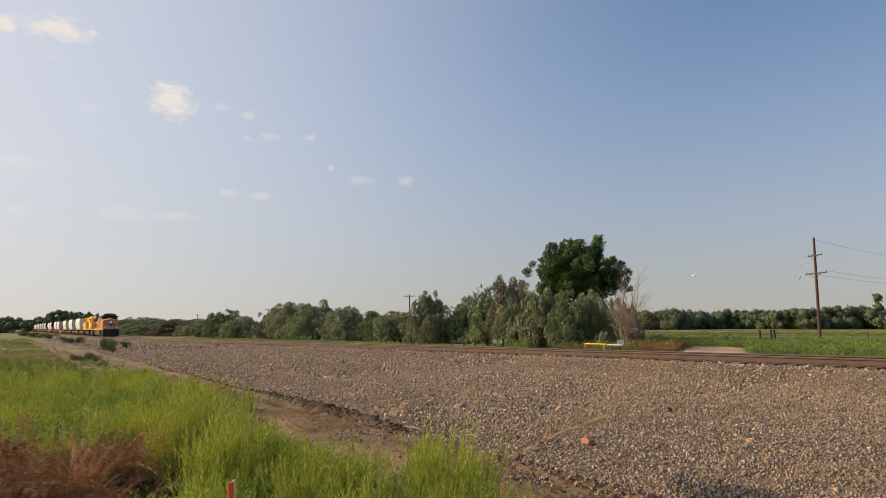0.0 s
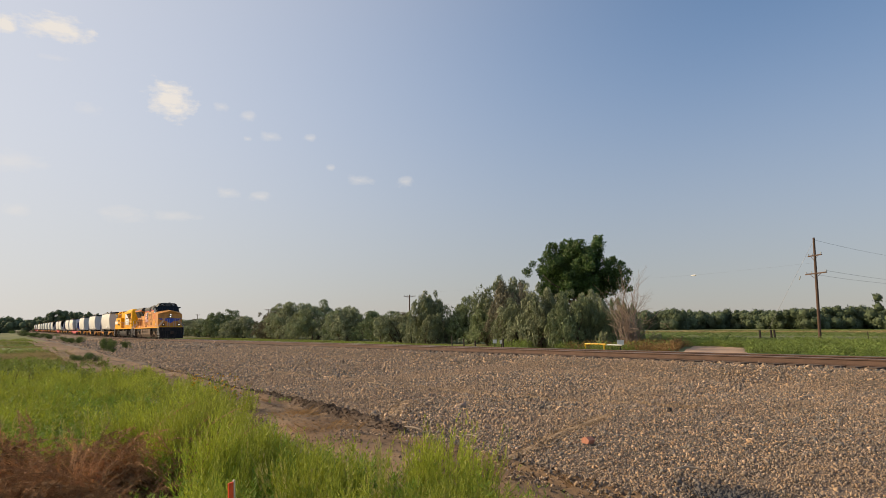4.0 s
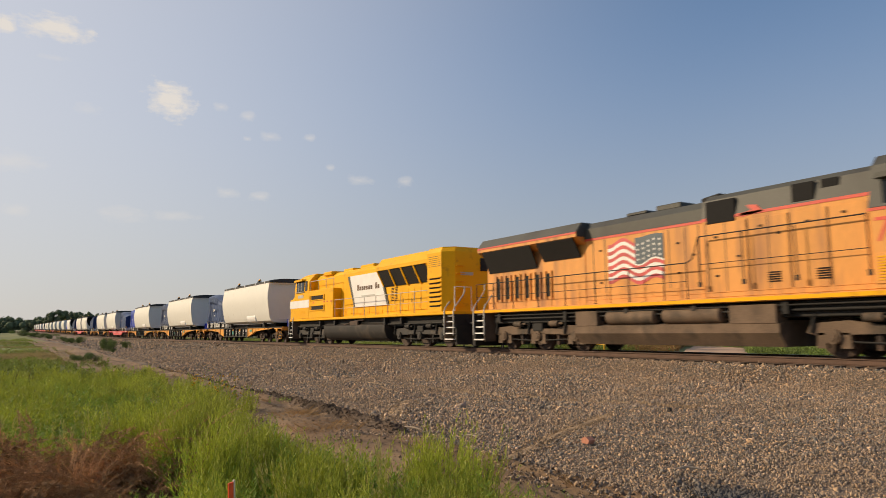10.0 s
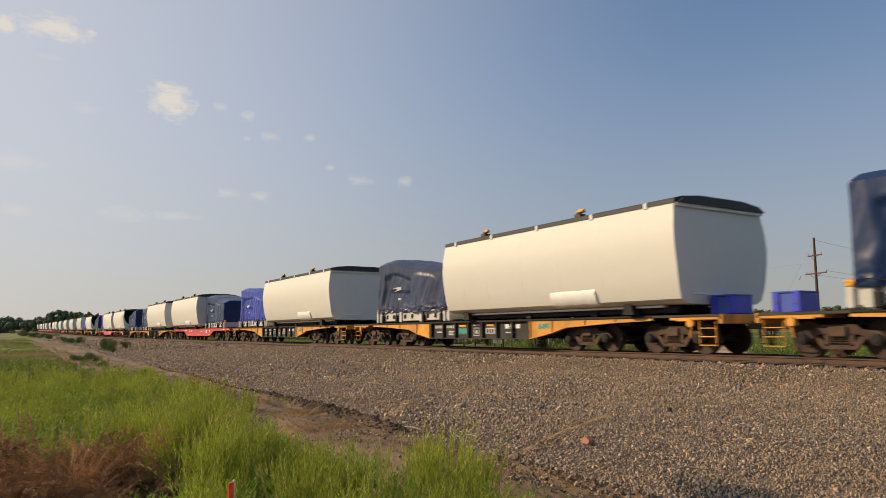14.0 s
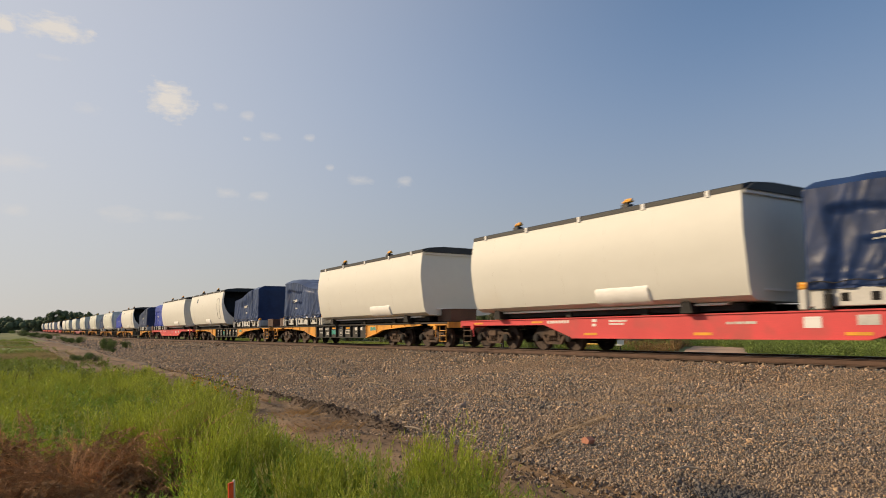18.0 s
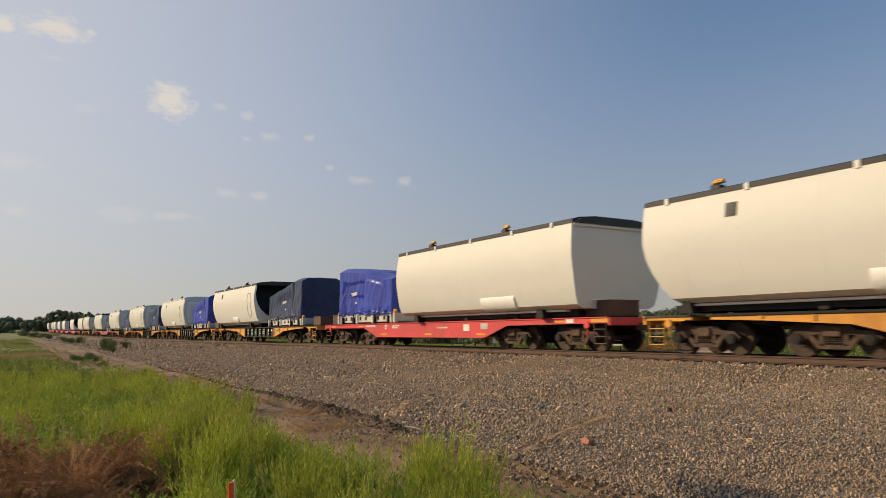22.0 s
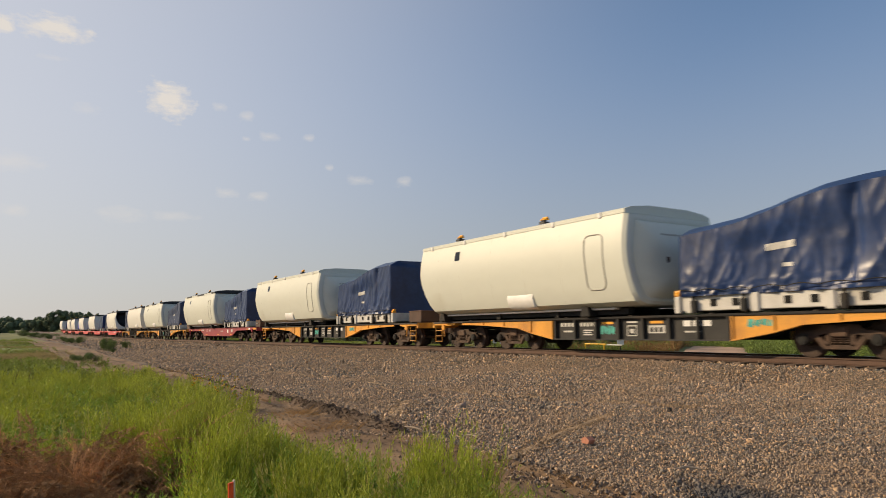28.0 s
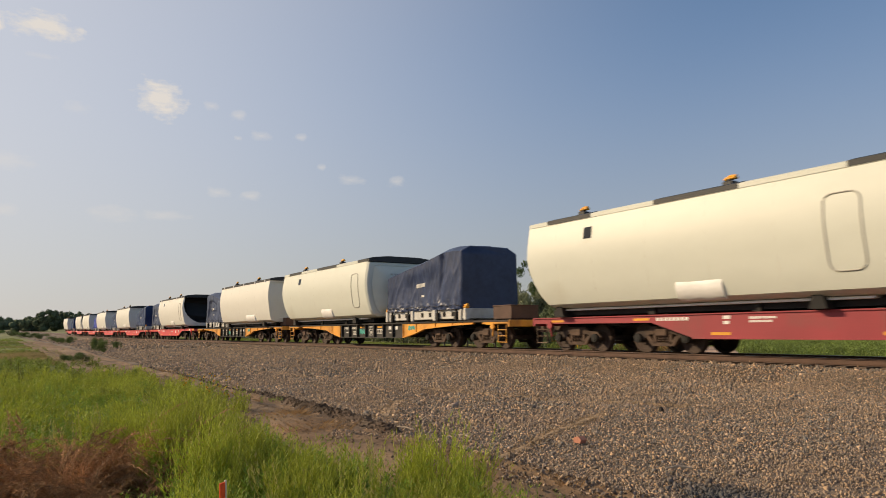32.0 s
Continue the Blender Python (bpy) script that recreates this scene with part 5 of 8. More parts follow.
def flatcar_red(paint, label, braked=False):
    C = tagged(new("flatcar"), label, "flatcar", "flatcars of the train")
    part("deck", join(box(-12.0, 12.0, -1.40, 1.40, 1.08, 1.15), *[box(x, x + 0.1, -1.40, 1.40, 1.15, 1.19) for x in (-9, -6, -3, 0, 3, 6, 9)]), M_DECK, C)
    part("centre_sill", prism([(-11.5, 1.08), (11.5, 1.08), (11.5, 0.85), (6.4, 0.85), (5.2, 0.5), (-5.2, 0.5), (-6.4, 0.85), (-11.5, 0.85)], "y", -0.4, 0.4), M_BLACK, C)
    for s in (-1, 1):
        y = lambda a, b: (min(s * a, s * b), max(s * a, s * b))
        side = part("side_plate", join(prism([(-12.0, 1.15), (12.0, 1.15), (12.0, 0.96), (6.5, 0.93), (5.0, 0.47), (-5.0, 0.47), (-6.5, 0.93), (-12.0, 0.96)], "y", *y(1.38, 1.43)), box(-12.0, 12.0, *y(1.38, 1.47), 1.13, 1.17, 0.006), box(-5.0, 5.0, *y(1.30, 1.48), 0.45, 0.48)), paint, C)
        for x in (-11.0, -7.2, -4.4, 0.1, 4.4, 9.3):
            part("reflector", box(x, x + 0.62, *y(1.43, 1.437), 0.56 if abs(x) < 5 else 1.0, 0.64 if abs(x) < 5 else 1.07), M_LUG, side, "yellow reflector strip")
        bars(s, 1.43, -6.3, 0.98, [[0.1] * 8], 0.1, M_WHITE, side)
        bars(s, 1.43, -4.0, 1.0, [[0.22], [0.18]], 0.09, M_WHITE, side)
        bars(s, 1.43, -3.2, 0.99, [[0.1] * 6, [0.08] * 6], 0.06, M_WHITE, side)
        bars(s, 1.43, 1.2, 0.86, [[0.1, 0.1, 0.25, 0.35]], 0.07, M_DIMTEXT, side)
        part("placard", box(3.4, 3.85, *y(1.43, 1.438), 0.74, 1.02), M_WHITE, side)
        part("placard", join(box(4.7, 5.2, *y(1.43, 1.438), 0.80, 1.04), box(4.75, 4.92, *y(1.438, 1.444), 0.84, 1.0)), M_DIMTEXT, side)
        part("brake_pipe", tube([(-4.8, s * 1.2, 0.6), (4.8, s * 1.2, 0.6)], 0.03, 6), M_BLACK, C)
        part("placard", box(9.95, 10.35, *y(1.43, 1.438), 0.98, 1.12), M_WHITE, side)
        part("reflector", box(11.2, 11.98, *y(1.43, 1.437), 0.99, 1.11), M_LUG, side, "yellow reflector strip")
    car_ends(C, paint, 1.15)
    if not braked:
        return C
    stand = part("brake_stand", join(box(11.98, 12.14, -0.42, -0.12, 0.95, 1.5, 0.02), prism([(12.0, 1.5), (12.22, 1.55), (12.28, 2.0), (12.2, 2.14), (12.0, 2.1)], "y", -0.46, -0.1)), paint, C)
    part("brake_wheel", join(tube([(12.32, -0.28 + 0.24 * math.cos(a), 1.8 + 0.24 * math.sin(a)) for a in [k * math.pi / 8 for k in range(17)]], 0.018, 6), box(12.28, 12.33, -0.5, -0.06, 1.78, 1.82)), paint, stand)
    return C


# ---- nacelles ----
NAC_L = 12.4
NAC_SEC = [(1.05, 0.27), (1.66, 0.30), (1.88, 0.42), (2.0, 0.72), (2.08, 1.15), (2.15, 1.6), (2.19, 2.05), (2.16, 2.5), (2.09, 2.9), (2.03, 3.2)]


def half_at(z):
    for (a, b), (c, d) in zip(NAC_SEC, NAC_SEC[1:]):
        if b <= z <= d:
            return a + (c - a) * (z - b) / (d - b)
    return NAC_SEC[-1][0]


def nacelle(kind):
    """kind: 'flat' (flat front face), 'open' (shrouded open front), 'moulded' (closed, rounded front), 'patched' (the same with black roof patches)."""
    words = {"flat": "cream fibreglass wind turbine housing with black roof edge on a flatcar", "open": "cream wind turbine housing with open black-shrouded front, on a flatcar",
             "moulded": "cream wind turbine housing with closed moulded front, on a flatcar", "patched": "cream moulded wind turbine housing with black roof patches, on a flatcar"}
    N = tagged(new("turbine_nacelle"), words[kind], "nacelle", "nacelles on the train")
    gel = M_CREAM_COOL if kind in ("moulded", "patched") else M_CREAM
    ring = [(-h, z) for h, z in reversed(NAC_SEC)] + [(h, z) for h, z in NAC_SEC]
    # order: down the near side, under the floor, up the far side
    def at(x0, fn=None, k=1.0):
        return [(x0 + (fn(z) if fn else 0.0), y * k, 1.7 + (z - 1.7) * (k if k < 1 else 1)) for y, z in ring]
    rear = (lambda z: 0.9 * max(0.0, 1 - (z - 0.27) / 1.9) ** 2) if kind != "flat" else (lambda z: 0.0)
    lip = lambda z: 0.42 * max(0.0, 1 - (z - 0.27) / 2.9) ** 1.5
    rings = [at(-NAC_L, rear), at(-NAC_L + 0.9)] + [at(-NAC_L + 0.9 + (NAC_L - 1.4) * i / 6) for i in range(1, 7)]
    if kind == "flat":
        rings += [at(0.0, lambda z: 0.10 * math.sin(max(0, min(1, (z - 0.3) / 2.9)) * math.pi))]
    elif kind == "open":
        rings += [at(0.0, lip)]
    else:
        rings += [at(0.0, lambda z: 0.25 * max(0.0, 1 - (z - 0.27) / 1.5) ** 2)]
    part("shell", loft(rings, close=True, caps=(True, kind == "flat")), gel, N, smooth=28)
    # roof: black cover or cream
    roof_m = gel if kind in ("moulded", "patched") else M_RUBBER
    roof = [(-2.05, 3.19), (-2.05, 3.32), (-1.7, 3.42), (-0.9, 3.50), (0.9, 3.50), (1.7, 3.42), (2.05, 3.32), (2.05, 3.19)]
    cover = part("roof_cover", loft([[(x, y, z) for y, z in roof] for x in (-NAC_L + 0.02, 0.05)]), roof_m, N, "black rubber roof cover" if roof_m is M_RUBBER else "cream roof")
    if kind == "patched":
        for x0, x1 in ((-11.4, -9.3), (-6.7, -3.9), (-1.1, 0.06)):
            part("roof_patch", loft([[(x, y * 1.006, z + 0.012) for y, z in roof] for x in (x0, x1)]), M_RUBBER, cover, "black roof patch")
    else:
        for x in (-11.6, -9.0, -6.2, -3.4, -1.1):
            for s in (-1, 1):
                part("roof_clip", box(x, x + 0.14, min(s * 2.03, s * 2.075), max(s * 2.03, s * 2.075), 3.14, 3.33, 0.01), M_WHITE, cover)
    for x in (-10.3, -4.6):
        for s in (-1, 1):
            lug = part("lifting_lug", join(box(x - 0.16, x + 0.16, s * 1.35 - 0.14, s * 1.35 + 0.14, 3.42, 3.58, 0.02), cyl((x, s * 1.35, 3.55), (x, s * 1.35, 3.66), 0.08, 10)), M_RUBBER, N)
            part("lug_cap", join(tube([(x - 0.17, s * 1.35, 3.64), (x + 0.02, s * 1.35, 3.72), (x + 0.2, s * 1.35, 3.70)], 0.05, 8), box(x - 0.1, x + 0.22, s * 1.35 - 0.09, s * 1.35 + 0.09, 3.63, 3.69, 0.02)), M_LUG, lug, "orange lug cap")
    if kind == "flat":
        part("front_ledge", join(box(0.0, 0.06, -1.3, -0.1, 0.55, 0.61)), M_WHITE, N)
        part("front_trim", loft([[(x, y * 1.0, z) for y, z in ((-2.04, 3.1), (-2.04, 3.2), (2.04, 3.2), (2.04, 3.1))] for x in (0.09, 0.11)]), M_WHITE, N)
        part("front_hood", loft([[(x, y, z) for y, z in ((-2.05, 3.19), (-1.75, 3.36), (-0.9, 3.46), (0.9, 3.46), (1.75, 3.36), (2.05, 3.19))] for x in (0.05, 0.2)]), M_RUBBER, N)
    if kind == "open":
        # a flange closes in to a round-bottomed mouth, with the black shroud set back in it
        edge = at(0.0, lip)
        def mouth(x, y, z, k):
            zz = 2.3 - (2.3 - z) * 0.84 if z < 2.3 else z - 0.02
            half = 2.03 * math.sqrt(max(0.0, 1 - ((2.3 - zz) / 1.78) ** 2)) if zz < 2.3 else half_at(zz) - 0.10
            return (x + 0.10 * k, math.copysign(abs(y) + (min(abs(y), half) - abs(y)) * k, y), z + (zz - z) * k)
        bands = [[mouth(*q, k) for q in edge] for k in (0.0, 0.3, 0.7, 1.0)]
        part("front_flange", loft(bands, caps=(False, False)), gel, N, smooth=40)
        back = [(x - 0.9 - 0.2 * math.sin(i * 0.9), y * 0.86, 1.85 + (z - 1.85) * 0.86) for i, (x, y, z) in enumerate(bands[-1])]
        part("shroud", loft([bands[-1], [(x - 0.25, y * 0.985, z) for x, y, z in bands[-1]], back], caps=(False, True)), M_HOLLOW, N, "wrinkled black shroud in the opening")
        part("front_roof_edge", loft([[(x, y, z) for y, z in roof] for x in (0.05, 0.3)]), M_RUBBER, N)
    if kind in ("moulded", "patched"):
        bulge = [at(0.0, lambda z: 0.25 * max(0.0, 1 - (z - 0.27) / 1.5) ** 2)]
        for d, k in ((0.14, 0.97), (0.2, 0.90), (0.16, 0.84), (0.34, 0.74), (0.5, 0.5), (0.54, 0.2)):
            bulge.append(at(d, lambda z, k=k: 0.25 * max(0.0, 1 - (z - 0.27) / 1.5) ** 2 * k, k))
        face = part("front_face", loft(bulge, caps=(False, True)), gel, N, smooth=40)
        part("front_marking", join(*[box(0.47, 0.5, -0.9 + 0.2 * k, -0.78 + 0.2 * k, 2.5, 2.55) for k in range(8)]), M_GROOVE, face)
        part("front_hatch", box(0.42, 0.53, -0.75, -0.55, 1.62, 1.82, 0.01), M_CRATE, face, "small dark red hatch")
        if kind == "patched":
            part("front_roof_edge", loft([[(x, y, z) for y, z in roof] for x in (0.05, 0.22)]), M_RUBBER, N)
    for s in (-1, 1):
        if kind != "flat":
            part("window", loft([[(x, s * (half_at(z) - 0.03), z), (x, s * (half_at(z) + 0.012), z), (x, s * (half_at(z + 0.38) + 0.012), z + 0.38), (x, s * (half_at(z + 0.38) - 0.03), z + 0.38)] for x, z in ((-9.55, 2.5), (-9.2, 2.5))]), M_GLASS, N, "small dark window")
            pts = []
            for cx, cz, a0 in ((-1.05, 2.40, 0), (-1.45, 2.40, 90), (-1.45, 1.05, 180), (-1.05, 1.05, 270)):
                for k in range(5):
                    a = radians(a0 + k * 22.5)
                    px, pz = cx + 0.22 * math.cos(a), cz + 0.22 * math.sin(a)
                    pts.append((px, s * (half_at(pz) + 0.004), pz))
                if a0 in (90, 270):
                    for q in range(1, 10):
                        pz = (2.40 - 1.35 * q / 10) if a0 == 90 else (1.05 + 1.35 * q / 10)
                        pts.append((cx + (-0.22 if a0 == 90 else 0.22), s * (half_at(pz) + 0.004), pz))
            part("door_seam", tube(pts + pts[:1], 0.022, 6), M_GROOVE, N, "rounded door seam", smooth=60)
        for x in (-10.9, -9.2, -7.0, -4.9, -2.9):
            part("panel_seam", tube([(x, s * (half_at(z) - 0.004), z) for z in (0.5, 0.8, 1.2, 1.7, 2.1, 2.6, 3.15)], 0.0075, 5), M_SEAM, N)
        flap = part("fabric_cover", loft([[(x, s * (half_at(0.35) + 0.02), 0.32 + 0.01 * math.sin(x * 9)), (x, s * (half_at(0.4) + 0.10), 0.40), (x, s * (half_at(0.7) + 0.06 + 0.008 * math.sin(x * 7)), 0.72), (x, s * (half_at(0.85) + 0.0), 0.86 + 0.012 * math.sin(x * 5))] for x in [(-5.5 + 0.22 * i) if kind == "flat" else (-6.05 + 0.15 * i) for i in range(11)]]), M_FABRIC, N, "white wrapped fabric bundle", smooth=60)
        part("floor_flange", join(box(-11.6, -1.0, min(s * 1.25, s * 1.52), max(s * 1.25, s * 1.52), 0.20, 0.27, 0.01)), M_WHITE, N)
        for x in (-11.3, -2.2):
            part("support_bracket", join(prism([(x - 0.22, 0.0), (x + 0.22, 0.0), (x + 0.1, 0.42), (x - 0.1, 0.42)], "y", min(s * 1.30, s * 1.72), max(s * 1.30, s * 1.72)), box(x - 0.18, x + 0.18, min(s * 1.62, s * 1.78), max(s * 1.62, s * 1.78), 0.36, 0.56, 0.02)), M_BLACK, N)
    part("transport_frame", join(*[box(-12.0, -0.6, y - 0.12, y + 0.12, 0.04, 0.24) for y in (-1.2, 0, 1.2)], *[box(x - 0.12, x + 0.12, -1.4, 1.4, 0.0, 0.2) for x in (-11.3, -7.5, -4, -2.2)]), M_BLACK, N)
    return N


# ---- drivetrains under tarpaulins ----


def drivetrain(cloth, label, seed):
    """A drivetrain on a white stand, tied under a tarpaulin; its tall end is at +x."""
    T = tagged(new("covered_drivetrain"), label, "tarpaulin load", "covered drivetrains on the train")
    stand = part("stand", join(box(-3.5, 3.5, -1.42, 1.42, 0.06, 0.50, 0.02), *[box(x - 0.12, x + 0.12, -1.48, 1.48, 0.0, 0.52, 0.02) for x in (-3.1, -1.0, 1.0, 3.1)]), M_STAND, T)
    for s in (-1, 1):
        # black plates stand for the shaded insides of the stand's slots
        for x in (-2.4, -1.7, -0.2, 0.5, 1.7, 2.4):
            part("stand_slot", box(x, x + 0.2, min(s * 1.42, s * 1.436), max(s * 1.42, s * 1.436), 0.18, 0.38, 0.003), M_SHADOWBOX, stand)
        for x in (-2.9, -1.3, 1.35, 2.85):
            part("clamp", join(box(x - 0.09, x + 0.09, min(s * 1.44, s * 1.56), max(s * 1.44, s * 1.56), 0.0, 0.36, 0.02), cyl((x, s * 1.5, 0.36), (x, s * 1.5, 0.5), 0.04, 8)), M_BLACK, stand)
        for x in (-3.5, 3.5):
            part("corner_post", box(x - 0.1, x + 0.1, s * 1.4 - 0.1, s * 1.4 + 0.1, 0.0, 0.5, 0.02), M_STAND, stand)
            part("corner_lug", join(box(x - 0.11, x + 0.11, s * 1.4 - 0.1, s * 1.4 + 0.1, 0.5, 0.6, 0.03), cyl((x - 0.1, s * 1.4, 0.62), (x + 0.12, s * 1.4, 0.64), 0.06, 10)), M_LUG, stand, "orange lashing lug")
    def height(x):
        return 2.50 + 0.78 * smooth01(-3.6, 2.6, x) + 0.035 * math.sin(x * 1.7 + seed)

    def crease(u, v, size, k):
        """Sharp ridges with soft valleys between."""
        return (1 - min(1.0, 2.4 * abs(bumps(u, v, size, k)))) ** 2

    def side_half(x, z, s=-1):
        """Half width of the cloth at a height: flat end panel, a box drawn in behind it, then a bulging drum."""
        q = (z - 0.48) / (height(x) - 0.73)
        u = (-x if s > 0 else x) + 0.05 * math.sin(3 * z + seed)
        arch = 0.88 - 0.5 * max(0.0, abs(u - 1.35) / 1.3 - 0.5) ** 2
        drum = smooth01(0.12, 0.0, abs(u - 1.35) - 1.25) * smooth01(arch + 0.03, arch - 0.05, q)
        lid = 0.74 + 0.03 * math.sin(2 * u + seed)
        hollow = smooth01(-2.9, -2.5, u) * smooth01(2.75, 2.55, u) * smooth01(lid + 0.05, lid - 0.06, q)
        # a slack fold hangs across the middle of the drawn-in box
        slack = smooth01(-2.2, -1.9, u) * smooth01(0.15, -0.1, u) * (smooth01(0.42, 0.46, q) * smooth01(lid, lid - 0.06, q))
        w = 1.50 + 0.05 * max(0.0, 1 - q) ** 4 - 0.11 * hollow * (1 - drum) + 0.06 * slack + 0.05 * drum * math.cos((u - 1.35) * 1.2)
        folds = 0.035 * crease(u * 1.6 + 0.3 * q, z * 0.22, 0.8, seed) + 0.032 * crease(u * 1.2 - z * 0.5, z * 0.3, 0.6, seed + 3) + 0.008 * crease(u, z * 0.6, 0.3, seed + 7)
        if s < 0:
            gully = math.exp(-((u - 1.55 - 0.25 * q) / 0.16) ** 2) * smooth01(0.02, 0.25, q) * smooth01(1.0, 0.9, q)
            sag = smooth01(-2.2, -1.2, u) * smooth01(1.7, 1.2, u) * smooth01(0.9, 0.55, q)
            w = 1.50 + 0.05 * max(0.0, 1 - q) ** 4 - 0.09 * sag - 0.11 * gully
            folds *= 1.15
        hem = max(0.0, 1 - 4.5 * q)
        foot = (0.035 * math.sin(8 * u + 2 * math.sin(2.3 * u + seed)) + 0.06 * crease(u * 0.5, z * 1.6, 0.16, seed + 9) - 0.03) * hem
        return w + folds * (0.4 + 0.6 * (1 - q)) + foot

    rings = []
    n_x, n_k = 120, 96
    for i in range(n_x + 1):
        x = -3.3 + 6.6 * i / n_x
        h, ring = height(x), []
        for k in range(n_k + 1):
            a = k / n_k
            # around: near foot, near side, chamfered roof, far side, far foot
            if a < 0.38 or a > 0.62:
                q = a / 0.38 if a < 0.5 else (1 - a) / 0.38
                z = 0.48 + (h - 0.73) * q
                ring.append((x, side_half(x, z, -1 if a < 0.5 else 1) * (-1 if a < 0.5 else 1), z))
            else:
                b = (a - 0.38) / 0.24 * 2 - 1
                c = abs(b)
                z = h - (0.25 - 0.22 * (1 - c) / 0.3 if c > 0.7 else 0.03 * c / 0.7)
                z += (0.025 * bumps(x, b, 0.5, seed + 5) - 0.04 * math.sin(3.2 * x + seed) ** 2) * (1 - c)
                y = 1.02 * c / 0.7 if c < 0.7 else 1.02 + 0.43 * (c - 0.7) / 0.3
                ring.append((x, math.copysign(y, b), z))
        rings.append(ring)
    first = [(x - 0.06, y * 0.97, 0.48 + (z - 0.48) * 0.985) for x, y, z in rings[0]]
    last = [(x + 0.06, y * 0.97, 0.48 + (z - 0.48) * 0.985) for x, y, z in rings[-1]]
    cover = part("tarpaulin", loft([first] + rings + [last]), cloth, T, smooth=50)
    for s in (-1, 1):
        for name, x0, x1, z0, z1, tilt in (("tarp_marking", -1.75, -0.95, 1.56, 1.74, 0.05), ("tarp_label", -1.3, -1.05, 1.12, 1.22, 0.0)):
            strip = []
            for q in range(9):
                x = -s * (x0 + (x1 - x0) * q / 8 + (1.15 if s < 0 else 0.0))
                lo, hi = z0 + tilt * q / 8, z1 + tilt * q / 8
                strip.append([(x, s * (side_half(x, lo, s) - 0.01), lo), (x, s * (side_half(x, lo, s) + 0.012), lo), (x, s * (side_half(x, hi, s) + 0.012), hi), (x, s * (side_half(x, hi, s) - 0.01), hi)])
            part(name, loft(strip), M_DIMTEXT, cover, "pale lettering drawn as a bar")
        part("tie_cord", tube([(x, s * (1.60 + 0.02 * math.sin(4 * x)), 0.60 + 0.07 * abs(math.sin(3.5 * x + seed))) for x in [-3.3 + 0.165 * i for i in range(41)]], 0.014, 5), M_BLACK, cover)
    return T


# ---- the train, car by car: (paint, nacelle kind, nacelle front, tarp middle, tall end forward, cloth, box on the front deck, box on the rear deck) ----
CARS = [
    ("o", "flat", -46.45, -63.35, False, "d", "blue", "blue"), ("o", "flat", -71.35, -87.9, False, "g", "blue", ""), ("o", "flat", -96.55, -113.7, False, "b", "", "brown"),
    ("s", "flat", -130.45, -125.8, False, "d", "", ""), ("o", "flat", -147.05, -164.0, False, "d", "brown", "brown"), ("o", "open", -181.95, -176.85, True, "d", "brown", ""),
    ("r", "flat", -197.55, -215.0, False, "b", "brown", "brown"), ("o", "open", -233.2, -228.0, True, "g", "brown", ""), ("o", "moulded", -258.7, -253.6, True, "b", "brown", ""),
    ("o", "moulded", -284.75, -279.8, True, "d", "brown", "brown"), ("o", "moulded", -309.85, -304.75, True, "d", "brown", "brown"), ("m", "patched", -335.35, -330.2, True, "d", "hooked", ""),
    ("o", "patched", -360.95, -356.3, True, "g", "brown", ""), ("o", "flat", -376.35, -392.4, False, "g", "brown", ""), ("r", "open", -403.15, -419.6, False, "g", "", ""),
    ("r", "flat", -437.45, -431.4, True, "d", "", ""), ("r", "flat", -463.05, -456.8, True, "d", "", ""), ("r", "flat", -488.65, -482.3, True, "b", "", ""),
    ("r", "open", -504.45, -521.1, False, "d", "", ""), ("r", "flat", -539.35, -532.8, True, "d", "", "")]
CAR_PROTO = {"o": flatcar_orange(), "r": flatcar_red(M_CAR_RED, "red heavy flatcar with plate sides, loaded, on the rails"), "s": flatcar_red(M_CAR_RED, "red heavy flatcar with tall brake stand, loaded, on the rails", True), "m": flatcar_red(M_CAR_MAROON, "maroon heavy flatcar with plate sides, loaded, on the rails")}
NAC_PROTO = {k: nacelle(k) for k in ("flat", "open", "moulded", "patched")}
TARP_PROTO = {"d": drivetrain(M_TARP, "drivetrain under a tied dark blue tarpaulin on a white stand", 0.3), "b": drivetrain(M_TARP_BRIGHT, "drivetrain under a bright blue tarpaulin on a white stand", 2.1),
              "g": drivetrain(M_TARP_GREY, "drivetrain under a faded grey-blue tarpaulin on a white stand", 4.4)}
used = set()


def place(protos, key, u, z=0.0, turned=False, y=0.0):
    """Use the first of its kind, then copies of it."""
    ob = protos[key] if (id(protos), key) not in used else copy_thing(protos[key], pose(0, 0, 0))
    used.add((id(protos), key))
    return on_train(ob, u, z, turned, y)


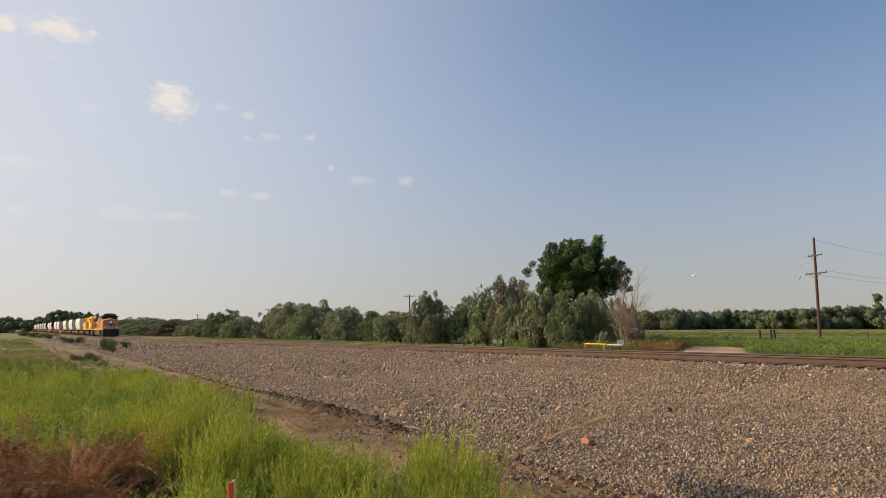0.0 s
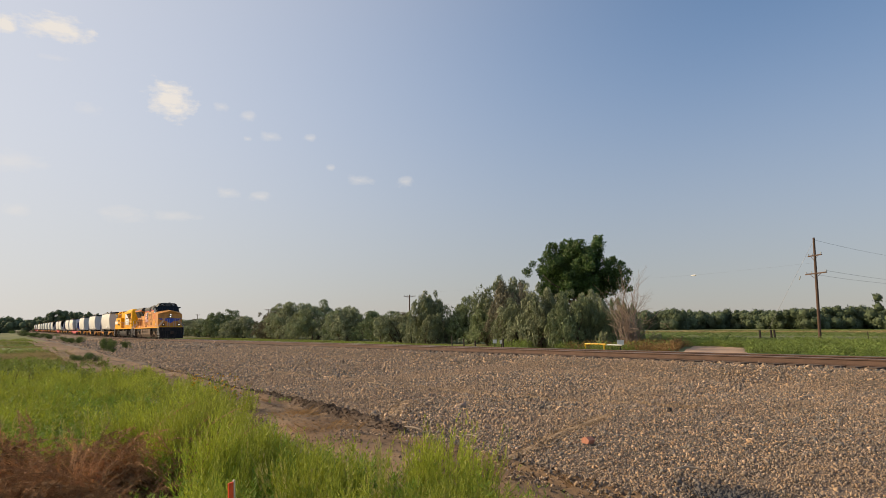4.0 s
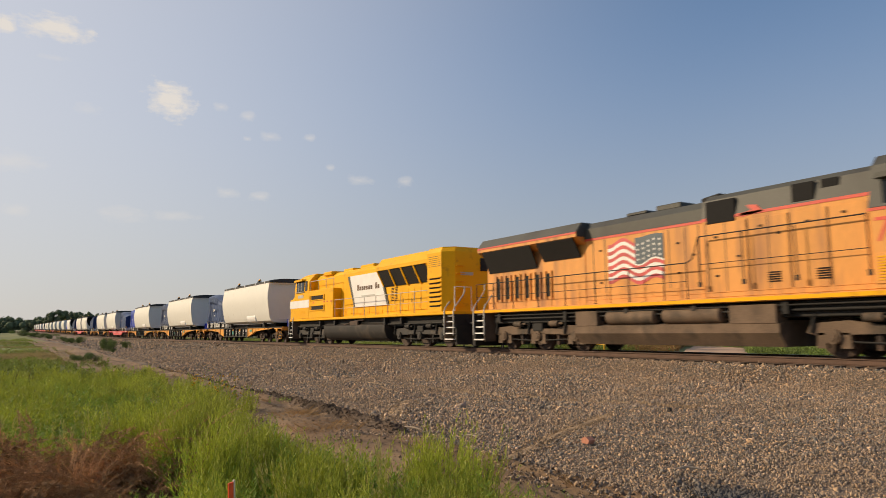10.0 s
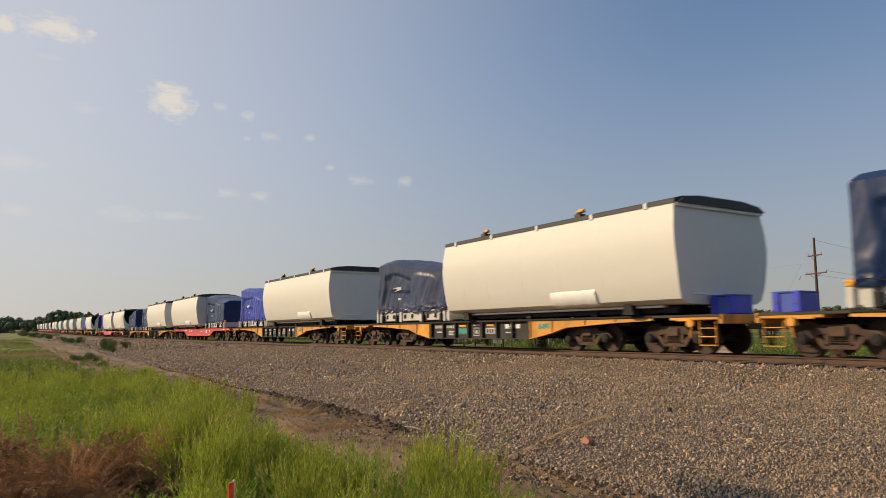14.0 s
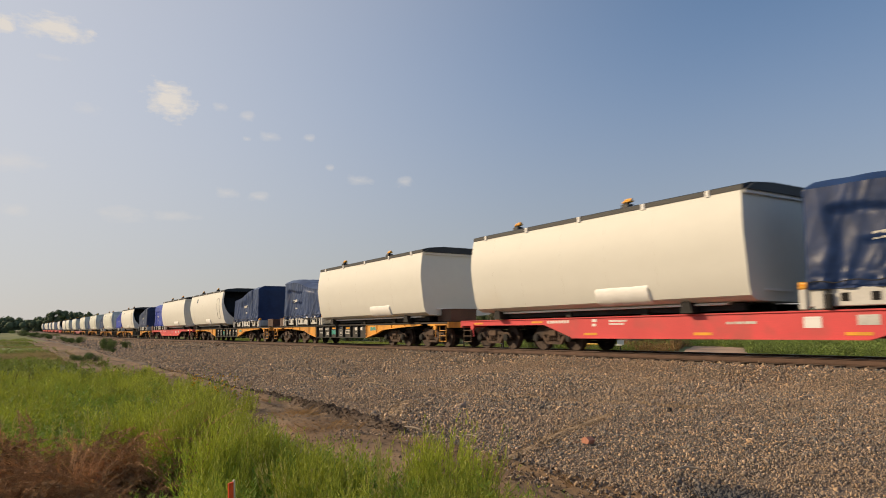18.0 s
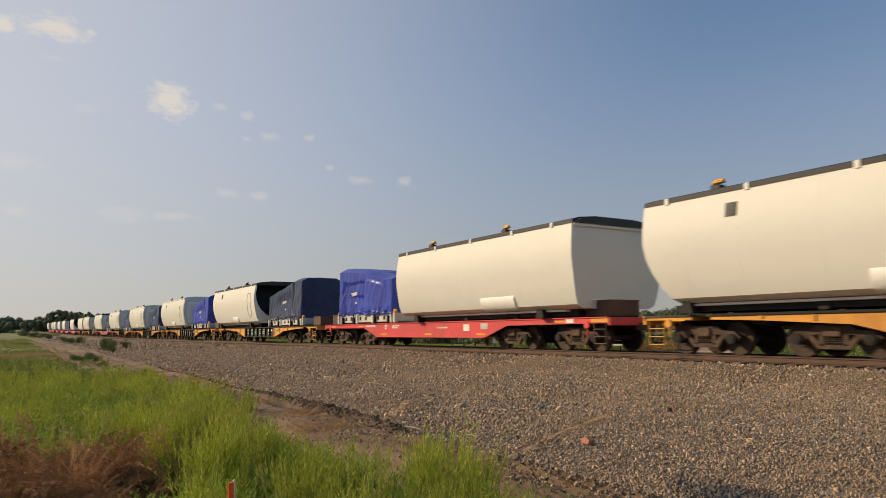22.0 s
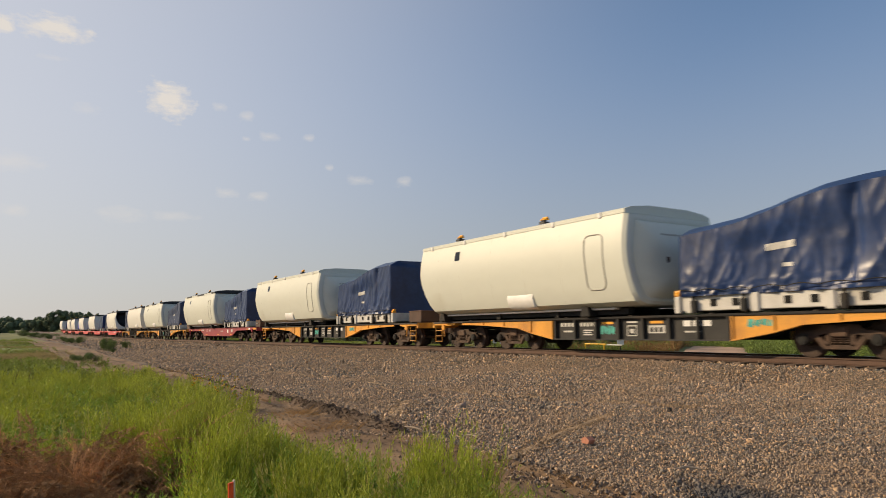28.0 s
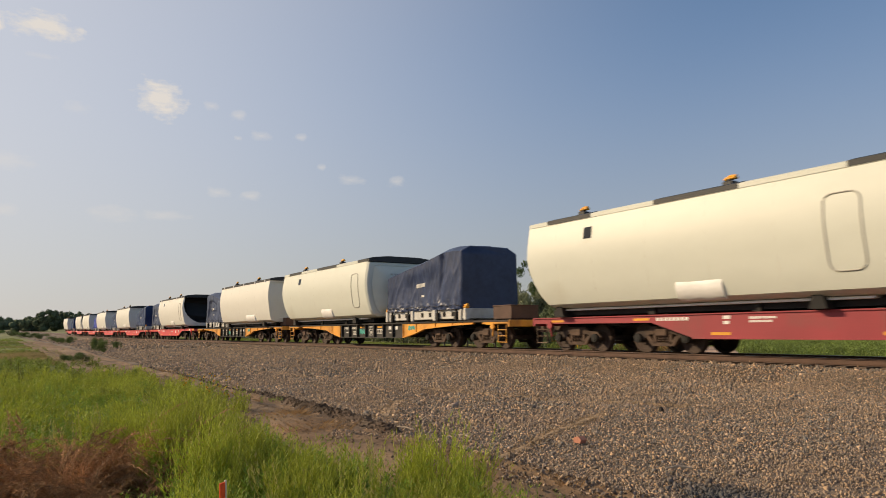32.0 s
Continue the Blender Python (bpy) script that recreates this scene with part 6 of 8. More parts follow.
def crate(colour):
    if colour == "blue":
        b = tagged(new("plastic_box"), "blue plastic box with ribbed sides on the flatcar deck", "box", "deck boxes")
        part("body", box(-0.38, 0.38, -0.4, 0.4, 0.0, 0.52, 0.02), M_BLUE, b, "dark blue middle")
        part("lid", box(-0.41, 0.41, -0.43, 0.43, 0.52, 0.57, 0.015), M_BLUE, b)
        for x in (-0.39, 0.19):
            side = part("end_panel", box(x, x + 0.2, -0.44, 0.44, 0.02, 0.55, 0.015), M_BLUEBOX, b, "bright blue end panel")
            part("handle", box(x + 0.04, x + 0.16, -0.455, -0.44, 0.24, 0.30), M_NAVY, side)
        return b
    b = tagged(new("steel_crate"), "rusty brown steel crate on the end of the flatcar deck", "crate", "deck boxes")
    part("body", box(-0.6, 0.6, -0.70, 0.70, 0.05, 0.60, 0.015), M_CRATE, b)
    for x in (-0.56, 0.40):
        part("skid", box(x, x + 0.16, -0.70, 0.70, 0.0, 0.05), M_BLACK, b)
    if colour == "hooked":
        part("hook", tube([(-0.12, -0.715, 0.42), (-0.1, -0.75, 0.32), (0.0, -0.76, 0.28), (0.1, -0.75, 0.32), (0.12, -0.715, 0.42)], 0.018, 6), M_DIMTEXT, b, "pale lashing hook")
    part("rim", box(-0.62, 0.62, -0.72, 0.72, 0.56, 0.605, 0.01), M_CRATE, b)
    return b


BOX_PROTO = {"blue": crate("blue"), "brown": crate("brown"), "hooked": crate("hooked")}
for k, (paint, kind, front, middle, tall_fwd, cloth, front_box, rear_box) in enumerate(CARS):
    centre = -57.3 - 25.15 * min(k, 5) - 25.55 * max(0, k - 5)
    place(CAR_PROTO, paint, centre)
    place(NAC_PROTO, kind, front, 1.19)
    place(TARP_PROTO, cloth, middle, 1.19, not tall_fwd)
    for deck_box, end in ((front_box, 1), (rear_box, -1)):
        if deck_box:
            place(BOX_PROTO, deck_box, centre + end * (11.6 if deck_box == "blue" else 11.1 if end > 0 else 11.25 if k < 8 else 11.55), 1.15, False, -0.32)
# ---- loose stones on the bank ----


def stone_material(name, cols):
    m = bpy.data.materials.new(name)
    m.use_nodes = True
    n, l = m.node_tree.nodes, m.node_tree.links
    b = n["Principled BSDF"]
    b.inputs["Roughness"].default_value = 0.9
    ge, ra = n.new("ShaderNodeNewGeometry"), n.new("ShaderNodeValToRGB")
    ra.color_ramp.interpolation = "CONSTANT"
    l.new(ge.outputs["Random Per Island"], ra.inputs[0])
    while len(ra.color_ramp.elements) < len(cols):
        ra.color_ramp.elements.new(0.5)
    for i, c in enumerate(cols):
        ra.color_ramp.elements[i].position = i / len(cols)
        ra.color_ramp.elements[i].color = (*c, 1)
    tc, no, mx = n.new("ShaderNodeTexCoord"), n.new("ShaderNodeTexNoise"), n.new("ShaderNodeMix")
    no.inputs["Scale"].default_value, no.inputs["Detail"].default_value = 0.45, 5.0
    l.new(tc.outputs["Object"], no.inputs["Vector"])
    mr = n.new("ShaderNodeMapRange")
    mr.inputs[1].default_value, mr.inputs[2].default_value, mr.inputs[3].default_value, mr.inputs[4].default_value = 0.42, 0.68, 0.0, 0.75
    l.new(no.outputs["Fac"], mr.inputs[0])
    mx.data_type = "RGBA"
    mx.inputs["B"].default_value = (0.33, 0.235, 0.155, 1)
    l.new(mr.outputs[0], mx.inputs["Factor"])
    l.new(ra.outputs[0], mx.inputs["A"])
    l.new(mx.outputs["Result"], b.inputs["Base Color"])
    return m


M_STONES = stone_material("mixed_ballast_stone", [(0.356, 0.235, 0.139), (0.137, 0.120, 0.102), (0.440, 0.292, 0.172), (0.183, 0.161, 0.135), (0.534, 0.355, 0.211), (0.233, 0.198, 0.160), (0.183, 0.147, 0.115), (0.319, 0.249, 0.201), (0.475, 0.345, 0.225), (0.210, 0.182, 0.151), (0.112, 0.092, 0.074), (0.291, 0.249, 0.199), (0.642, 0.459, 0.307), (0.209, 0.196, 0.175)])
M_DARKSTONES = stone_material("dark_slate_stone", [(0.055, 0.06, 0.068), (0.08, 0.085, 0.09), (0.04, 0.045, 0.05), (0.11, 0.11, 0.11)])
OCTA_V = np.array([(1, 0, 0), (-0.5, 0.87, 0), (-0.5, -0.87, 0), (0, 0, 1), (0, 0, -1)], dtype=np.float32)
OCTA_T = np.array([(0, 1, 3), (1, 2, 3), (2, 0, 3), (1, 0, 4), (2, 1, 4), (0, 2, 4)], dtype=np.int32)


def turns(n, rng):
    """n random turning matrices."""
    q = rng.normal(size=(n, 4))
    q /= np.linalg.norm(q, axis=1)[:, None]
    w, x, y, z = q.T
    return np.stack([np.stack([1 - 2 * (y * y + z * z), 2 * (x * y - z * w), 2 * (x * z + y * w)], 1), np.stack([2 * (x * y + z * w), 1 - 2 * (x * x + z * z), 2 * (y * z - x * w)], 1),
                     np.stack([2 * (x * z - y * w), 2 * (y * z + x * w), 1 - 2 * (x * x + y * y)], 1)], 1)


def stones(name, xy, size, zf, material, label, seed):
    rng = np.random.default_rng(seed)
    n = len(xy)
    base = OCTA_V[None] * (1 + 0.45 * rng.uniform(-1, 1, (n, 5, 3))) * np.array([1.0, 0.72, 0.55]) + 0.25 * rng.uniform(-1, 1, (n, 5, 3))
    s = size * np.exp(rng.normal(0, 0.36, n)) * 0.62
    v = np.einsum("nij,nkj->nki", turns(n, rng), base) * s[:, None, None]
    z = np.array([zf(x, y) for x, y in xy])
    v += np.stack([xy[:, 0], xy[:, 1], z + s * 0.25], 1)[:, None, :]
    t = OCTA_T[None] + 5 * np.arange(n, dtype=np.int32)[:, None, None]
    ob = new(name, big_mesh(name, v.reshape(-1, 3), t.reshape(-1, 3), material))
    return tagged(ob, label, "gravel", kind="stuff")


def spread(n, x0, x1, y0, y1, seed):
    rng = np.random.default_rng(seed)
    return np.stack([rng.uniform(x0, x1, n), rng.uniform(y0, y1, n)], 1)


def stone_z(x, y):
    """The stones lie on the bank, and on the lane's edge where it overlaps the toe."""
    return bank_top(x, y) if y > 6.2 else max(bank_top(x, y), lane_z(x, y) - 0.005)


near = spread(175000, -9.5, 0.8, 4.7, 16.9, 11)
near = near[[y > toe_y(x) and x < 0.05 * y for x, y in near]]
stones("ballast_stones", near, 0.0265, stone_z, M_STONES, "loose grey, tan and pink crushed stones on the bank", 12)
mid = spread(95000, -21, -9, 5.0, 16.9, 10)
mid = mid[[y > toe_y(x) for x, y in mid]]
stones("ballast_stones", mid, 0.038, stone_z, M_STONES, "loose grey, tan and brown crushed stones on the bank", 25)
mid = spread(62000, -58, -20, 5.2, 16.6, 13)
mid = mid[[y > toe_y(x) for x, y in mid]]
stones("ballast_stones", mid, 0.058, stone_z, M_STONES, "loose grey-brown crushed stones on the bank", 14)
stones("ballast_stones", spread(9000, -150, -58, 6.0, 16.6, 15), 0.13, bank_top, M_STONES, "crushed stones on the distant bank", 16)
crib = spread(16000, -45, 6, 16.4, 20.2, 17)
stones("ballast_stones", crib, 0.065, bank_top, M_STONES, "crushed stones between the ties", 18)
dark = np.random.default_rng(19).normal(size=(2600, 2)) * np.array([0.38, 0.16]) + np.array([-4.0, 5.95])
stones("slate_stones", dark, 0.03, lambda x, y: stone_z(x, y) + 0.025, M_DARKSTONES, "patch of dark blue-grey stones at the bank's foot", 20)
edge = spread(9000, -60, -3, 4.4, 6.2, 21)
edge = edge[[abs(y - toe_y(x)) < 0.35 for x, y in edge]]
stones("toe_stones", edge, 0.04, lambda x, y: lane_z(x, y) - 0.01, M_STONES, "scattered small stones along the dirt lane", 22)
clods = spread(16000, -20, -2.5, 3.2, 5.3, 23)
M_CLOD = mat("dry_dirt_clod", (0.13, 0.09, 0.055), 0.95, var=0.25, island=0.3, bump=0)
stones("dirt_clods", clods, 0.022, lambda x, y: lane_z(x, y) - 0.01, M_CLOD, "crumbled brown clods in the rutted lane", 24)
crumbs = spread(9000, -34, -8.8, -0.22, 0.22, 30)
crumbs[:, 1] += [toe_y(x) - 0.05 for x in crumbs[:, 0]]
stones("soil_crumbs", crumbs, 0.03, ridge_z, DARK_SOIL, "dark crumbs of soil on the ridge", 31)
M_BRICK = mat("broken_brick", (0.45, 0.20, 0.13), 0.9, var=0.2, bump=0.5)
thing("brick_piece", shift(join(prism([(-0.07, 0.0), (0.06, 0.0), (0.08, 0.05), (0.02, 0.09), (-0.06, 0.07)], "y", -0.05, 0.06)), -7.23, 6.84, bank_z(-7.23, 6.84) + 0.02), M_BRICK, "broken orange brick piece lying on the ballast", "brick")
thing("rubber_scrap", shift(join(prism([(-0.03, 0.0), (0.03, 0.0), (0.02, 0.08), (-0.015, 0.10), (-0.03, 0.06)], "y", -0.03, 0.03)), -8.23, 9.7, bank_z(-8.23, 9.7) + 0.01), M_BLACK, "black rubber scrap standing on the ballast", "scrap")
M_STICK = mat("bleached_stick", (0.42, 0.34, 0.25), 0.9, var=0.2)
for x, y, r, n in ((-10.0, 5.6, 20, 0.5), (-9.4, 5.75, -35, 0.35), (-8.7, 5.9, 10, 0.3), (-5.3, 6.5, 60, 0.3)):
    ob = thing("stick", tube([(-n / 2, 0, 0), (0, 0.03, 0.02), (n / 2, 0, 0)], 0.012, 6, radii=[0.008, 0.014, 0.01]), M_STICK, "bleached dry stick lying on the stones", "stick", "sticks on the ground")
    ob.matrix_basis = pose(x, y, bank_z(x, y) + 0.045, 0, 0, r)
# a tan wheel mark in the bank's gravel, with fine grit on it
M_GRIT = mat("tan_grit", (0.30, 0.21, 0.125), 0.95, var=0.3, scale=1.5, bump=0.6, bscale=25.0, island=0.25)


def wheel_mark(points, half, n, seed):
    """A shallow track pressed into the gravel along a line of points (x, y), strewn with grit."""
    ps = [Vector(q) for q in points]
    line = []
    for a, b in zip(ps, ps[1:]):
        line += [a + (b - a) * (k / n) for k in range(n)]
    line.append(ps[-1])
    v, f, m = [], [], 7
    for i, q in enumerate(line):
        d = (line[min(i + 1, len(line) - 1)] - line[max(i - 1, 0)]).normalized()
        for k in range(m):
            w = (2 * k / (m - 1) - 1) * half * (1 + 0.5 * bumps(q.x, q.y, 0.6, seed))
            x, y = q.x - d.y * w, q.y + d.x * w
            v.append((x, y, stone_z(x, y) + 0.024 - 0.05 * abs(2 * k / (m - 1) - 1) ** 2 + 0.012 * bumps(x, y, 0.2, 8.0)))
    for i in range(len(line) - 1):
        for k in range(m - 1):
            f.append((i * m + k, i * m + k + 1, (i + 1) * m + k + 1, (i + 1) * m + k))
    tagged(new("wheel_mark", mesh_of("wheel_mark", (v, f), M_GRIT, 60)), "tan wheel mark pressed into the gravel bank", "wheel mark", kind="structure")
    r = np.random.default_rng(int(seed))
    pick = r.integers(0, len(line), 60 * len(ps) * n // 6)
    grit = np.array([(line[i].x, line[i].y) for i in pick]) + r.normal(0, half * 0.75, (len(pick), 2))
    stones("grit", grit, 0.021, lambda x, y: stone_z(x, y) + 0.016, M_GRIT, "fine tan grit in the wheel mark", int(seed) + 40)


wheel_mark([(-34, 8.2), (-24, 8.45), (-16.6, 8.86), (-13.2, 9.36), (-9.66, 10.18), (-8.4, 10.6)], 0.16, 60, 26)
wheel_mark([(-10.9, 5.5), (-12.1, 6.5), (-13.4, 7.4)], 0.2, 40, 27)
wheel_mark([(-7.3, 5.5), (-8.1, 7.2), (-8.8, 8.8)], 0.13, 40, 28)
loose = spread(16000, -13, -1.5, 3.6, 5.6, 28)
loose = loose[[bumps(x, y, 0.7, 13.0) > 0.4 - 0.4 * (y - 3.6) / 2.0 for x, y in loose]]
stones("loose_stones", loose, 0.024, lambda x, y: lane_z(x, y) + 0.0, M_STONES, "loose small stones strewn over the rutted lane", 29)
# ---- grass and weeds ----
M_WEED = mat("feathery_green_weed", (0.325, 0.365, 0.043), 0.7, var=0.4, scale=1.3, bump=0, bscale=11.0, island=0.16, trans=0.3, stretch=(1, 1, 0.16))
M_WEED_DEEP = mat("fresh_green_weed", (0.215, 0.32, 0.038), 0.7, var=0.34, scale=1.4, bump=0, bscale=12.0, island=0.16, trans=0.25, stretch=(1, 1, 0.16))
M_VERGE = mat("verge_weed", (0.2, 0.265, 0.06), 0.75, var=0.4, scale=0.4, bump=0, island=0.4, trans=0.3)
M_CROP = mat("field_crop_leaf", (0.15, 0.205, 0.055), 0.75, var=0.3, scale=0.05, bump=0, island=0.3, trans=0.3)
M_MEADOW = mat("meadow_grass", (0.20, 0.25, 0.046), 0.75, var=0.4, scale=0.22, bump=0, island=0.4, trans=0.3)
M_DRYGRASS = mat("dry_straw", (0.34, 0.20, 0.075), 0.85, var=0.3, scale=0.8, bump=0, island=0.35, trans=0.2)
M_REDGRASS = mat("reddish_dry_grass", (0.28, 0.17, 0.065), 0.85, var=0.4, scale=0.5, bump=0, island=0.4, trans=0.2)
M_PALEPLUME = mat("pale_seed_plume", (0.46, 0.41, 0.13), 0.8, var=0.3, scale=1.2, bump=0, bscale=10.0, island=0.15, trans=0.3, stretch=(1, 1, 0.16))
M_PALEGRASS = mat("pale_dry_meadow", (0.34, 0.27, 0.12), 0.85, var=0.3, scale=0.3, bump=0, island=0.3, trans=0.2)
M_TUMBLE = mat("dead_brown_weed", (0.37, 0.205, 0.095), 0.85, var=0.6, scale=1.7, bump=0, island=0.25, trans=0.12)
M_PETAL = mat("sunflower_petal", (0.75, 0.42, 0.01), 0.6, var=0.1, bump=0, trans=0.2)
M_HEART = mat("sunflower_heart", (0.05, 0.025, 0.01), 0.9)
M_DOCK = mat("dark_seed_stalk", (0.05, 0.022, 0.014), 0.9, var=0.3, island=0.4)


def blades(rng, n, h, spread_r, leaf, width, lean=0.5, branchy=0.0, droop=0.0):
    """A plant as loose leaf triangles round upright stems: points and triangles."""
    v, t = [], []
    for _ in range(n):
        k = rng.random() ** 0.8
        a = rng.uniform(0, 2 * math.pi)
        r = spread_r * (0.25 + 0.75 * rng.random()) * (0.35 + 0.65 * math.sin(math.pi * min(1, 0.18 + k * 0.82)))
        base = np.array([r * math.cos(a), r * math.sin(a), h * k * (0.92 if leaf < h else 0.05)])
        b = a + rng.normal(0, 0.7)
        up = np.array([math.cos(b) * lean, math.sin(b) * lean, 1.0 - droop * rng.random()])
        up /= np.linalg.norm(up)
        side = np.cross(up, [math.cos(b + 1.3), math.sin(b + 1.3), 0.2])
        side /= np.linalg.norm(side) + 1e-6
        ln = leaf * rng.uniform(0.6, 1.3)
        i = len(v)
        v += [base - side * width, base + side * width, base + up * ln]
        t.append((i, i + 1, i + 2))
    return np.array(v, dtype=np.float32), np.array(t, dtype=np.int32)


def strew(name, protos, xyz, scales, heights, material, label, category, seed, tilt=0.12):
    """Many plants joined into one mesh of kind stuff."""
    rng = np.random.default_rng(seed)
    vs, ts, o = [], [], 0
    for (x, y, z), s, h in zip(xyz, scales, heights):
        pv, pt = protos[rng.integers(len(protos))]
        a, tx, ty = rng.uniform(0, 2 * math.pi), rng.normal(0, tilt), rng.normal(0, tilt)
        c, d = math.cos(a), math.sin(a)
        w = np.empty_like(pv)
        w[:, 2] = pv[:, 2] * h
        w[:, 0] = (pv[:, 0] * c - pv[:, 1] * d) * s + w[:, 2] * tx + x
        w[:, 1] = (pv[:, 0] * d + pv[:, 1] * c) * s + w[:, 2] * ty + y
        w[:, 2] += z
        vs.append(w)
        ts.append(pt + o)
        o += len(pv)
    return tagged(new(name, big_mesh(name, np.concatenate(vs), np.concatenate(ts), material)), label, category, kind="stuff")


prng = np.random.default_rng(31)


def spikes(count, per, leaf, width, fan):
    """A feathery plant: narrow upright spikes from one foot, each thickly set with fine rising leaves."""
    v, t = [], []
    for _ in range(count):
        a, hh = prng.uniform(0, 2 * math.pi), prng.uniform(0.6, 1.05)
        f = fan * prng.random() ** 0.7
        for _ in range(per):
            k = 0.08 + 0.92 * prng.random() ** 0.8
            b = prng.uniform(0, 2 * math.pi)
            r = 0.024 * (1.15 - k) * prng.random()
            base = np.array([math.cos(a) * f * k ** 0.7 + r * math.cos(b), math.sin(a) * f * k ** 0.7 + r * math.sin(b), hh * k])
            up = np.array([math.cos(b) * 0.3 + math.cos(a) * f, math.sin(b) * 0.3 + math.sin(a) * f, 1.0]) + prng.normal(0, 0.1, 3)
            up /= np.linalg.norm(up)
            side = np.cross(up, prng.normal(size=3))
            side /= np.linalg.norm(side) + 1e-6
            i = len(v)
            v += [base - side * width, base + side * width, base + up * leaf * prng.uniform(0.6, 1.3)]
            t.append((i, i + 1, i + 2))
    return np.array(v, dtype=np.float32), np.array(t, dtype=np.int32)


def spire(n, leaf, width):
    """A feathery spire: fine upright leaves close to a tapering stem."""
    v, t = [], []
    for _ in range(n):
        k = prng.random() ** 0.85
        a = prng.uniform(0, 2 * math.pi)
        r = (0.08 * (1 - k) ** 0.8 + 0.012) * prng.uniform(0.3, 1.0)
        base = np.array([r * math.cos(a), r * math.sin(a), 0.06 + 0.9 * k])
        up = np.array([math.cos(a) * 0.38, math.sin(a) * 0.38, 1.0]) + prng.normal(0, 0.16, 3)
        up /= np.linalg.norm(up)
        side = np.cross(up, prng.normal(size=3))
        side /= np.linalg.norm(side) + 1e-6
        i = len(v)
        v += [base - side * width, base + side * width, base + up * leaf * prng.uniform(0.6, 1.3)]
        t.append((i, i + 1, i + 2))
    i = len(v)
    v += [np.array([-0.004, 0, 0]), np.array([0.004, 0, 0]), np.array([0, 0, 0.98])]
    t.append((i, i + 1, i + 2))
    return np.array(v, dtype=np.float32), np.array(t, dtype=np.int32)


PLUME = [spikes(7, 36, 0.06, 0.0038, 0.14) for _ in range(10)]
PLUME_MID = [spikes(5, 17, 0.09, 0.0062, 0.15) for _ in range(8)]
PLUME_FAR = [spire(30, 0.19, 0.014) for _ in range(6)]
PLUME_VERGE = [spikes(4, 9, 0.14, 0.009, 0.15) for _ in range(8)]
TUFT = [blades(prng, 26, 0.35, 0.12, 0.75, 0.006, 0.3) for _ in range(6)]
TUFT_FAR = [blades(prng, 12, 0.4, 0.3, 0.7, 0.03, 0.35) for _ in range(5)]


def lush(x, y):
    """Where the tall weeds of the foreground stand: a belt before the lane, clear of the dead brown heap."""
    d, az = math.hypot(x, y), math.degrees(math.atan2(y, -x))
    if d < 9.6 + 1.4 * bumps(x, y, 0.9, 17.0) and az < 11.5 + 5.0 * bumps(x, y, 0.7, 5.0):
        return False
    return y < 4.05 + 0.25 * bumps(x, 0, 1.1, 7.0) - 1.25 * smooth01(-13.2, -10.8, x) + 0.55 * smooth01(-7.2, -5.5, x) + 0.22 * bumps(x, y, 0.5, 2.0)


def clump(x, y, size=0.55):
    """Plants gather in clumps with gaps between."""
    return bumps(x, y, size, 12.0) > -0.04


def plants_at(pts, test=None):
    return [(x, y, base_z(x, y) - 0.02) for x, y in pts if test is None or test(x, y)]


def tall(x, y):
    """Clumps differ in height."""
    return 0.92 + 0.26 * bumps(x, y, 1.2, 21.0) + 0.2 * bumps(x, y, 0.3, 4.0)


def view_low(x, y):
    """Lowers weeds towards the lane, so their tops fit the camera's view."""
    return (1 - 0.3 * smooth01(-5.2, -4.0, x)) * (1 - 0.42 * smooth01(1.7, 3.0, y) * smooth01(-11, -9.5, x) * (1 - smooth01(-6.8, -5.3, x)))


rng = np.random.default_rng(41)
p = plants_at(spread(6200, -10.5, -2.6, -1.5, 4.2, 42), lambda x, y: lush(x, y) and clump(x, y) and x * x + y * y > 17 and y > -0.16 * x - 0.4 + 0.7 * bumps(x, y, 0.6, 9.0))
strew("feathery_weeds", PLUME, p, rng.uniform(0.8, 1.3, len(p)), np.array([rng.uniform(0.58, 0.92) * tall(x, y) * view_low(x, y) for x, y, z in p]), M_WEED, "tall feathery yellow-green weeds in the foreground", "weeds", 43)
p = plants_at(spread(1500, -8.5, -3.4, -1.2, 3.3, 44), lambda x, y: lush(x, y) and not clump(x, y, 0.5) and x * x + y * y > 16)
strew("leafy_weeds", PLUME, p, rng.uniform(1.2, 1.9, len(p)), rng.uniform(0.35, 0.6, len(p)), M_WEED_DEEP, "fresh green leafy weeds in the foreground", "weeds", 45)
p = plants_at([(-d * math.cos(radians(a)), d * math.sin(radians(a))) for d, a in zip(rng.uniform(4.6, 6.0, 110), rng.uniform(7.5, 14, 110))])
strew("leafy_weeds", PLUME, p, rng.uniform(1.2, 1.9, len(p)), rng.uniform(0.3, 0.5, len(p)), M_WEED_DEEP, "fresh green leafy weeds before the dead brown heap", "weeds", 79)
p = plants_at(spread(1100, -10.5, -3.2, -1.5, 4.2, 68), lambda x, y: lush(x, y) and bumps(x, y, 0.7, 33.0) > 0.1 and x * x + y * y > 17)
strew("pale_plumes", PLUME, p, rng.uniform(0.6, 1.0, len(p)), np.array([rng.uniform(0.6, 0.9) * tall(x, y) * view_low(x, y) for x, y, z in p]), M_PALEPLUME, "pale yellow seed plumes among the weeds", "weeds", 69)
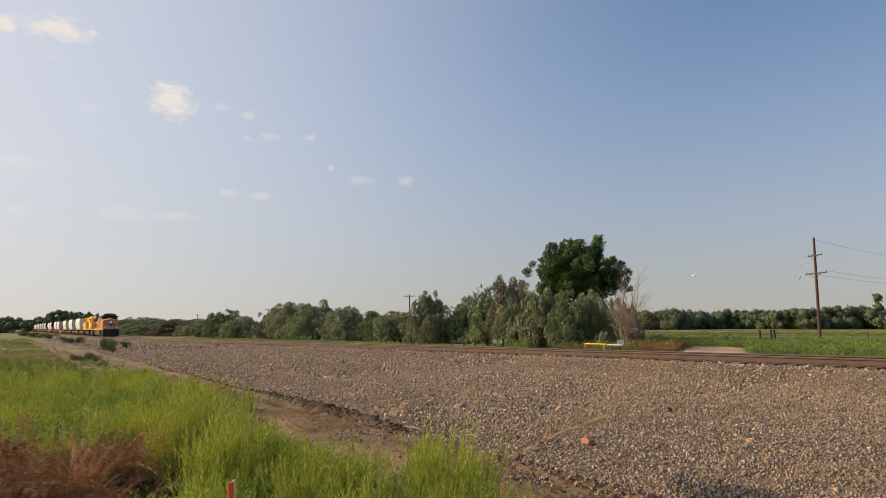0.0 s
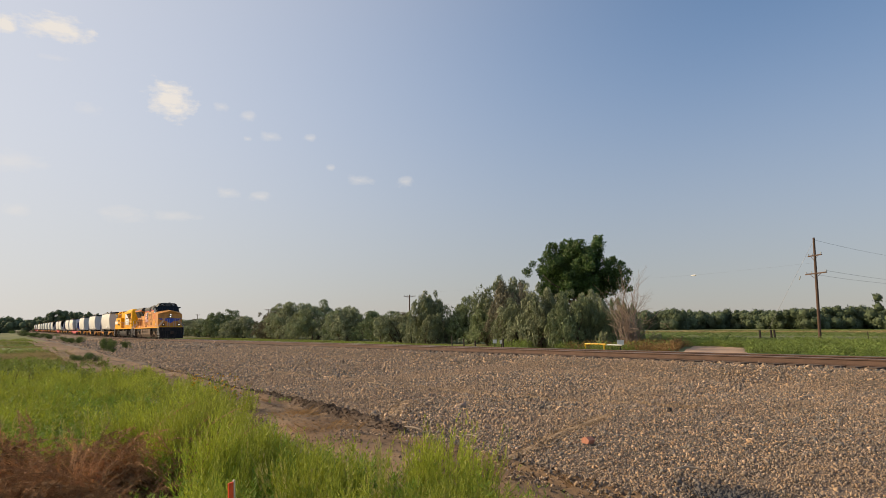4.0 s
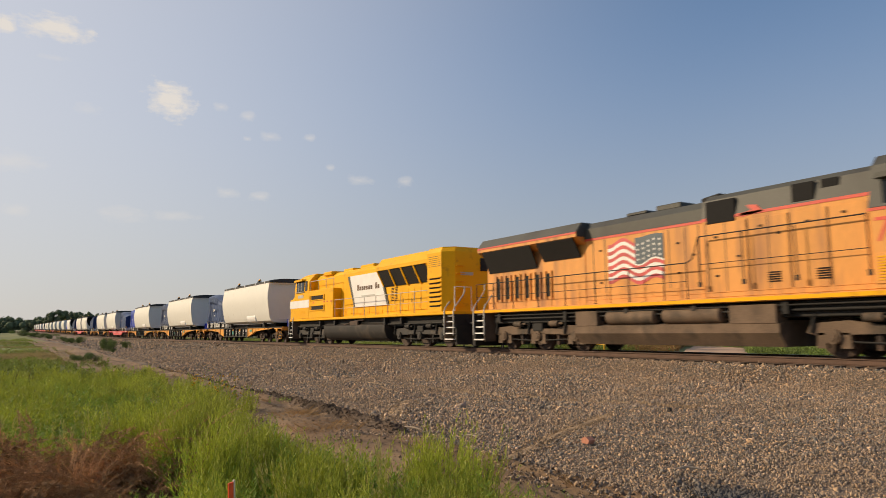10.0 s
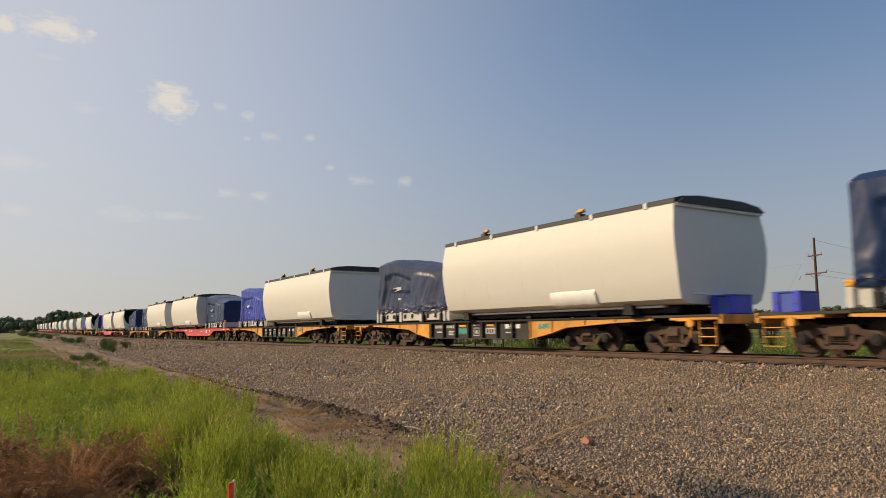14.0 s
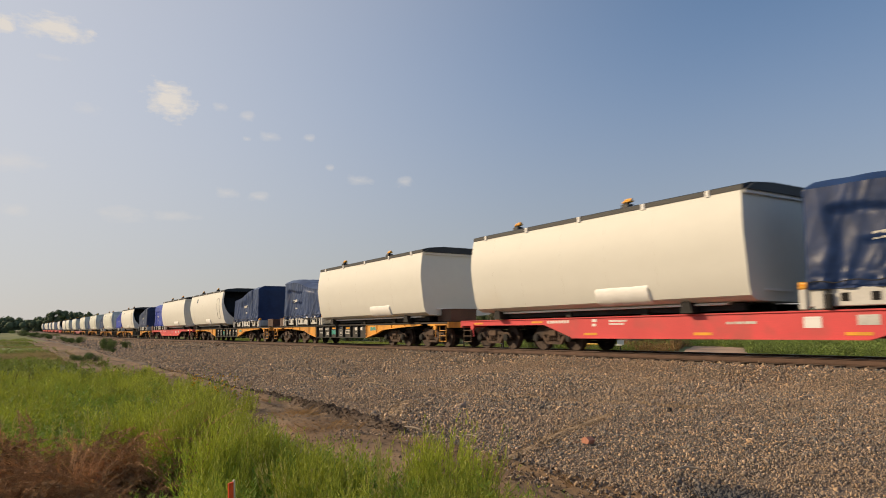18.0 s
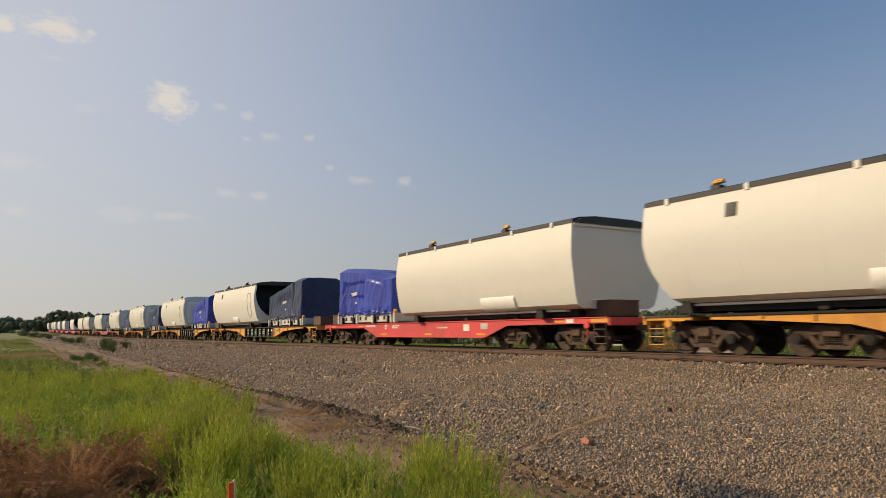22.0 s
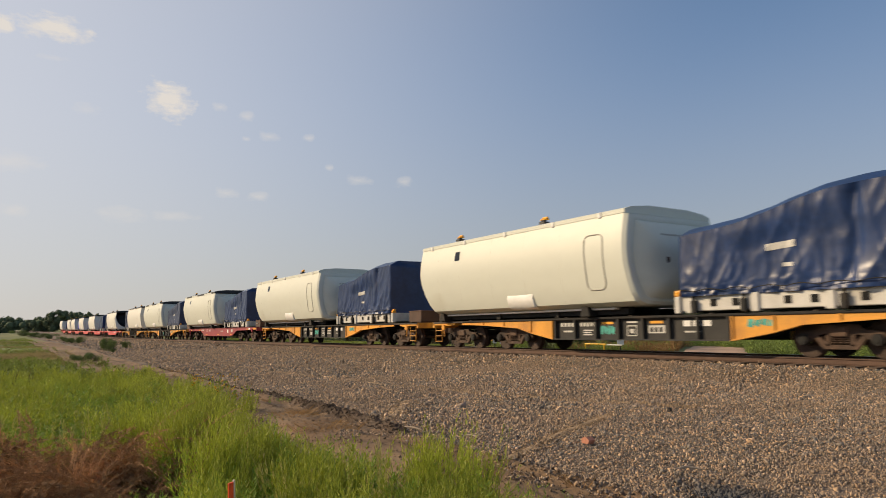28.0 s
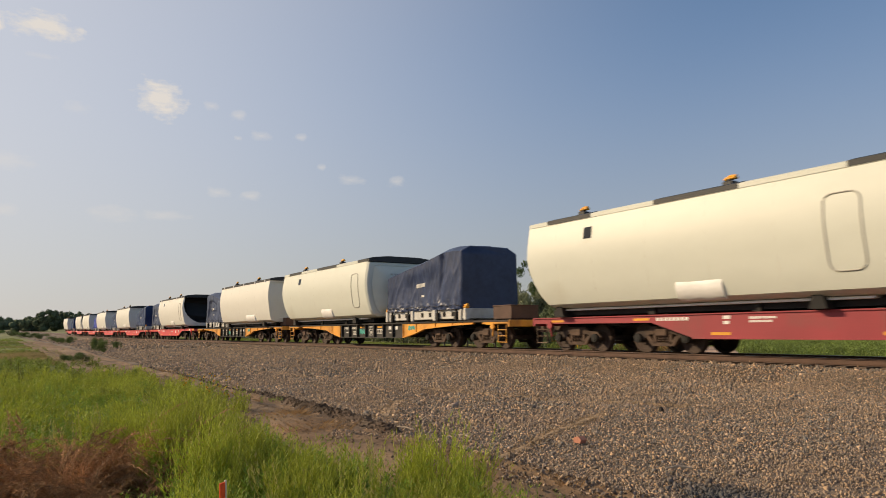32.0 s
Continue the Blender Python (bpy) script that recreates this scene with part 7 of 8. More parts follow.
# the belt behind, then the open meadow
p = plants_at(spread(11000, -24, -8.5, -12, 4.2, 46), lambda x, y: lush(x, y) and clump(x, y, 0.8) and y > 0.62 * x + 3)
strew("feathery_weeds", PLUME_MID, p, rng.uniform(0.9, 1.5, len(p)), np.array([rng.uniform(0.36, 0.6) * tall(x, y) * (1 + 0.25 * smooth01(-16, -12, x) * smooth01(0.8, 3.0, y)) * view_low(x, y) for x, y, z in p]), M_WEED, "tall yellow-green weeds on the meadow", "weeds", 47)
p = plants_at(spread(9000, -48, -22, -26, 3.7, 48), lambda x, y: y > 0.6 * x + 2 and clump(x, y, 1.6) and not (-52 < x < -36 and y > -9))
strew("meadow_grass", PLUME_FAR, p, rng.uniform(1.0, 1.7, len(p)), np.array([rng.uniform(0.28, 0.5) * tall(x * 0.5, y * 0.5) for x, y, z in p]), M_MEADOW, "green meadow grass", "grass", 49)
p = plants_at(spread(3000, -22, -9, -10, 3.6, 66), lambda x, y: lush(x, y) and y > 0.62 * x + 3)
strew("leafy_weeds", PLUME_MID, p, rng.uniform(1.2, 2.0, len(p)), rng.uniform(0.2, 0.4, len(p)), M_WEED_DEEP, "low green undergrowth between the weeds", "weeds", 67)
p = plants_at(spread(8000, -170, -46, -70, 3.4, 50), lambda x, y: x < -52 and y > 0.55 * x and bumps(x, y, 14.0, 3.0) > -0.1)
strew("meadow_grass", TUFT_FAR, p, rng.uniform(0.8, 1.6, len(p)), rng.uniform(0.2, 0.4, len(p)), M_MEADOW, "distant green meadow grass", "grass", 51)
p = plants_at(spread(4500, -52, -35.5, -12, 3.4, 82))
strew("dry_grass", TUFT_FAR, p, rng.uniform(0.6, 1.1, len(p)), rng.uniform(0.12, 0.25, len(p)), M_PALEGRASS, "dry tan strip across the meadow", "grass", 83)
p = plants_at(spread(5600, -120, -32, -40, 3.6, 52), lambda x, y: y > 0.55 * x and (bumps(x, y, 11.0, 6.0) > 0.05 or -52 < x < -35))
strew("dry_grass", TUFT_FAR, p, rng.uniform(0.8, 1.6, len(p)), rng.uniform(0.15, 0.28, len(p)), M_PALEGRASS, "dry straw-coloured patches in the meadow", "grass", 53)
# short grass round the standpoint
p = plants_at(spread(6000, -9, 26, -16, 2.6, 84), lambda x, y: x > -3.0 or y < 1.5 * x)
strew("meadow_grass", TUFT, p, rng.uniform(0.8, 1.5, len(p)), rng.uniform(0.12, 0.26, len(p)), M_MEADOW, "short green grass on the meadow", "grass", 85)
# dry tufts on the lane
p = plants_at([(x, y) for x, y in spread(120, -30, -4, 3.4, 5.6, 54) if bumps(x, y, 1.4, 5.0) > 0.15])
strew("dry_grass", TUFT, p, rng.uniform(0.8, 1.4, len(p)), rng.uniform(0.12, 0.3, len(p)), M_DRYGRASS, "dry orange tufts on the dirt lane", "grass", 55)
p = plants_at([(x + dx, y + dy) for x, y in ((-12.3, 4.55), (-11.9, 4.35), (-10.9, 4.5), (-10.2, 4.2), (-6.2, 4.25), (-6.45, 4.1)) for dx, dy in prng.normal(0, 0.16, (22, 2))])
strew("dry_grass", TUFT, p, rng.uniform(0.9, 1.5, len(p)), rng.uniform(0.14, 0.28, len(p)), M_DRYGRASS, "clumps of dry orange grass on the dirt lane", "grass", 86)
p = plants_at([(x + dx, y + dy) for x, y in ((-4.75, 4.35), (-4.4, 4.5), (-14.6, 5.0)) for dx, dy in prng.normal(0, 0.12, (9, 2))])
strew("lane_weeds", PLUME_MID, p, rng.uniform(0.5, 0.8, len(p)), rng.uniform(0.12, 0.22, len(p)), M_WEED_DEEP, "small green weeds growing in the lane", "weeds", 56)
# beyond the track: dry strip, green verge, crop
p = plants_at(spread(3000, -37.5, -24, 33.0, 46, 57), lambda x, y: x < road_left(y) - 0.1 - 0.8 * bumps(x, y, 2.0, 4.0) and bumps(x, y, 2.6, 15.0) > -0.25)
strew("dry_grass", PLUME_VERGE, p, rng.uniform(1.6, 2.6, len(p)), np.array([rng.uniform(0.45, 0.85) * tall(x * 0.6, y * 0.6) for x, y, z in p]), M_REDGRASS, "tall reddish dry grass beyond the track", "grass", 58)
p = plants_at(spread(9000, -44, -4, 31.0, 56, 59), lambda x, y: x > road_left(y) + 5.0 + 0.5 * bumps(x, y, 1.5, 9.0) or y > 46 or (x < road_left(y) - 0.3 and bumps(x, y, 2.6, 15.0) < -0.1))
strew("verge_grass", PLUME_VERGE, p, rng.uniform(2.0, 3.4, len(p)), np.array([rng.uniform(0.4, 0.8) * tall(x * 0.5, y * 0.5) for x, y, z in p]), M_VERGE, "tall green verge grass beyond the track", "grass", 60)
p = plants_at(spread(5200, -130, -2, 23.5, 34.5, 61), lambda x, y: not (-1 < x - road_left(y) < 6 and y > 29))
strew("verge_grass", TUFT_FAR, p, rng.uniform(0.8, 1.4, len(p)), rng.uniform(0.10, 0.22, len(p)), M_MEADOW, "green grass along the far side of the track", "grass", 62)
p = plants_at(spread(9000, -190, 10, 55, 330, 63), lambda x, y: (y < 155 or y > 235) and bumps(x * 0.2, y, 20.0, 2.0) > -0.35)
strew("crop_grass", TUFT_FAR, p, rng.uniform(2.0, 4.0, len(p)), rng.uniform(0.3, 0.6, len(p)), M_CROP, "green field beyond the track", "grass", 64)

p = plants_at(spread(3000, -190, 10, 150, 240, 80))
strew("dry_grass", TUFT_FAR, p, rng.uniform(2.0, 4.0, len(p)), rng.uniform(0.2, 0.45, len(p)), M_PALEGRASS, "straw-coloured strip in the far field", "grass", 81)

# brown tumbled weeds: fox-tailed plumes of fine dry stems that rise and curl over
def foxtail(r, lean, ln, v, t):
    """One plume: a curling stem, thickly set with short fine twigs."""
    a, e = lean + r.normal(0, 0.45), r.uniform(0.8, 1.5)
    d = np.array([math.cos(a) * math.cos(e), math.sin(a) * math.cos(e), math.sin(e)])
    pnt = np.array([r.normal(0, 0.12), r.normal(0, 0.12), r.uniform(-0.05, 0.1)])
    curl = np.array([math.cos(a) * 0.12, math.sin(a) * 0.12, -r.uniform(0.03, 0.2)])
    for k in range(9):
        q = pnt + d * ln / 9
        for _ in range(18 if k > 1 else 5):
            w = d * 0.9 + r.normal(0, 0.5, 3)
            w /= np.linalg.norm(w)
            sd = np.cross(w, r.normal(size=3))
            sd /= np.linalg.norm(sd) + 1e-6
            b = pnt + (q - pnt) * r.random()
            i = len(v)
            v += [b - sd * 0.003, b + sd * 0.003, b + w * r.uniform(0.04, 0.1) * (1.15 - 0.06 * k)]
            t.append((i, i + 1, i + 2))
        pnt = q
        d = d + r.normal(0, 0.05, 3) + curl
        d /= np.linalg.norm(d)


def tangle(n, seed):
    r = np.random.default_rng(seed)
    v, t = [], []
    lean = r.uniform(0, 2 * math.pi)
    for _ in range(n):
        foxtail(r, lean, r.uniform(0.45, 0.95), v, t)
    return np.array(v, dtype=np.float32), np.array(t, dtype=np.int32)


TANGLE = [tangle(22, 70 + k) for k in range(10)]
heap, sizes = [], []
for k in range(44):
    d, a = rng.uniform(6.6, 9.4), radians(rng.uniform(-6, 13.5))
    big = rng.uniform(0.75, 1.2) if k % 3 == 0 else rng.uniform(0.35, 0.6)
    for _ in range(3):
        heap.append((-d * math.cos(a) + rng.normal(0, 0.12), d * math.sin(a) + rng.normal(0, 0.12)))
        sizes.append(big * rng.uniform(0.75, 1.15))
p = plants_at(heap)
strew("tumbleweeds", TANGLE, p, np.array(sizes), np.array(sizes) * 1.0, M_TUMBLE, "tangled heap of dead brown tumbleweeds", "dead weeds", 77, 0.2)
p = plants_at([(-10.2, -1.3), (-10.6, -1.0), (-11.3, -1.9), (-11.0, -2.2), (-20.5, 0.2), (-20.9, 0.6), (-17, -3.2), (-31, 0.6), (-27.5, -4)])
strew("seed_stalks", PLUME_MID, p, rng.uniform(0.5, 0.8, len(p)), rng.uniform(0.6, 0.85, len(p)), M_DOCK, "dark brown dock seed stalks in the grass", "weeds", 78)

# sunflowers: each a thing with stem, leaves and flower heads
def sunflower(seed):
    r = random.Random(seed)
    S = tagged(new("sunflower"), "wild sunflower with small yellow heads beside the lane", "flower", "wild sunflowers")
    top = (r.uniform(-0.1, 0.1), r.uniform(-0.1, 0.1), r.uniform(0.75, 1.05))
    part("stem", tube([(0, 0, 0), (top[0] * 0.4, top[1] * 0.4, 0.5), top], 0.005, 5), M_WEED_DEEP, S)
    lv = []
    for k in range(14):
        a, z = r.uniform(0, 6.28), r.uniform(0.1, 0.85) * top[2]
        c, s = math.cos(a), math.sin(a)
        lv.append(([(0, 0, z), (c * 0.05 - s * 0.025, s * 0.05 + c * 0.025, z + 0.02), (c * 0.11, s * 0.11, z), (c * 0.05 + s * 0.025, s * 0.05 - c * 0.025, z + 0.02)], [(0, 1, 2, 3)]))
    part("leaves", join(*lv), M_WEED_DEEP, S)
    for k in range(5):
        hx, hy, hz = top[0] + r.uniform(-0.2, 0.2), top[1] + r.uniform(-0.2, 0.2), top[2] - r.uniform(0.0, 0.35)
        face = Vector((-0.4 + r.uniform(-0.4, 0.4), -0.8, 0.4)).normalized()
        m = Matrix.Translation((hx, hy, hz)) @ face.to_track_quat("Z", "Y").to_matrix().to_4x4()
        pet = []
        for q in range(12):
            a = q * math.pi / 6
            pet.append(([(0.012 * math.cos(a - 0.25), 0.012 * math.sin(a - 0.25), 0), (0.021 * math.cos(a - 0.28), 0.021 * math.sin(a - 0.28), 0.003), (0.036 * math.cos(a), 0.036 * math.sin(a), 0.006), (0.021 * math.cos(a + 0.28), 0.021 * math.sin(a + 0.28), 0.003), (0.012 * math.cos(a + 0.25), 0.012 * math.sin(a + 0.25), 0)], [(0, 1, 2, 3, 4)]))
        head = part("flower_head", shift(join(*pet), m=m), M_PETAL, S)
        part("heart", shift(tube([(0, 0, -0.01), (0, 0, 0.008)], 0.013, 8), m=m), M_HEART, head)
    return S


for k in range(16):
    x, y = -15.4 + 2.4 * math.sin(k * 2.3), 3.85 + 0.35 * math.sin(k * 4.1)
    sunflower(90 + k).matrix_basis = pose(x, y, base_z(x, y), 0, 0, 40 * k) @ Matrix.Scale(0.66 + 0.1 * math.sin(k * 1.7), 4)
# ---- bushes and trees ----
M_OLIVE = mat("grey_green_olive_leaf", (0.235, 0.265, 0.142), 0.7, var=0.25, scale=2.2, bump=0, bscale=9.0, island=0.28, trans=0.12, rand=0.15)
M_COTTON = mat("dark_green_leaf", (0.075, 0.135, 0.032), 0.6, var=0.3, scale=0.6, bump=0, island=0.35, trans=0.25)
M_BARK = mat("rough_grey_bark", (0.12, 0.095, 0.07), 0.95, var=0.3, scale=4, bump=0.8, bscale=14)
M_DEADWOOD = mat("bleached_dead_wood", (0.30, 0.225, 0.17), 0.9, var=0.3, scale=2)
# far leaf colour is lightened a little to stand for distance haze
M_FARWOOD = mat("hazed_woodland_leaf", (0.098, 0.13, 0.066), 0.95, var=0.3, scale=0.08, bump=0, bscale=0.5, island=0.22)
M_SHRUB = mat("round_green_shrub", (0.10, 0.15, 0.035), 0.75, var=0.3, scale=1.0, bump=0, island=0.35, trans=0.2)


def crown(rng, clumps, per, leaf, squash=1.0, face=0.0):
    """Leaf triangles in clumps: clumps are rows of (x, y, z, radius); face lays the leaves on the clump's outside."""
    vs, ts, o = [], [], 0
    for cx, cy, cz, cr in clumps:
        n = int(per * cr * cr)
        d = rng.normal(size=(n, 3))
        d /= np.linalg.norm(d, axis=1)[:, None]
        c = np.array([cx, cy, cz]) + d * cr * (rng.random((n, 1)) ** 0.22) * np.array([1, 1, squash])
        a, b = rng.normal(size=(n, 3)), rng.normal(size=(n, 3))
        a = a / np.linalg.norm(a, axis=1)[:, None] + d * 0.5
        b = np.cross(a, b)
        if face:
            nm = d * face + rng.normal(0, 0.45, (n, 3))
            a = np.cross(nm, rng.normal(size=(n, 3)))
            a /= np.linalg.norm(a, axis=1)[:, None] + 1e-6
            b = np.cross(nm, a)
        b /= np.linalg.norm(b, axis=1)[:, None] + 1e-6
        a, b = a * np.array([1, 1, squash]), b * np.array([1, 1, squash])
        s = leaf * rng.uniform(0.6, 1.4, (n, 1))
        v = np.stack([c - b * s * 0.35, c + b * s * 0.35, c + a * s], 1).reshape(-1, 3)
        vs.append(v)
        ts.append(np.arange(3 * n, dtype=np.int32).reshape(-1, 3) + o)
        o += 3 * n
    return np.concatenate(vs), np.concatenate(ts)


def sprays(rng, rows, leaf, per):
    """Leaf triangles in upright sprays: rows of (centre, axis, radius, half length); the leaves lie on each spray's skin and point along it."""
    vs = []
    for c, ax, r, ln in rows:
        ax = np.array(ax) / np.linalg.norm(ax)
        e1 = np.cross(ax, (0.3, 0.9, 0.1))
        e1 /= np.linalg.norm(e1)
        e2 = np.cross(ax, e1)
        n = max(12, int(per * r * ln))
        d = rng.normal(size=(n, 3))
        d /= np.linalg.norm(d, axis=1)[:, None]
        k = rng.random((n, 1)) ** 0.3
        taper = 1 - 0.35 * d[:, 2:3]
        at = np.array(c) + (d[:, 0:1] * e1 + d[:, 1:2] * e2) * r * k * taper + d[:, 2:3] * ax * ln * k
        nm = (d[:, 0:1] * e1 + d[:, 1:2] * e2) + d[:, 2:3] * ax * r / ln + rng.normal(0, 0.35, (n, 3))
        a = ax * 0.6 + rng.normal(0, 0.6, (n, 3))
        b = np.cross(nm, a)
        b /= np.linalg.norm(b, axis=1)[:, None] + 1e-6
        a /= np.linalg.norm(a, axis=1)[:, None] + 1e-6
        s = leaf * rng.uniform(0.6, 1.4, (n, 1))
        vs.append(np.stack([at - b * s * 0.32, at + b * s * 0.32, at + a * s], 1).reshape(-1, 3))
    v = np.concatenate(vs)
    return v, np.arange(len(v), dtype=np.int32).reshape(-1, 3)


def limb(rng, p, d, length, r, depth, out, fan=0.5, wob=0.16):
    """Branching limbs as tapered pipes."""
    pts, q, w = [p], Vector(p), Vector(d).normalized()
    for k in range(3):
        w = (w + Vector(rng.normal(0, wob, 3))).normalized()
        q = q + w * length / 3
        pts.append(tuple(q))
    out.append(tube(pts, r, 6 if depth > 1 else 4, radii=[r, r * 0.85, r * 0.7, r * 0.5]))
    if depth:
        for k in range(3):
            a = (w + Vector(rng.normal(0, fan, 3))).normalized()
            limb(rng, pts[1 + k % 3], a, length * rng.uniform(0.55, 0.8), r * 0.55, depth - 1, out, fan, wob)


def bush_meshes(seed, leaf_mat):
    """A wide bush about 1 m high and 1 m in half width, to be scaled: crown and trunk."""
    rng = np.random.default_rng(seed)
    rows, lumps = [], [(rng.uniform(0, 2 * math.pi), rng.uniform(0.35, 1.0)) for _ in range(7)]
    for k in range(135):
        # sprays gather round a few leaders of unequal height
        la, lh = lumps[k % 7]
        a, e = la + rng.normal(0, 0.5), rng.random() ** 0.8
        top = 0.62 + 0.34 * lh
        r = (0.95 - 0.5 * e ** 2.2) * rng.uniform(0.55, 1.0) * (1.0 if k % 3 else 0.6)
        z = 0.06 + (top - 0.14) * e
        ax = (math.cos(a) * 0.5 + rng.normal(0, 0.3), math.sin(a) * 0.5 + rng.normal(0, 0.3), 1.0)
        rows.append(((r * math.cos(a), r * math.sin(a), z), ax, rng.uniform(0.075, 0.15), rng.uniform(0.045, 0.085)))
    v, t = sprays(rng, rows, 0.031, 25000)
    v2, t2 = crown(rng, [(rng.normal(0, 0.25), rng.normal(0, 0.25), rng.uniform(0.15, 0.6), 0.3) for _ in range(12)], 2200, 0.055, 0.8, 0.8)
    v, t = np.concatenate([v, v2]), np.concatenate([t, t2 + len(v)])
    out = []
    for k in range(5):
        limb(rng, (rng.normal(0, 0.06), rng.normal(0, 0.06), -0.03), (rng.normal(0, 0.5), rng.normal(0, 0.5), 1), 0.34, 0.03, 2, out)
    return big_mesh("crown", v, t, leaf_mat), mesh_of("trunk", join(*out), M_BARK)


M_OLIVE_GREEN = mat("green_olive_leaf", (0.18, 0.222, 0.10), 0.7, var=0.25, scale=2.2, bump=0, bscale=9.0, island=0.28, trans=0.12, rand=0.15)
M_OLIVE_BROWN = mat("brownish_olive_leaf", (0.19, 0.175, 0.11), 0.75, var=0.25, scale=0.5, bump=0, island=0.4, trans=0.15, rand=0.15)
BUSHES = [bush_meshes(200 + k, m) for k, m in enumerate((M_OLIVE, M_OLIVE_GREEN, M_OLIVE, M_OLIVE_GREEN, M_OLIVE_BROWN, M_OLIVE))]


def bush(k, x, y, w, h, label):
    B = tagged(new("olive_bush"), label, "bush", "bushes beyond the track")
    c, t = BUSHES[k % 6]
    part("crown", c, M_OLIVE, B)
    part("trunk", t, M_BARK, B)
    B.matrix_basis = pose(x, y, base_z(x, y) - 0.1, 0, 0, 67 * k) @ Matrix.Diagonal((w, w * 0.85, h, 1))
    return B


# (x, y, half width, height)
HEDGE = [(-268, 38, 16, 6.6), (-244, 37, 14, 6.2), (-222, 37, 13, 5.6), (-200, 36, 12, 5.0), (-184, 38, 9, 4.8), (-167, 38, 8, 4.6), (-152, 37, 7, 4.8), (-139, 36, 5.5, 6.3), (-128, 37, 6, 4.6), (-120, 40, 5, 4.9),
         (-110, 37, 5, 5.6), (-101, 36, 5.5, 6.4), (-93, 37, 5, 6.2), (-86, 38, 4, 5.2), (-81, 36, 4, 4.7), (-76.5, 38, 3.6, 4.1), (-72, 40, 3.4, 3.9), (-66.5, 36, 3.4, 3.9), (-60.3, 36, 3.5, 5.9), (-57, 39, 3.2, 5.5), (-54, 40.5, 3.8, 7.3),
         (-51, 36.5, 2.6, 3.6), (-48.4, 37.5, 3.0, 6.2), (-45.6, 36, 2.8, 4.6), (-42.2, 35.2, 3.1, 5.6), (-38.6, 35.5, 2.5, 5.0), (-41.8, 40, 2.8, 5.2), (-37.2, 37.5, 1.6, 3.0), (-63.5, 38.5, 2.6, 3.4), (-35.8, 35.6, 0.9, 1.6), (-39.7, 45.5, 0.8, 1.4), (-37.6, 39.6, 1.9, 4.4), (-36.4, 39.2, 1.2, 2.6)]
for k, (x, y, w, h) in enumerate(HEDGE):
    bush(k, x, y, w, h, "grey-green olive bush beyond the track" if h > 3 else "low grey-green olive shrub beyond the track")


def big_tree():
    rng = np.random.default_rng(300)
    T = tagged(new("cottonwood_tree"), "tall dark green leafy tree rising behind the olive bushes", "tree")
    out = [tube([(0, 0, -0.2), (0.1, 0, 1.5), (0.0, 0.1, 3.2), (0.2, 0, 4.6)], 0.3, 10, radii=[0.42, 0.32, 0.27, 0.2])]
    for k in range(9):
        a = k * 0.7
        limb(rng, (0.1, 0, 2.4 + 0.25 * k), (math.cos(a) * 1.0, math.sin(a) * 0.9, 0.75), 2.1, 0.13, 2, out)
    part("trunk", join(*out), M_BARK, T)
    rows = []
    for k in range(48):
        # boughs fan out from the fork, each with sprays that shrink towards its end
        a, e = k * 2.4 + rng.normal(0, 0.2), rng.uniform(-0.5, 1.0)
        c, h = math.sqrt(max(0.0, 1 - 0.9 * max(0.0, e) ** 2)), 6.3 + 3.0 * e
        reach = rng.uniform(0.72, 0.98)
        for q in range(9):
            f = 0.3 + 0.7 * q / 8
            p = np.array([4.35 * reach * c * f * math.cos(a), 4.2 * reach * c * f * math.sin(a), 5.2 + (h - 5.2) * f ** 0.8]) + rng.normal(0, 0.32, 3)
            rows.append((tuple(p), (math.cos(a) * 0.5 + rng.normal(0, 0.4), math.sin(a) * 0.5 + rng.normal(0, 0.4), 0.6 + rng.normal(0, 0.3)), rng.uniform(0.4, 0.75) * (1.15 - 0.5 * f), rng.uniform(0.4, 0.75) * (1.1 - 0.4 * f)))
    v, t = sprays(rng, rows, 0.19, 820)
    part("crown", big_mesh("crown", v, t, M_COTTON), M_COTTON, T)
    T.matrix_basis = pose(-47.1, 43.9, base_z(-47.0, 44), 0, 0, 43)
    return T


big_tree()


def dead_tree():
    rng = np.random.default_rng(310)
    T = tagged(new("dead_tree"), "bare bleached dead tree leaning beside the olive bushes", "tree")
    for k in range(24):
        out = []
        lean = rng.uniform(-0.42, 0.12)
        limb(rng, (rng.normal(0, 0.3), rng.normal(0, 0.3), -0.1), (lean - 0.1, rng.normal(-0.05, 0.1), 1.3), rng.uniform(1.0, 2.3) * (1.0 if lean < -0.1 else 0.7), 0.032, 3, out, 0.36, 0.13)
        part("limb", join(*out), M_DEADWOOD, T)
    T.matrix_basis = pose(-34.1, 36.6, base_z(-33.9, 36.6)) @ Matrix.Diagonal((1.2, 1.1, 1.42, 1))
    return T


dead_tree()


def shrub_meshes(seed):
    rng = np.random.default_rng(seed)
    cl = [(rng.normal(0, 0.45), rng.normal(0, 0.45), rng.uniform(0.2, 0.75), rng.uniform(0.25, 0.4)) for _ in range(16)]
    v, t = crown(rng, cl, 4200, 0.05, 0.7, 0.8)
    return big_mesh("crown", v, t, M_SHRUB)


SHRUBS = [shrub_meshes(320 + k) for k in range(3)]
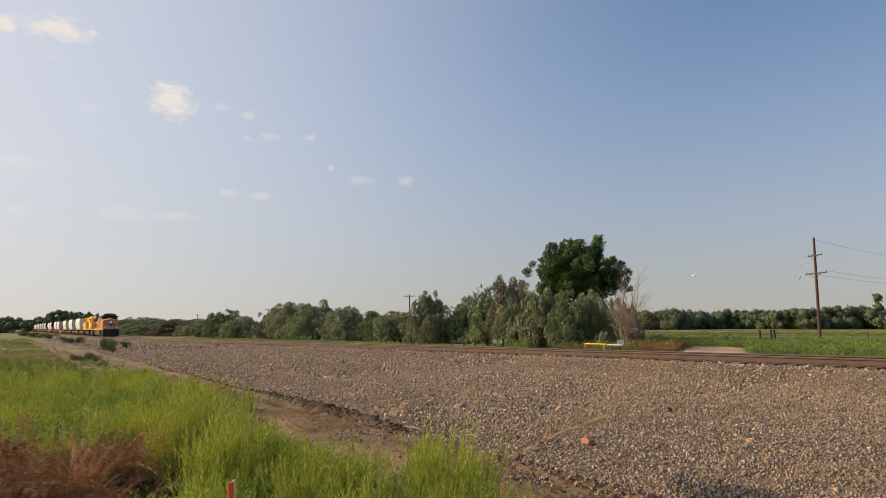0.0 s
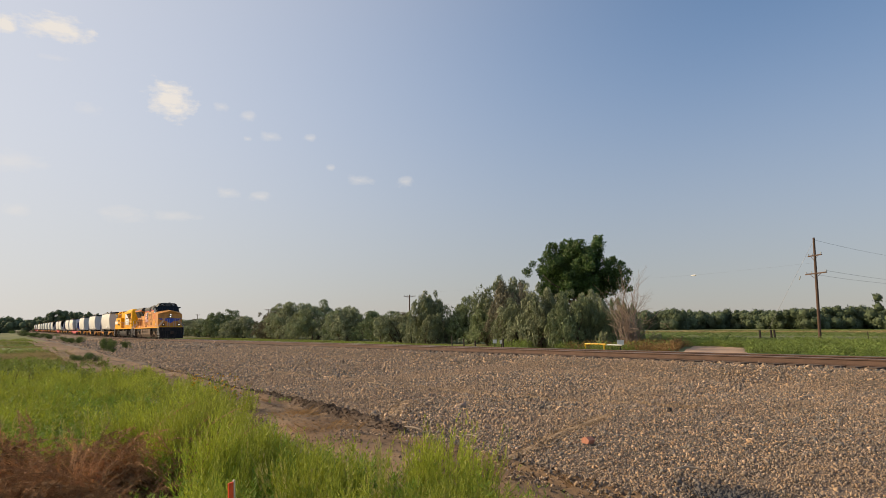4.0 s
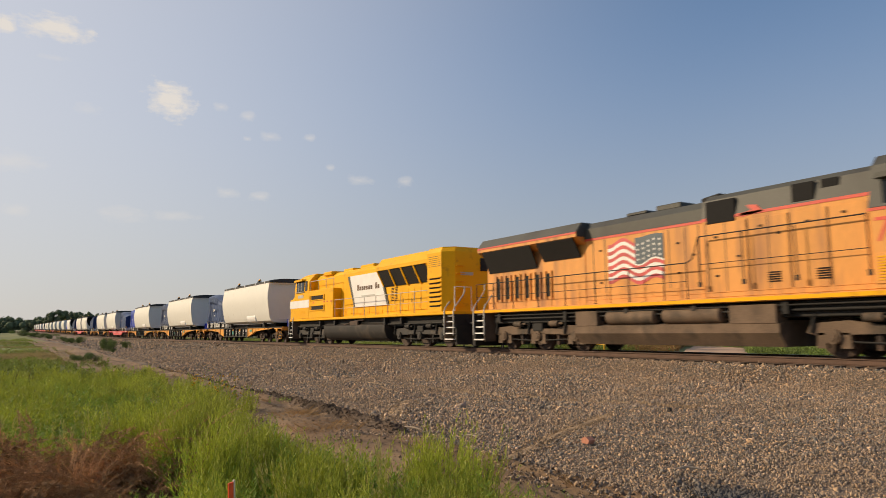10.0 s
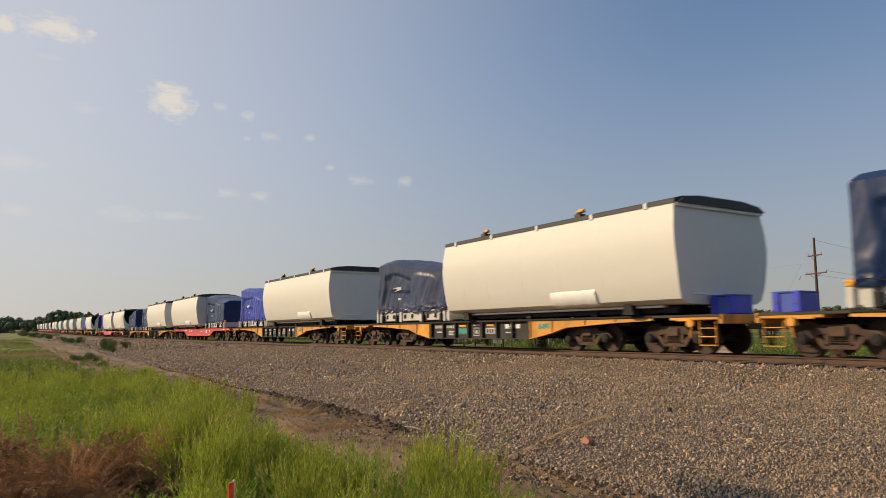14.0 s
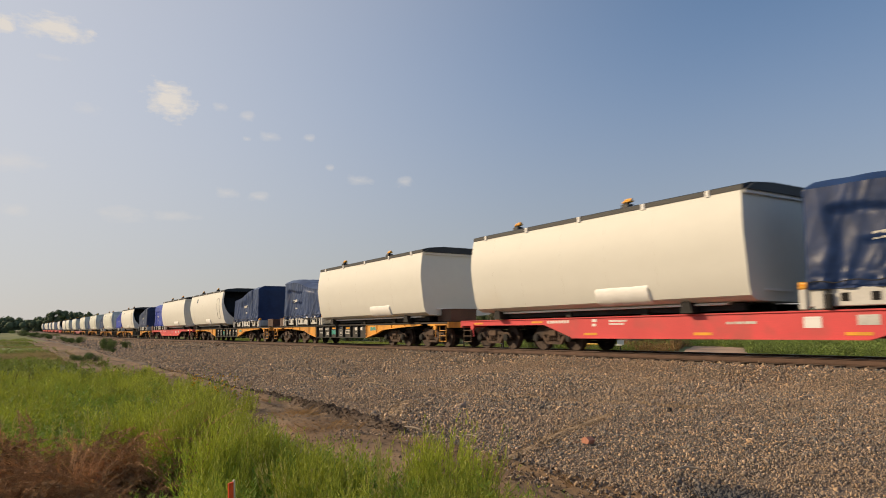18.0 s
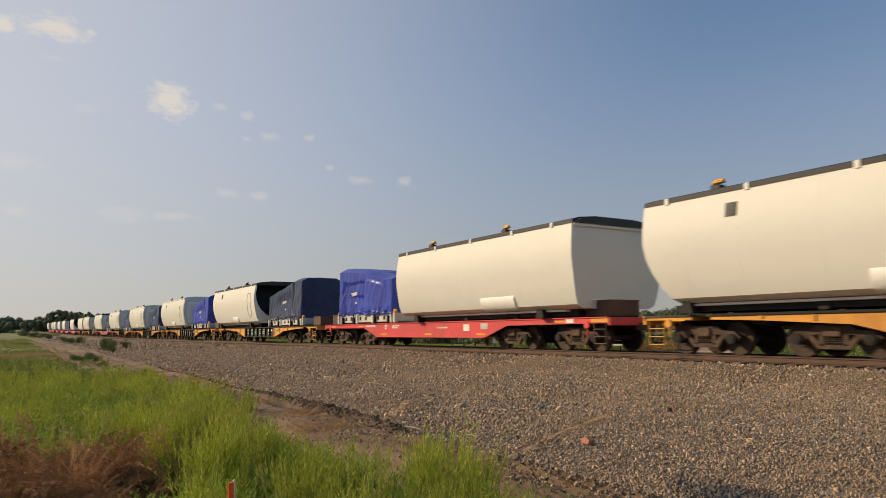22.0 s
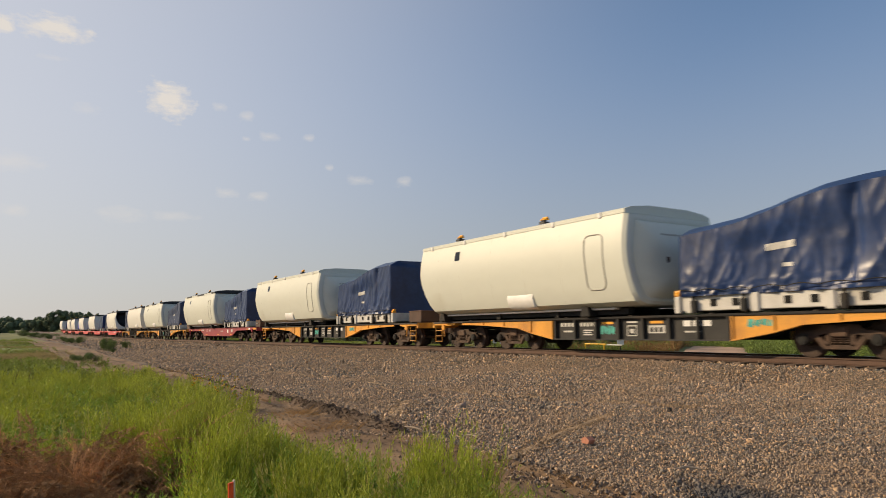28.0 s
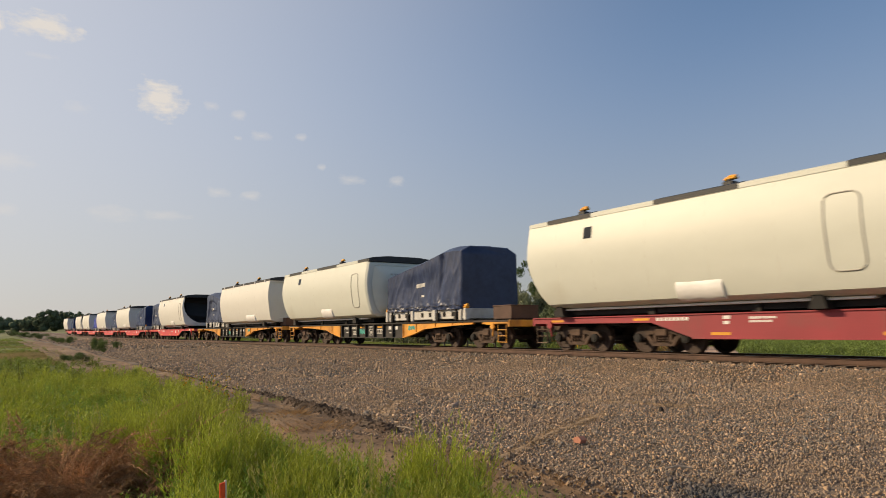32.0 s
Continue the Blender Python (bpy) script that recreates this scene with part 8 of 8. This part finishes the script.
# round shrubs on the bank's foot far along the near side: (x, y, half width, height)
for k, (x, y, w, h) in enumerate(((-61.0, 6.5, 0.95, 1.15), (-56.1, 6.55, 1.0, 0.95), (-64.0, 8.6, 0.8, 0.75), (-53.5, 6.4, 0.3, 0.4), (-90, 7.1, 1.3, 0.95), (-98, 6.7, 1.0, 0.8), (-95, 6.6, 1.0, 0.8), (-112, 7.0, 1.2, 0.9), (-38.5, 3.6, 0.85, 0.6), (-39.5, 3.0, 0.7, 0.5), (-160, 7.5, 2.0, 1.2), (-172, 7.0, 2.2, 1.3), (-190, 6.0, 3.0, 1.5), (-230, 4.0, 4.5, 1.8), (-52, 46, 0.9, 1.1))):
    S = tagged(new("shrub"), "round green shrub at the foot of the bank", "shrub", "shrubs by the bank")
    part("crown", SHRUBS[k % 3], M_SHRUB, S)
    z = bank_z(x, y) if 5.2 < y < 20 else base_z(x, y)
    S.matrix_basis = pose(x, y, z - 0.06, 0, 0, 50 * k) @ Matrix.Diagonal((w * 0.62, w * 0.62, h, 1))


def woods(name, rows, label, seed, leaf=1.6, per=0.9):
    """Far trees as one crowd of crowns: rows of (x, y, radius, height)."""
    rng = np.random.default_rng(seed)
    cl = []
    for x, y, r, h in rows:
        z = base_z(x, y)
        for _ in range(15):
            e = rng.random()
            cl.append((x + rng.normal(0, r * 0.55), y + rng.normal(0, r * 0.55), z + h * (0.12 + 0.74 * e), r * rng.uniform(0.38, 0.68) * (1.1 - 0.4 * e)))
        cl.append((x, y, z + h * 0.88, r * 0.3))
    v, t = crown(rng, cl, per * 9, leaf * 0.85, 1.0, 0.9)
    # uneven cores fill the crowns
    ico = bmesh.new()
    bmesh.ops.create_icosphere(ico, subdivisions=2, radius=1.0)
    iv = np.array([q.co for q in ico.verts])
    it = np.array([[q.index for q in f.verts] for f in ico.faces], dtype=np.int32)
    ico.free()
    c = np.array(cl)
    cv = c[:, None, :3] + iv[None] * (1 + rng.normal(0, 0.13, (len(c), len(iv), 1))) * c[:, None, 3:4] * 0.74
    ct = it[None] + len(iv) * np.arange(len(c), dtype=np.int32)[:, None, None] + len(v)
    v, t = np.concatenate([v, cv.reshape(-1, 3)]), np.concatenate([t, ct.reshape(-1, 3)])
    return tagged(new(name, big_mesh(name, v, t, M_FARWOOD)), label, "trees", kind="stuff")


wr = np.random.default_rng(330)
far = []
for a in np.arange(38.0, 84.0, 0.42):
    d = 430 + 30 * math.sin(a * 0.6) + wr.normal(0, 10)
    far.append((-d * math.cos(radians(a)), d * math.sin(radians(a)), 5.4 + wr.uniform(-1, 1.6), 9.9 + wr.normal(0, 0.9)))
woods("far_woods", far, "dark green belt of trees beyond the far field", 331, 1.1, 2.6)
woods("far_woods", [(-420 + wr.normal(0, 8), 4 - 4.2 * k + wr.normal(0, 1), 4.5, 7.6 + wr.normal(0, 1.0)) for k in range(7)], "small grove at the meadow's far end", 332, 0.8, 3.0)
woods("far_woods", [(-560 + wr.normal(0, 15), 15 + 3.9 * k + wr.normal(0, 1.5), 5.0, h) for k, h in enumerate((8, 10, 12, 14, 15, 15, 15, 14, 14, 13))], "grove of trees beyond the railway's far end", 333, 1.0, 2.4)
woods("far_woods", [(-1500 + wr.normal(0, 40), -60 + 22 * k, 16, 14 + wr.normal(0, 1.5)) for k in range(14)], "hazy far tree line on the horizon", 334, 4.0, 0.25)
woods("far_woods", [(-114.5, 243.0, 4.4, 13.0), (-108.0, 246.0, 5.0, 14.5)], "nearer trees at the field's edge", 335, 1.0, 2.4)
# ---- poles, wires, gate, signs, posts, stake ----
M_POLE = mat("creosoted_pole", (0.10, 0.058, 0.038), 0.85, var=0.25, scale=3, bump=0.5, bscale=20, stretch=(4, 4, 0.6))
M_INSUL = mat("grey_insulator", (0.40, 0.40, 0.38), 0.3, var=0.1)
M_WIRE = mat("aluminium_wire", (0.22, 0.22, 0.23), 0.5, 0.5, var=0.05, bump=0)
M_GATE = mat("gate_yellow", (0.75, 0.42, 0.02), 0.5, var=0.15)
M_SIGN = mat("faded_white_sign", (0.70, 0.69, 0.66), 0.6, var=0.1)
M_POST = mat("dark_wooden_post", (0.045, 0.035, 0.028), 0.9, var=0.3, bump=0.4)
M_STAKE_RED = mat("fluorescent_orange_paint", (0.95, 0.10, 0.02), 0.55, var=0.08)
M_STAKE_WOOD = mat("pale_lath_wood", (0.72, 0.62, 0.48), 0.8, var=0.15, stretch=(1, 1, 0.2), scale=8)


def power_pole(x, y, h, arms, turn, label):
    P = tagged(new("power_pole"), label, "power pole", "power poles")
    part("pole", tube([(0, 0, -0.3), (0, 0, h * 0.5), (0, 0, h)], 0.15, 10, radii=[0.19, 0.165, 0.13]), M_POLE, P, smooth=50)
    for z, half in arms:
        arm = part("crossarm", box(-half, half, -0.07, 0.07, z - 0.07, z + 0.07, 0.01), M_POLE, P)
        part("brace", join(tube([(-half * 0.6, -0.05, z), (0, -0.15, z - 0.6)], 0.025, 5), tube([(half * 0.6, -0.05, z), (0, -0.15, z - 0.6)], 0.025, 5)), M_POLE, arm)
        for dx in (-half + 0.12, -half * 0.4, half - 0.12):
            part("insulator", join(cyl((dx, 0, z + 0.07), (dx, 0, z + 0.16), 0.03, 8), cyl((dx, 0, z + 0.16), (dx, 0, z + 0.28), 0.065, 10)), M_INSUL, arm)
    P.matrix_basis = pose(x, y, base_z(x, y), 0, 0, turn)
    return P


main = power_pole(-46.7, 81.7, 12.1, ((9.95, 1.35), (7.8, 2.1)), -28, "tall brown wooden power pole with two crossarms in the field")
for x, h in ((-146.5, 9.7), (-253.6, 9.0), (-366.4, 9.0)):
    power_pole(x, 82.0, h, ((h - 0.35, 1.5),), 40, "distant wooden power pole showing above the bushes")


def wire(a, b, sag, name, label, r=0.013):
    a, b = Vector(a), Vector(b)
    pts = [a + (b - a) * (k / 16) - Vector((0, 0, sag * 4 * (k / 16) * (1 - k / 16))) for k in range(17)]
    return thing(name, tube([tuple(p) for p in pts], r, 4), M_WIRE, label, "wire", "power lines")


for dx, dy, z, sag in ((0.0, 0.0, 11.2, 1.3), (1.8, -0.9, 7.35, 1.0), (-1.7, 0.9, 7.35, 1.0)):
    wire((-46.7 + dx, 81.7 + dy, z), (-53.2 + dx, 129.7 + dy, z), sag * 0.3, "power_line", "thin sagging power wire running from the pole")
wire((-46.8, 81.7, 11.0), (-52.2, 79.0, base_z(-52, 79) + 0.05), 0.0, "guy_wire", "thin guy wire staying the power pole", 0.012)
part("guy_insulator", tube([(-1.9, -0.95, 7.35 - 0.2), (-1.75, -0.9, 7.35 + 0.25)], 0.06, 8), M_INSUL, main)
# a pale object of unknown kind, drawn as a sleeve; the span is added to hold it
sleeve = tagged(new("line_marker"), "small pale object drawn as a marker on an added wire", "line marker")
part("sleeve", tube([(-0.45, 0, 0), (-0.35, 0, 0), (0.35, 0, 0.04), (0.45, 0, 0.05)], 0.08, 8, radii=[0.03, 0.09, 0.09, 0.03]), M_SIGN, sleeve)
part("span", tube([(-82.3, 0.3, 1.0), (0, 0, 0.03), (17.5, 0, 0.4)], 0.004, 4), M_WIRE, sleeve)
sleeve.matrix_basis = pose(-64.2, 81.7, 8.04)

gate = tagged(new("pipe_gate"), "yellow pipe barrier gate beside the sandy road", "gate")
for x in (-33.8, -32.1):
    part("gate_post", tube([(x, 32.0, -0.8), (x, 32.0, -0.1)], 0.05, 8), M_GATE, gate)
part("gate_bar", tube([(-33.8, 32.0, -0.13), (-31.95, 32.0, -0.13)], 0.045, 8), M_GATE, gate)
part("gate_bar", tube([(-32.1, 32.05, -0.16), (-30.7, 32.1, -0.16)], 0.035, 8), M_SIGN, gate, "pale end bar")


def sign(x, y, z, w, h):
    S = tagged(new("small_sign"), "small blank white sign on a thin post", "sign", "small signs")
    part("plate", box(-w / 2, w / 2, -0.012, 0.012, z, z + h, 0.004), M_SIGN, S)
    part("post", box(-0.03, 0.03, 0.014, 0.05, -0.2, z + h * 0.9), M_POST, S)
    S.matrix_basis = pose(x, y, base_z(x, y), 0, 0, 45)


sign(-41.0, 30.0, 0.44, 0.28, 0.26)
sign(-40.2, 30.0, 0.44, 0.24, 0.26)
sign(-31.1, 32.4, 0.5, 0.42, 0.30)
for x, y, h, r in ((-46.61, 70.0, 1.15, 0.13), (-45.28, 70.0, 1.2, 0.12), (-44.9, 70.0, 1.2, 0.12), (-45.3, 30.2, 0.7, 0.06), (-43.9, 30.3, 0.6, 0.06), (-39.7, 29.8, 0.8, 0.07), (-47.0, 30.2, 0.9, 0.05), (-46.43, 57.0, 0.6, 0.12), (-45.01, 57.0, 0.5, 0.14), (-35.3, 70.0, 1.0, 0.05), (-60.0, 33.8, 0.7, 0.05), (-67, 34.0, 0.7, 0.05), (-76, 34.0, 0.7, 0.05)):
    P = thing("fence_post", join(tube([(0, 0, -0.3), (0, 0, h)], r, 8, radii=[r, r * 0.9]), tube([(0, 0, h), (0.01, 0, h + 0.03)], r * 0.8, 8, radii=[r * 0.85, r * 0.5])), M_POST, "dark weathered wooden fence post in the grass", "fence post", "fence posts")
    P.matrix_basis = pose(x, y, base_z(x, y), 2, -2, 0)

stake = tagged(new("survey_stake"), "orange-painted wooden survey stake standing in the weeds", "stake")
part("lath", box(-0.020, 0.020, -0.006, 0.006, -0.2, 0.745, 0.002), M_STAKE_RED, stake)
part("pale_edge", box(-0.034, -0.0205, -0.006, 0.007, -0.2, 0.755, 0.002), M_STAKE_WOOD, stake, "bare pale wood edge")
stake.matrix_basis = pose(-4.32, 1.22, base_z(-4.3, 1.2), 1, 2, -58)

# ---- clouds: bowed cards far off, glowing in place of sunlight ----


def cloud_material(name, seed, most):
    m = bpy.data.materials.new(name)
    m.use_nodes = True
    n, l = m.node_tree.nodes, m.node_tree.links
    n.remove(n["Principled BSDF"])
    tc, no, mp = n.new("ShaderNodeTexCoord"), n.new("ShaderNodeTexNoise"), n.new("ShaderNodeMapping")
    mp.inputs["Scale"].default_value = (0.7, 1.5, 1.0)
    mp.inputs["Location"].default_value = (seed * 310, seed * 170, seed * 90)
    l.new(tc.outputs["Object"], mp.inputs[0])
    no.inputs["Scale"].default_value, no.inputs["Detail"].default_value, no.inputs["Roughness"].default_value = 0.017, 8.0, 0.62
    l.new(mp.outputs[0], no.inputs["Vector"])
    # soft oval falloff from the middle
    sub, ln = n.new("ShaderNodeVectorMath"), n.new("ShaderNodeVectorMath")
    sub.operation, ln.operation = "SUBTRACT", "LENGTH"
    sub.inputs[1].default_value = (0.5, 0.5, 0.5)
    l.new(tc.outputs["Generated"], sub.inputs[0])
    flat = n.new("ShaderNodeVectorMath")
    flat.operation = "MULTIPLY"
    flat.inputs[1].default_value = (1.0, 1.0, 0.0)
    l.new(sub.outputs[0], flat.inputs[0])
    l.new(flat.outputs[0], ln.inputs[0])
    ma = n.new("ShaderNodeMath")
    ma.operation = "MULTIPLY_ADD"
    ma.inputs[1].default_value = -1.25
    l.new(ln.outputs["Value"], ma.inputs[0])
    l.new(no.outputs["Fac"], ma.inputs[2])
    mr = n.new("ShaderNodeMapRange")
    mr.inputs[1].default_value, mr.inputs[2].default_value, mr.inputs[3].default_value, mr.inputs[4].default_value = 0.03 if seed < 2 else 0.0, 0.36 if seed < 2 else 0.52, 0.0, most
    l.new(ma.outputs[0], mr.inputs[0])
    em, tr, mx = n.new("ShaderNodeEmission"), n.new("ShaderNodeBsdfTransparent"), n.new("ShaderNodeMixShader")
    em.inputs["Color"].default_value, em.inputs["Strength"].default_value = (1.0, 0.955, 0.93, 1), 0.82
    l.new(mr.outputs[0], mx.inputs[0])
    l.new(tr.outputs[0], mx.inputs[1])
    l.new(em.outputs[0], mx.inputs[2])
    l.new(mx.outputs[0], n["Material Output"].inputs["Surface"])
    return m


M_CLOUD = [cloud_material("glowing_cloud", k, (0.95, 0.95, 0.42, 0.42, 0.3, 0.3)[k]) for k in range(6)]
# bearing from the track's line and height, both in degrees, width and height in degrees
CLOUDS = [(1.9, 21.2, 6.7, 2.3), (-1.3, 20.9, 2.1, 1.8), (10.0, 17.3, 4.7, 3.9), (13.9, 17.2, 1.5, 1.0), (16.0, 16.6, 2.0, 1.1), (17.8, 15.2, 2.2, 1.1), (21.0, 15.2, 1.6, 0.8), (25.1, 12.0, 2.9, 1.2), (28.9, 11.9, 2.2, 1.2), (14.6, 10.6, 2.4, 1.2),
          (17.1, 10.4, 3.1, 1.0), (-0.2, 11.7, 5.5, 2.2), (7.1, 8.6, 5.1, 1.8), (0.2, 8.3, 2.4, 1.4), (22.7, 12.9, 1.2, 0.7), (16.0, 14.9, 0.8, 0.6), (4.3, 16.0, 2.4, 1.1), (10.7, 8.6, 4.8, 1.1), (1.9, 19.2, 2.8, 0.6)]
FAINT = (11, 12, 13, 16, 17, 18)
CLOUD_OBS = []
for k, (az, el, w, h) in enumerate(CLOUDS):
    d = 3600.0
    way = Vector((-math.cos(radians(az)) * math.cos(radians(el)), math.sin(radians(az)) * math.cos(radians(el)), math.sin(radians(el))))
    hw, hh = d * math.tan(radians(w / 2)), d * math.tan(radians(h / 2))
    n = 8
    v = [(hw * (2 * i / n - 1), hh * (2 * j / n - 1), 60 * math.cos(i / n * 3.14 - 1.57)) for i in range(n + 1) for j in range(n + 1)]
    f = [(i * (n + 1) + j, (i + 1) * (n + 1) + j, (i + 1) * (n + 1) + j + 1, i * (n + 1) + j + 1) for i in range(n) for j in range(n)]
    c = thing("cloud", (v, f), M_CLOUD[4 + k % 2 if k in FAINT else k % 2 if k in (0, 1, 2) else 2 + k % 2], "small soft white cloud in the hazy sky", "cloud", "clouds", smooth=60)
    c.visible_shadow = False
    c.matrix_basis = look(Vector(EYE) + way * d, EYE) @ pose(0, 0, 0, 0, 180, 0)
    CLOUD_OBS.append((c, c.matrix_basis.copy()))


def motions():
    """Key every thing that rides on the train, the locomotives' wheels, and the drifting clouds."""
    for ob, u, z, turned, y in MOVERS:
        walk(ob, [(t, ride(u, z, turned, y, t)) for t in range(0, 33, 2)])
    for wheel, r in WHEELS:
        at = wheel.location.copy()
        walk(wheel, [(k / 30, pose(at.x, at.y, at.z, 0, math.degrees((train_x(k / 30) - train_x(0)) / r), 0)) for k in range(961)])
    for ob, m in CLOUD_OBS:
        walk(ob, [(0.0, m), (32.0, Matrix.Translation((0, -9.0, -2.0)) @ m)])


motions()
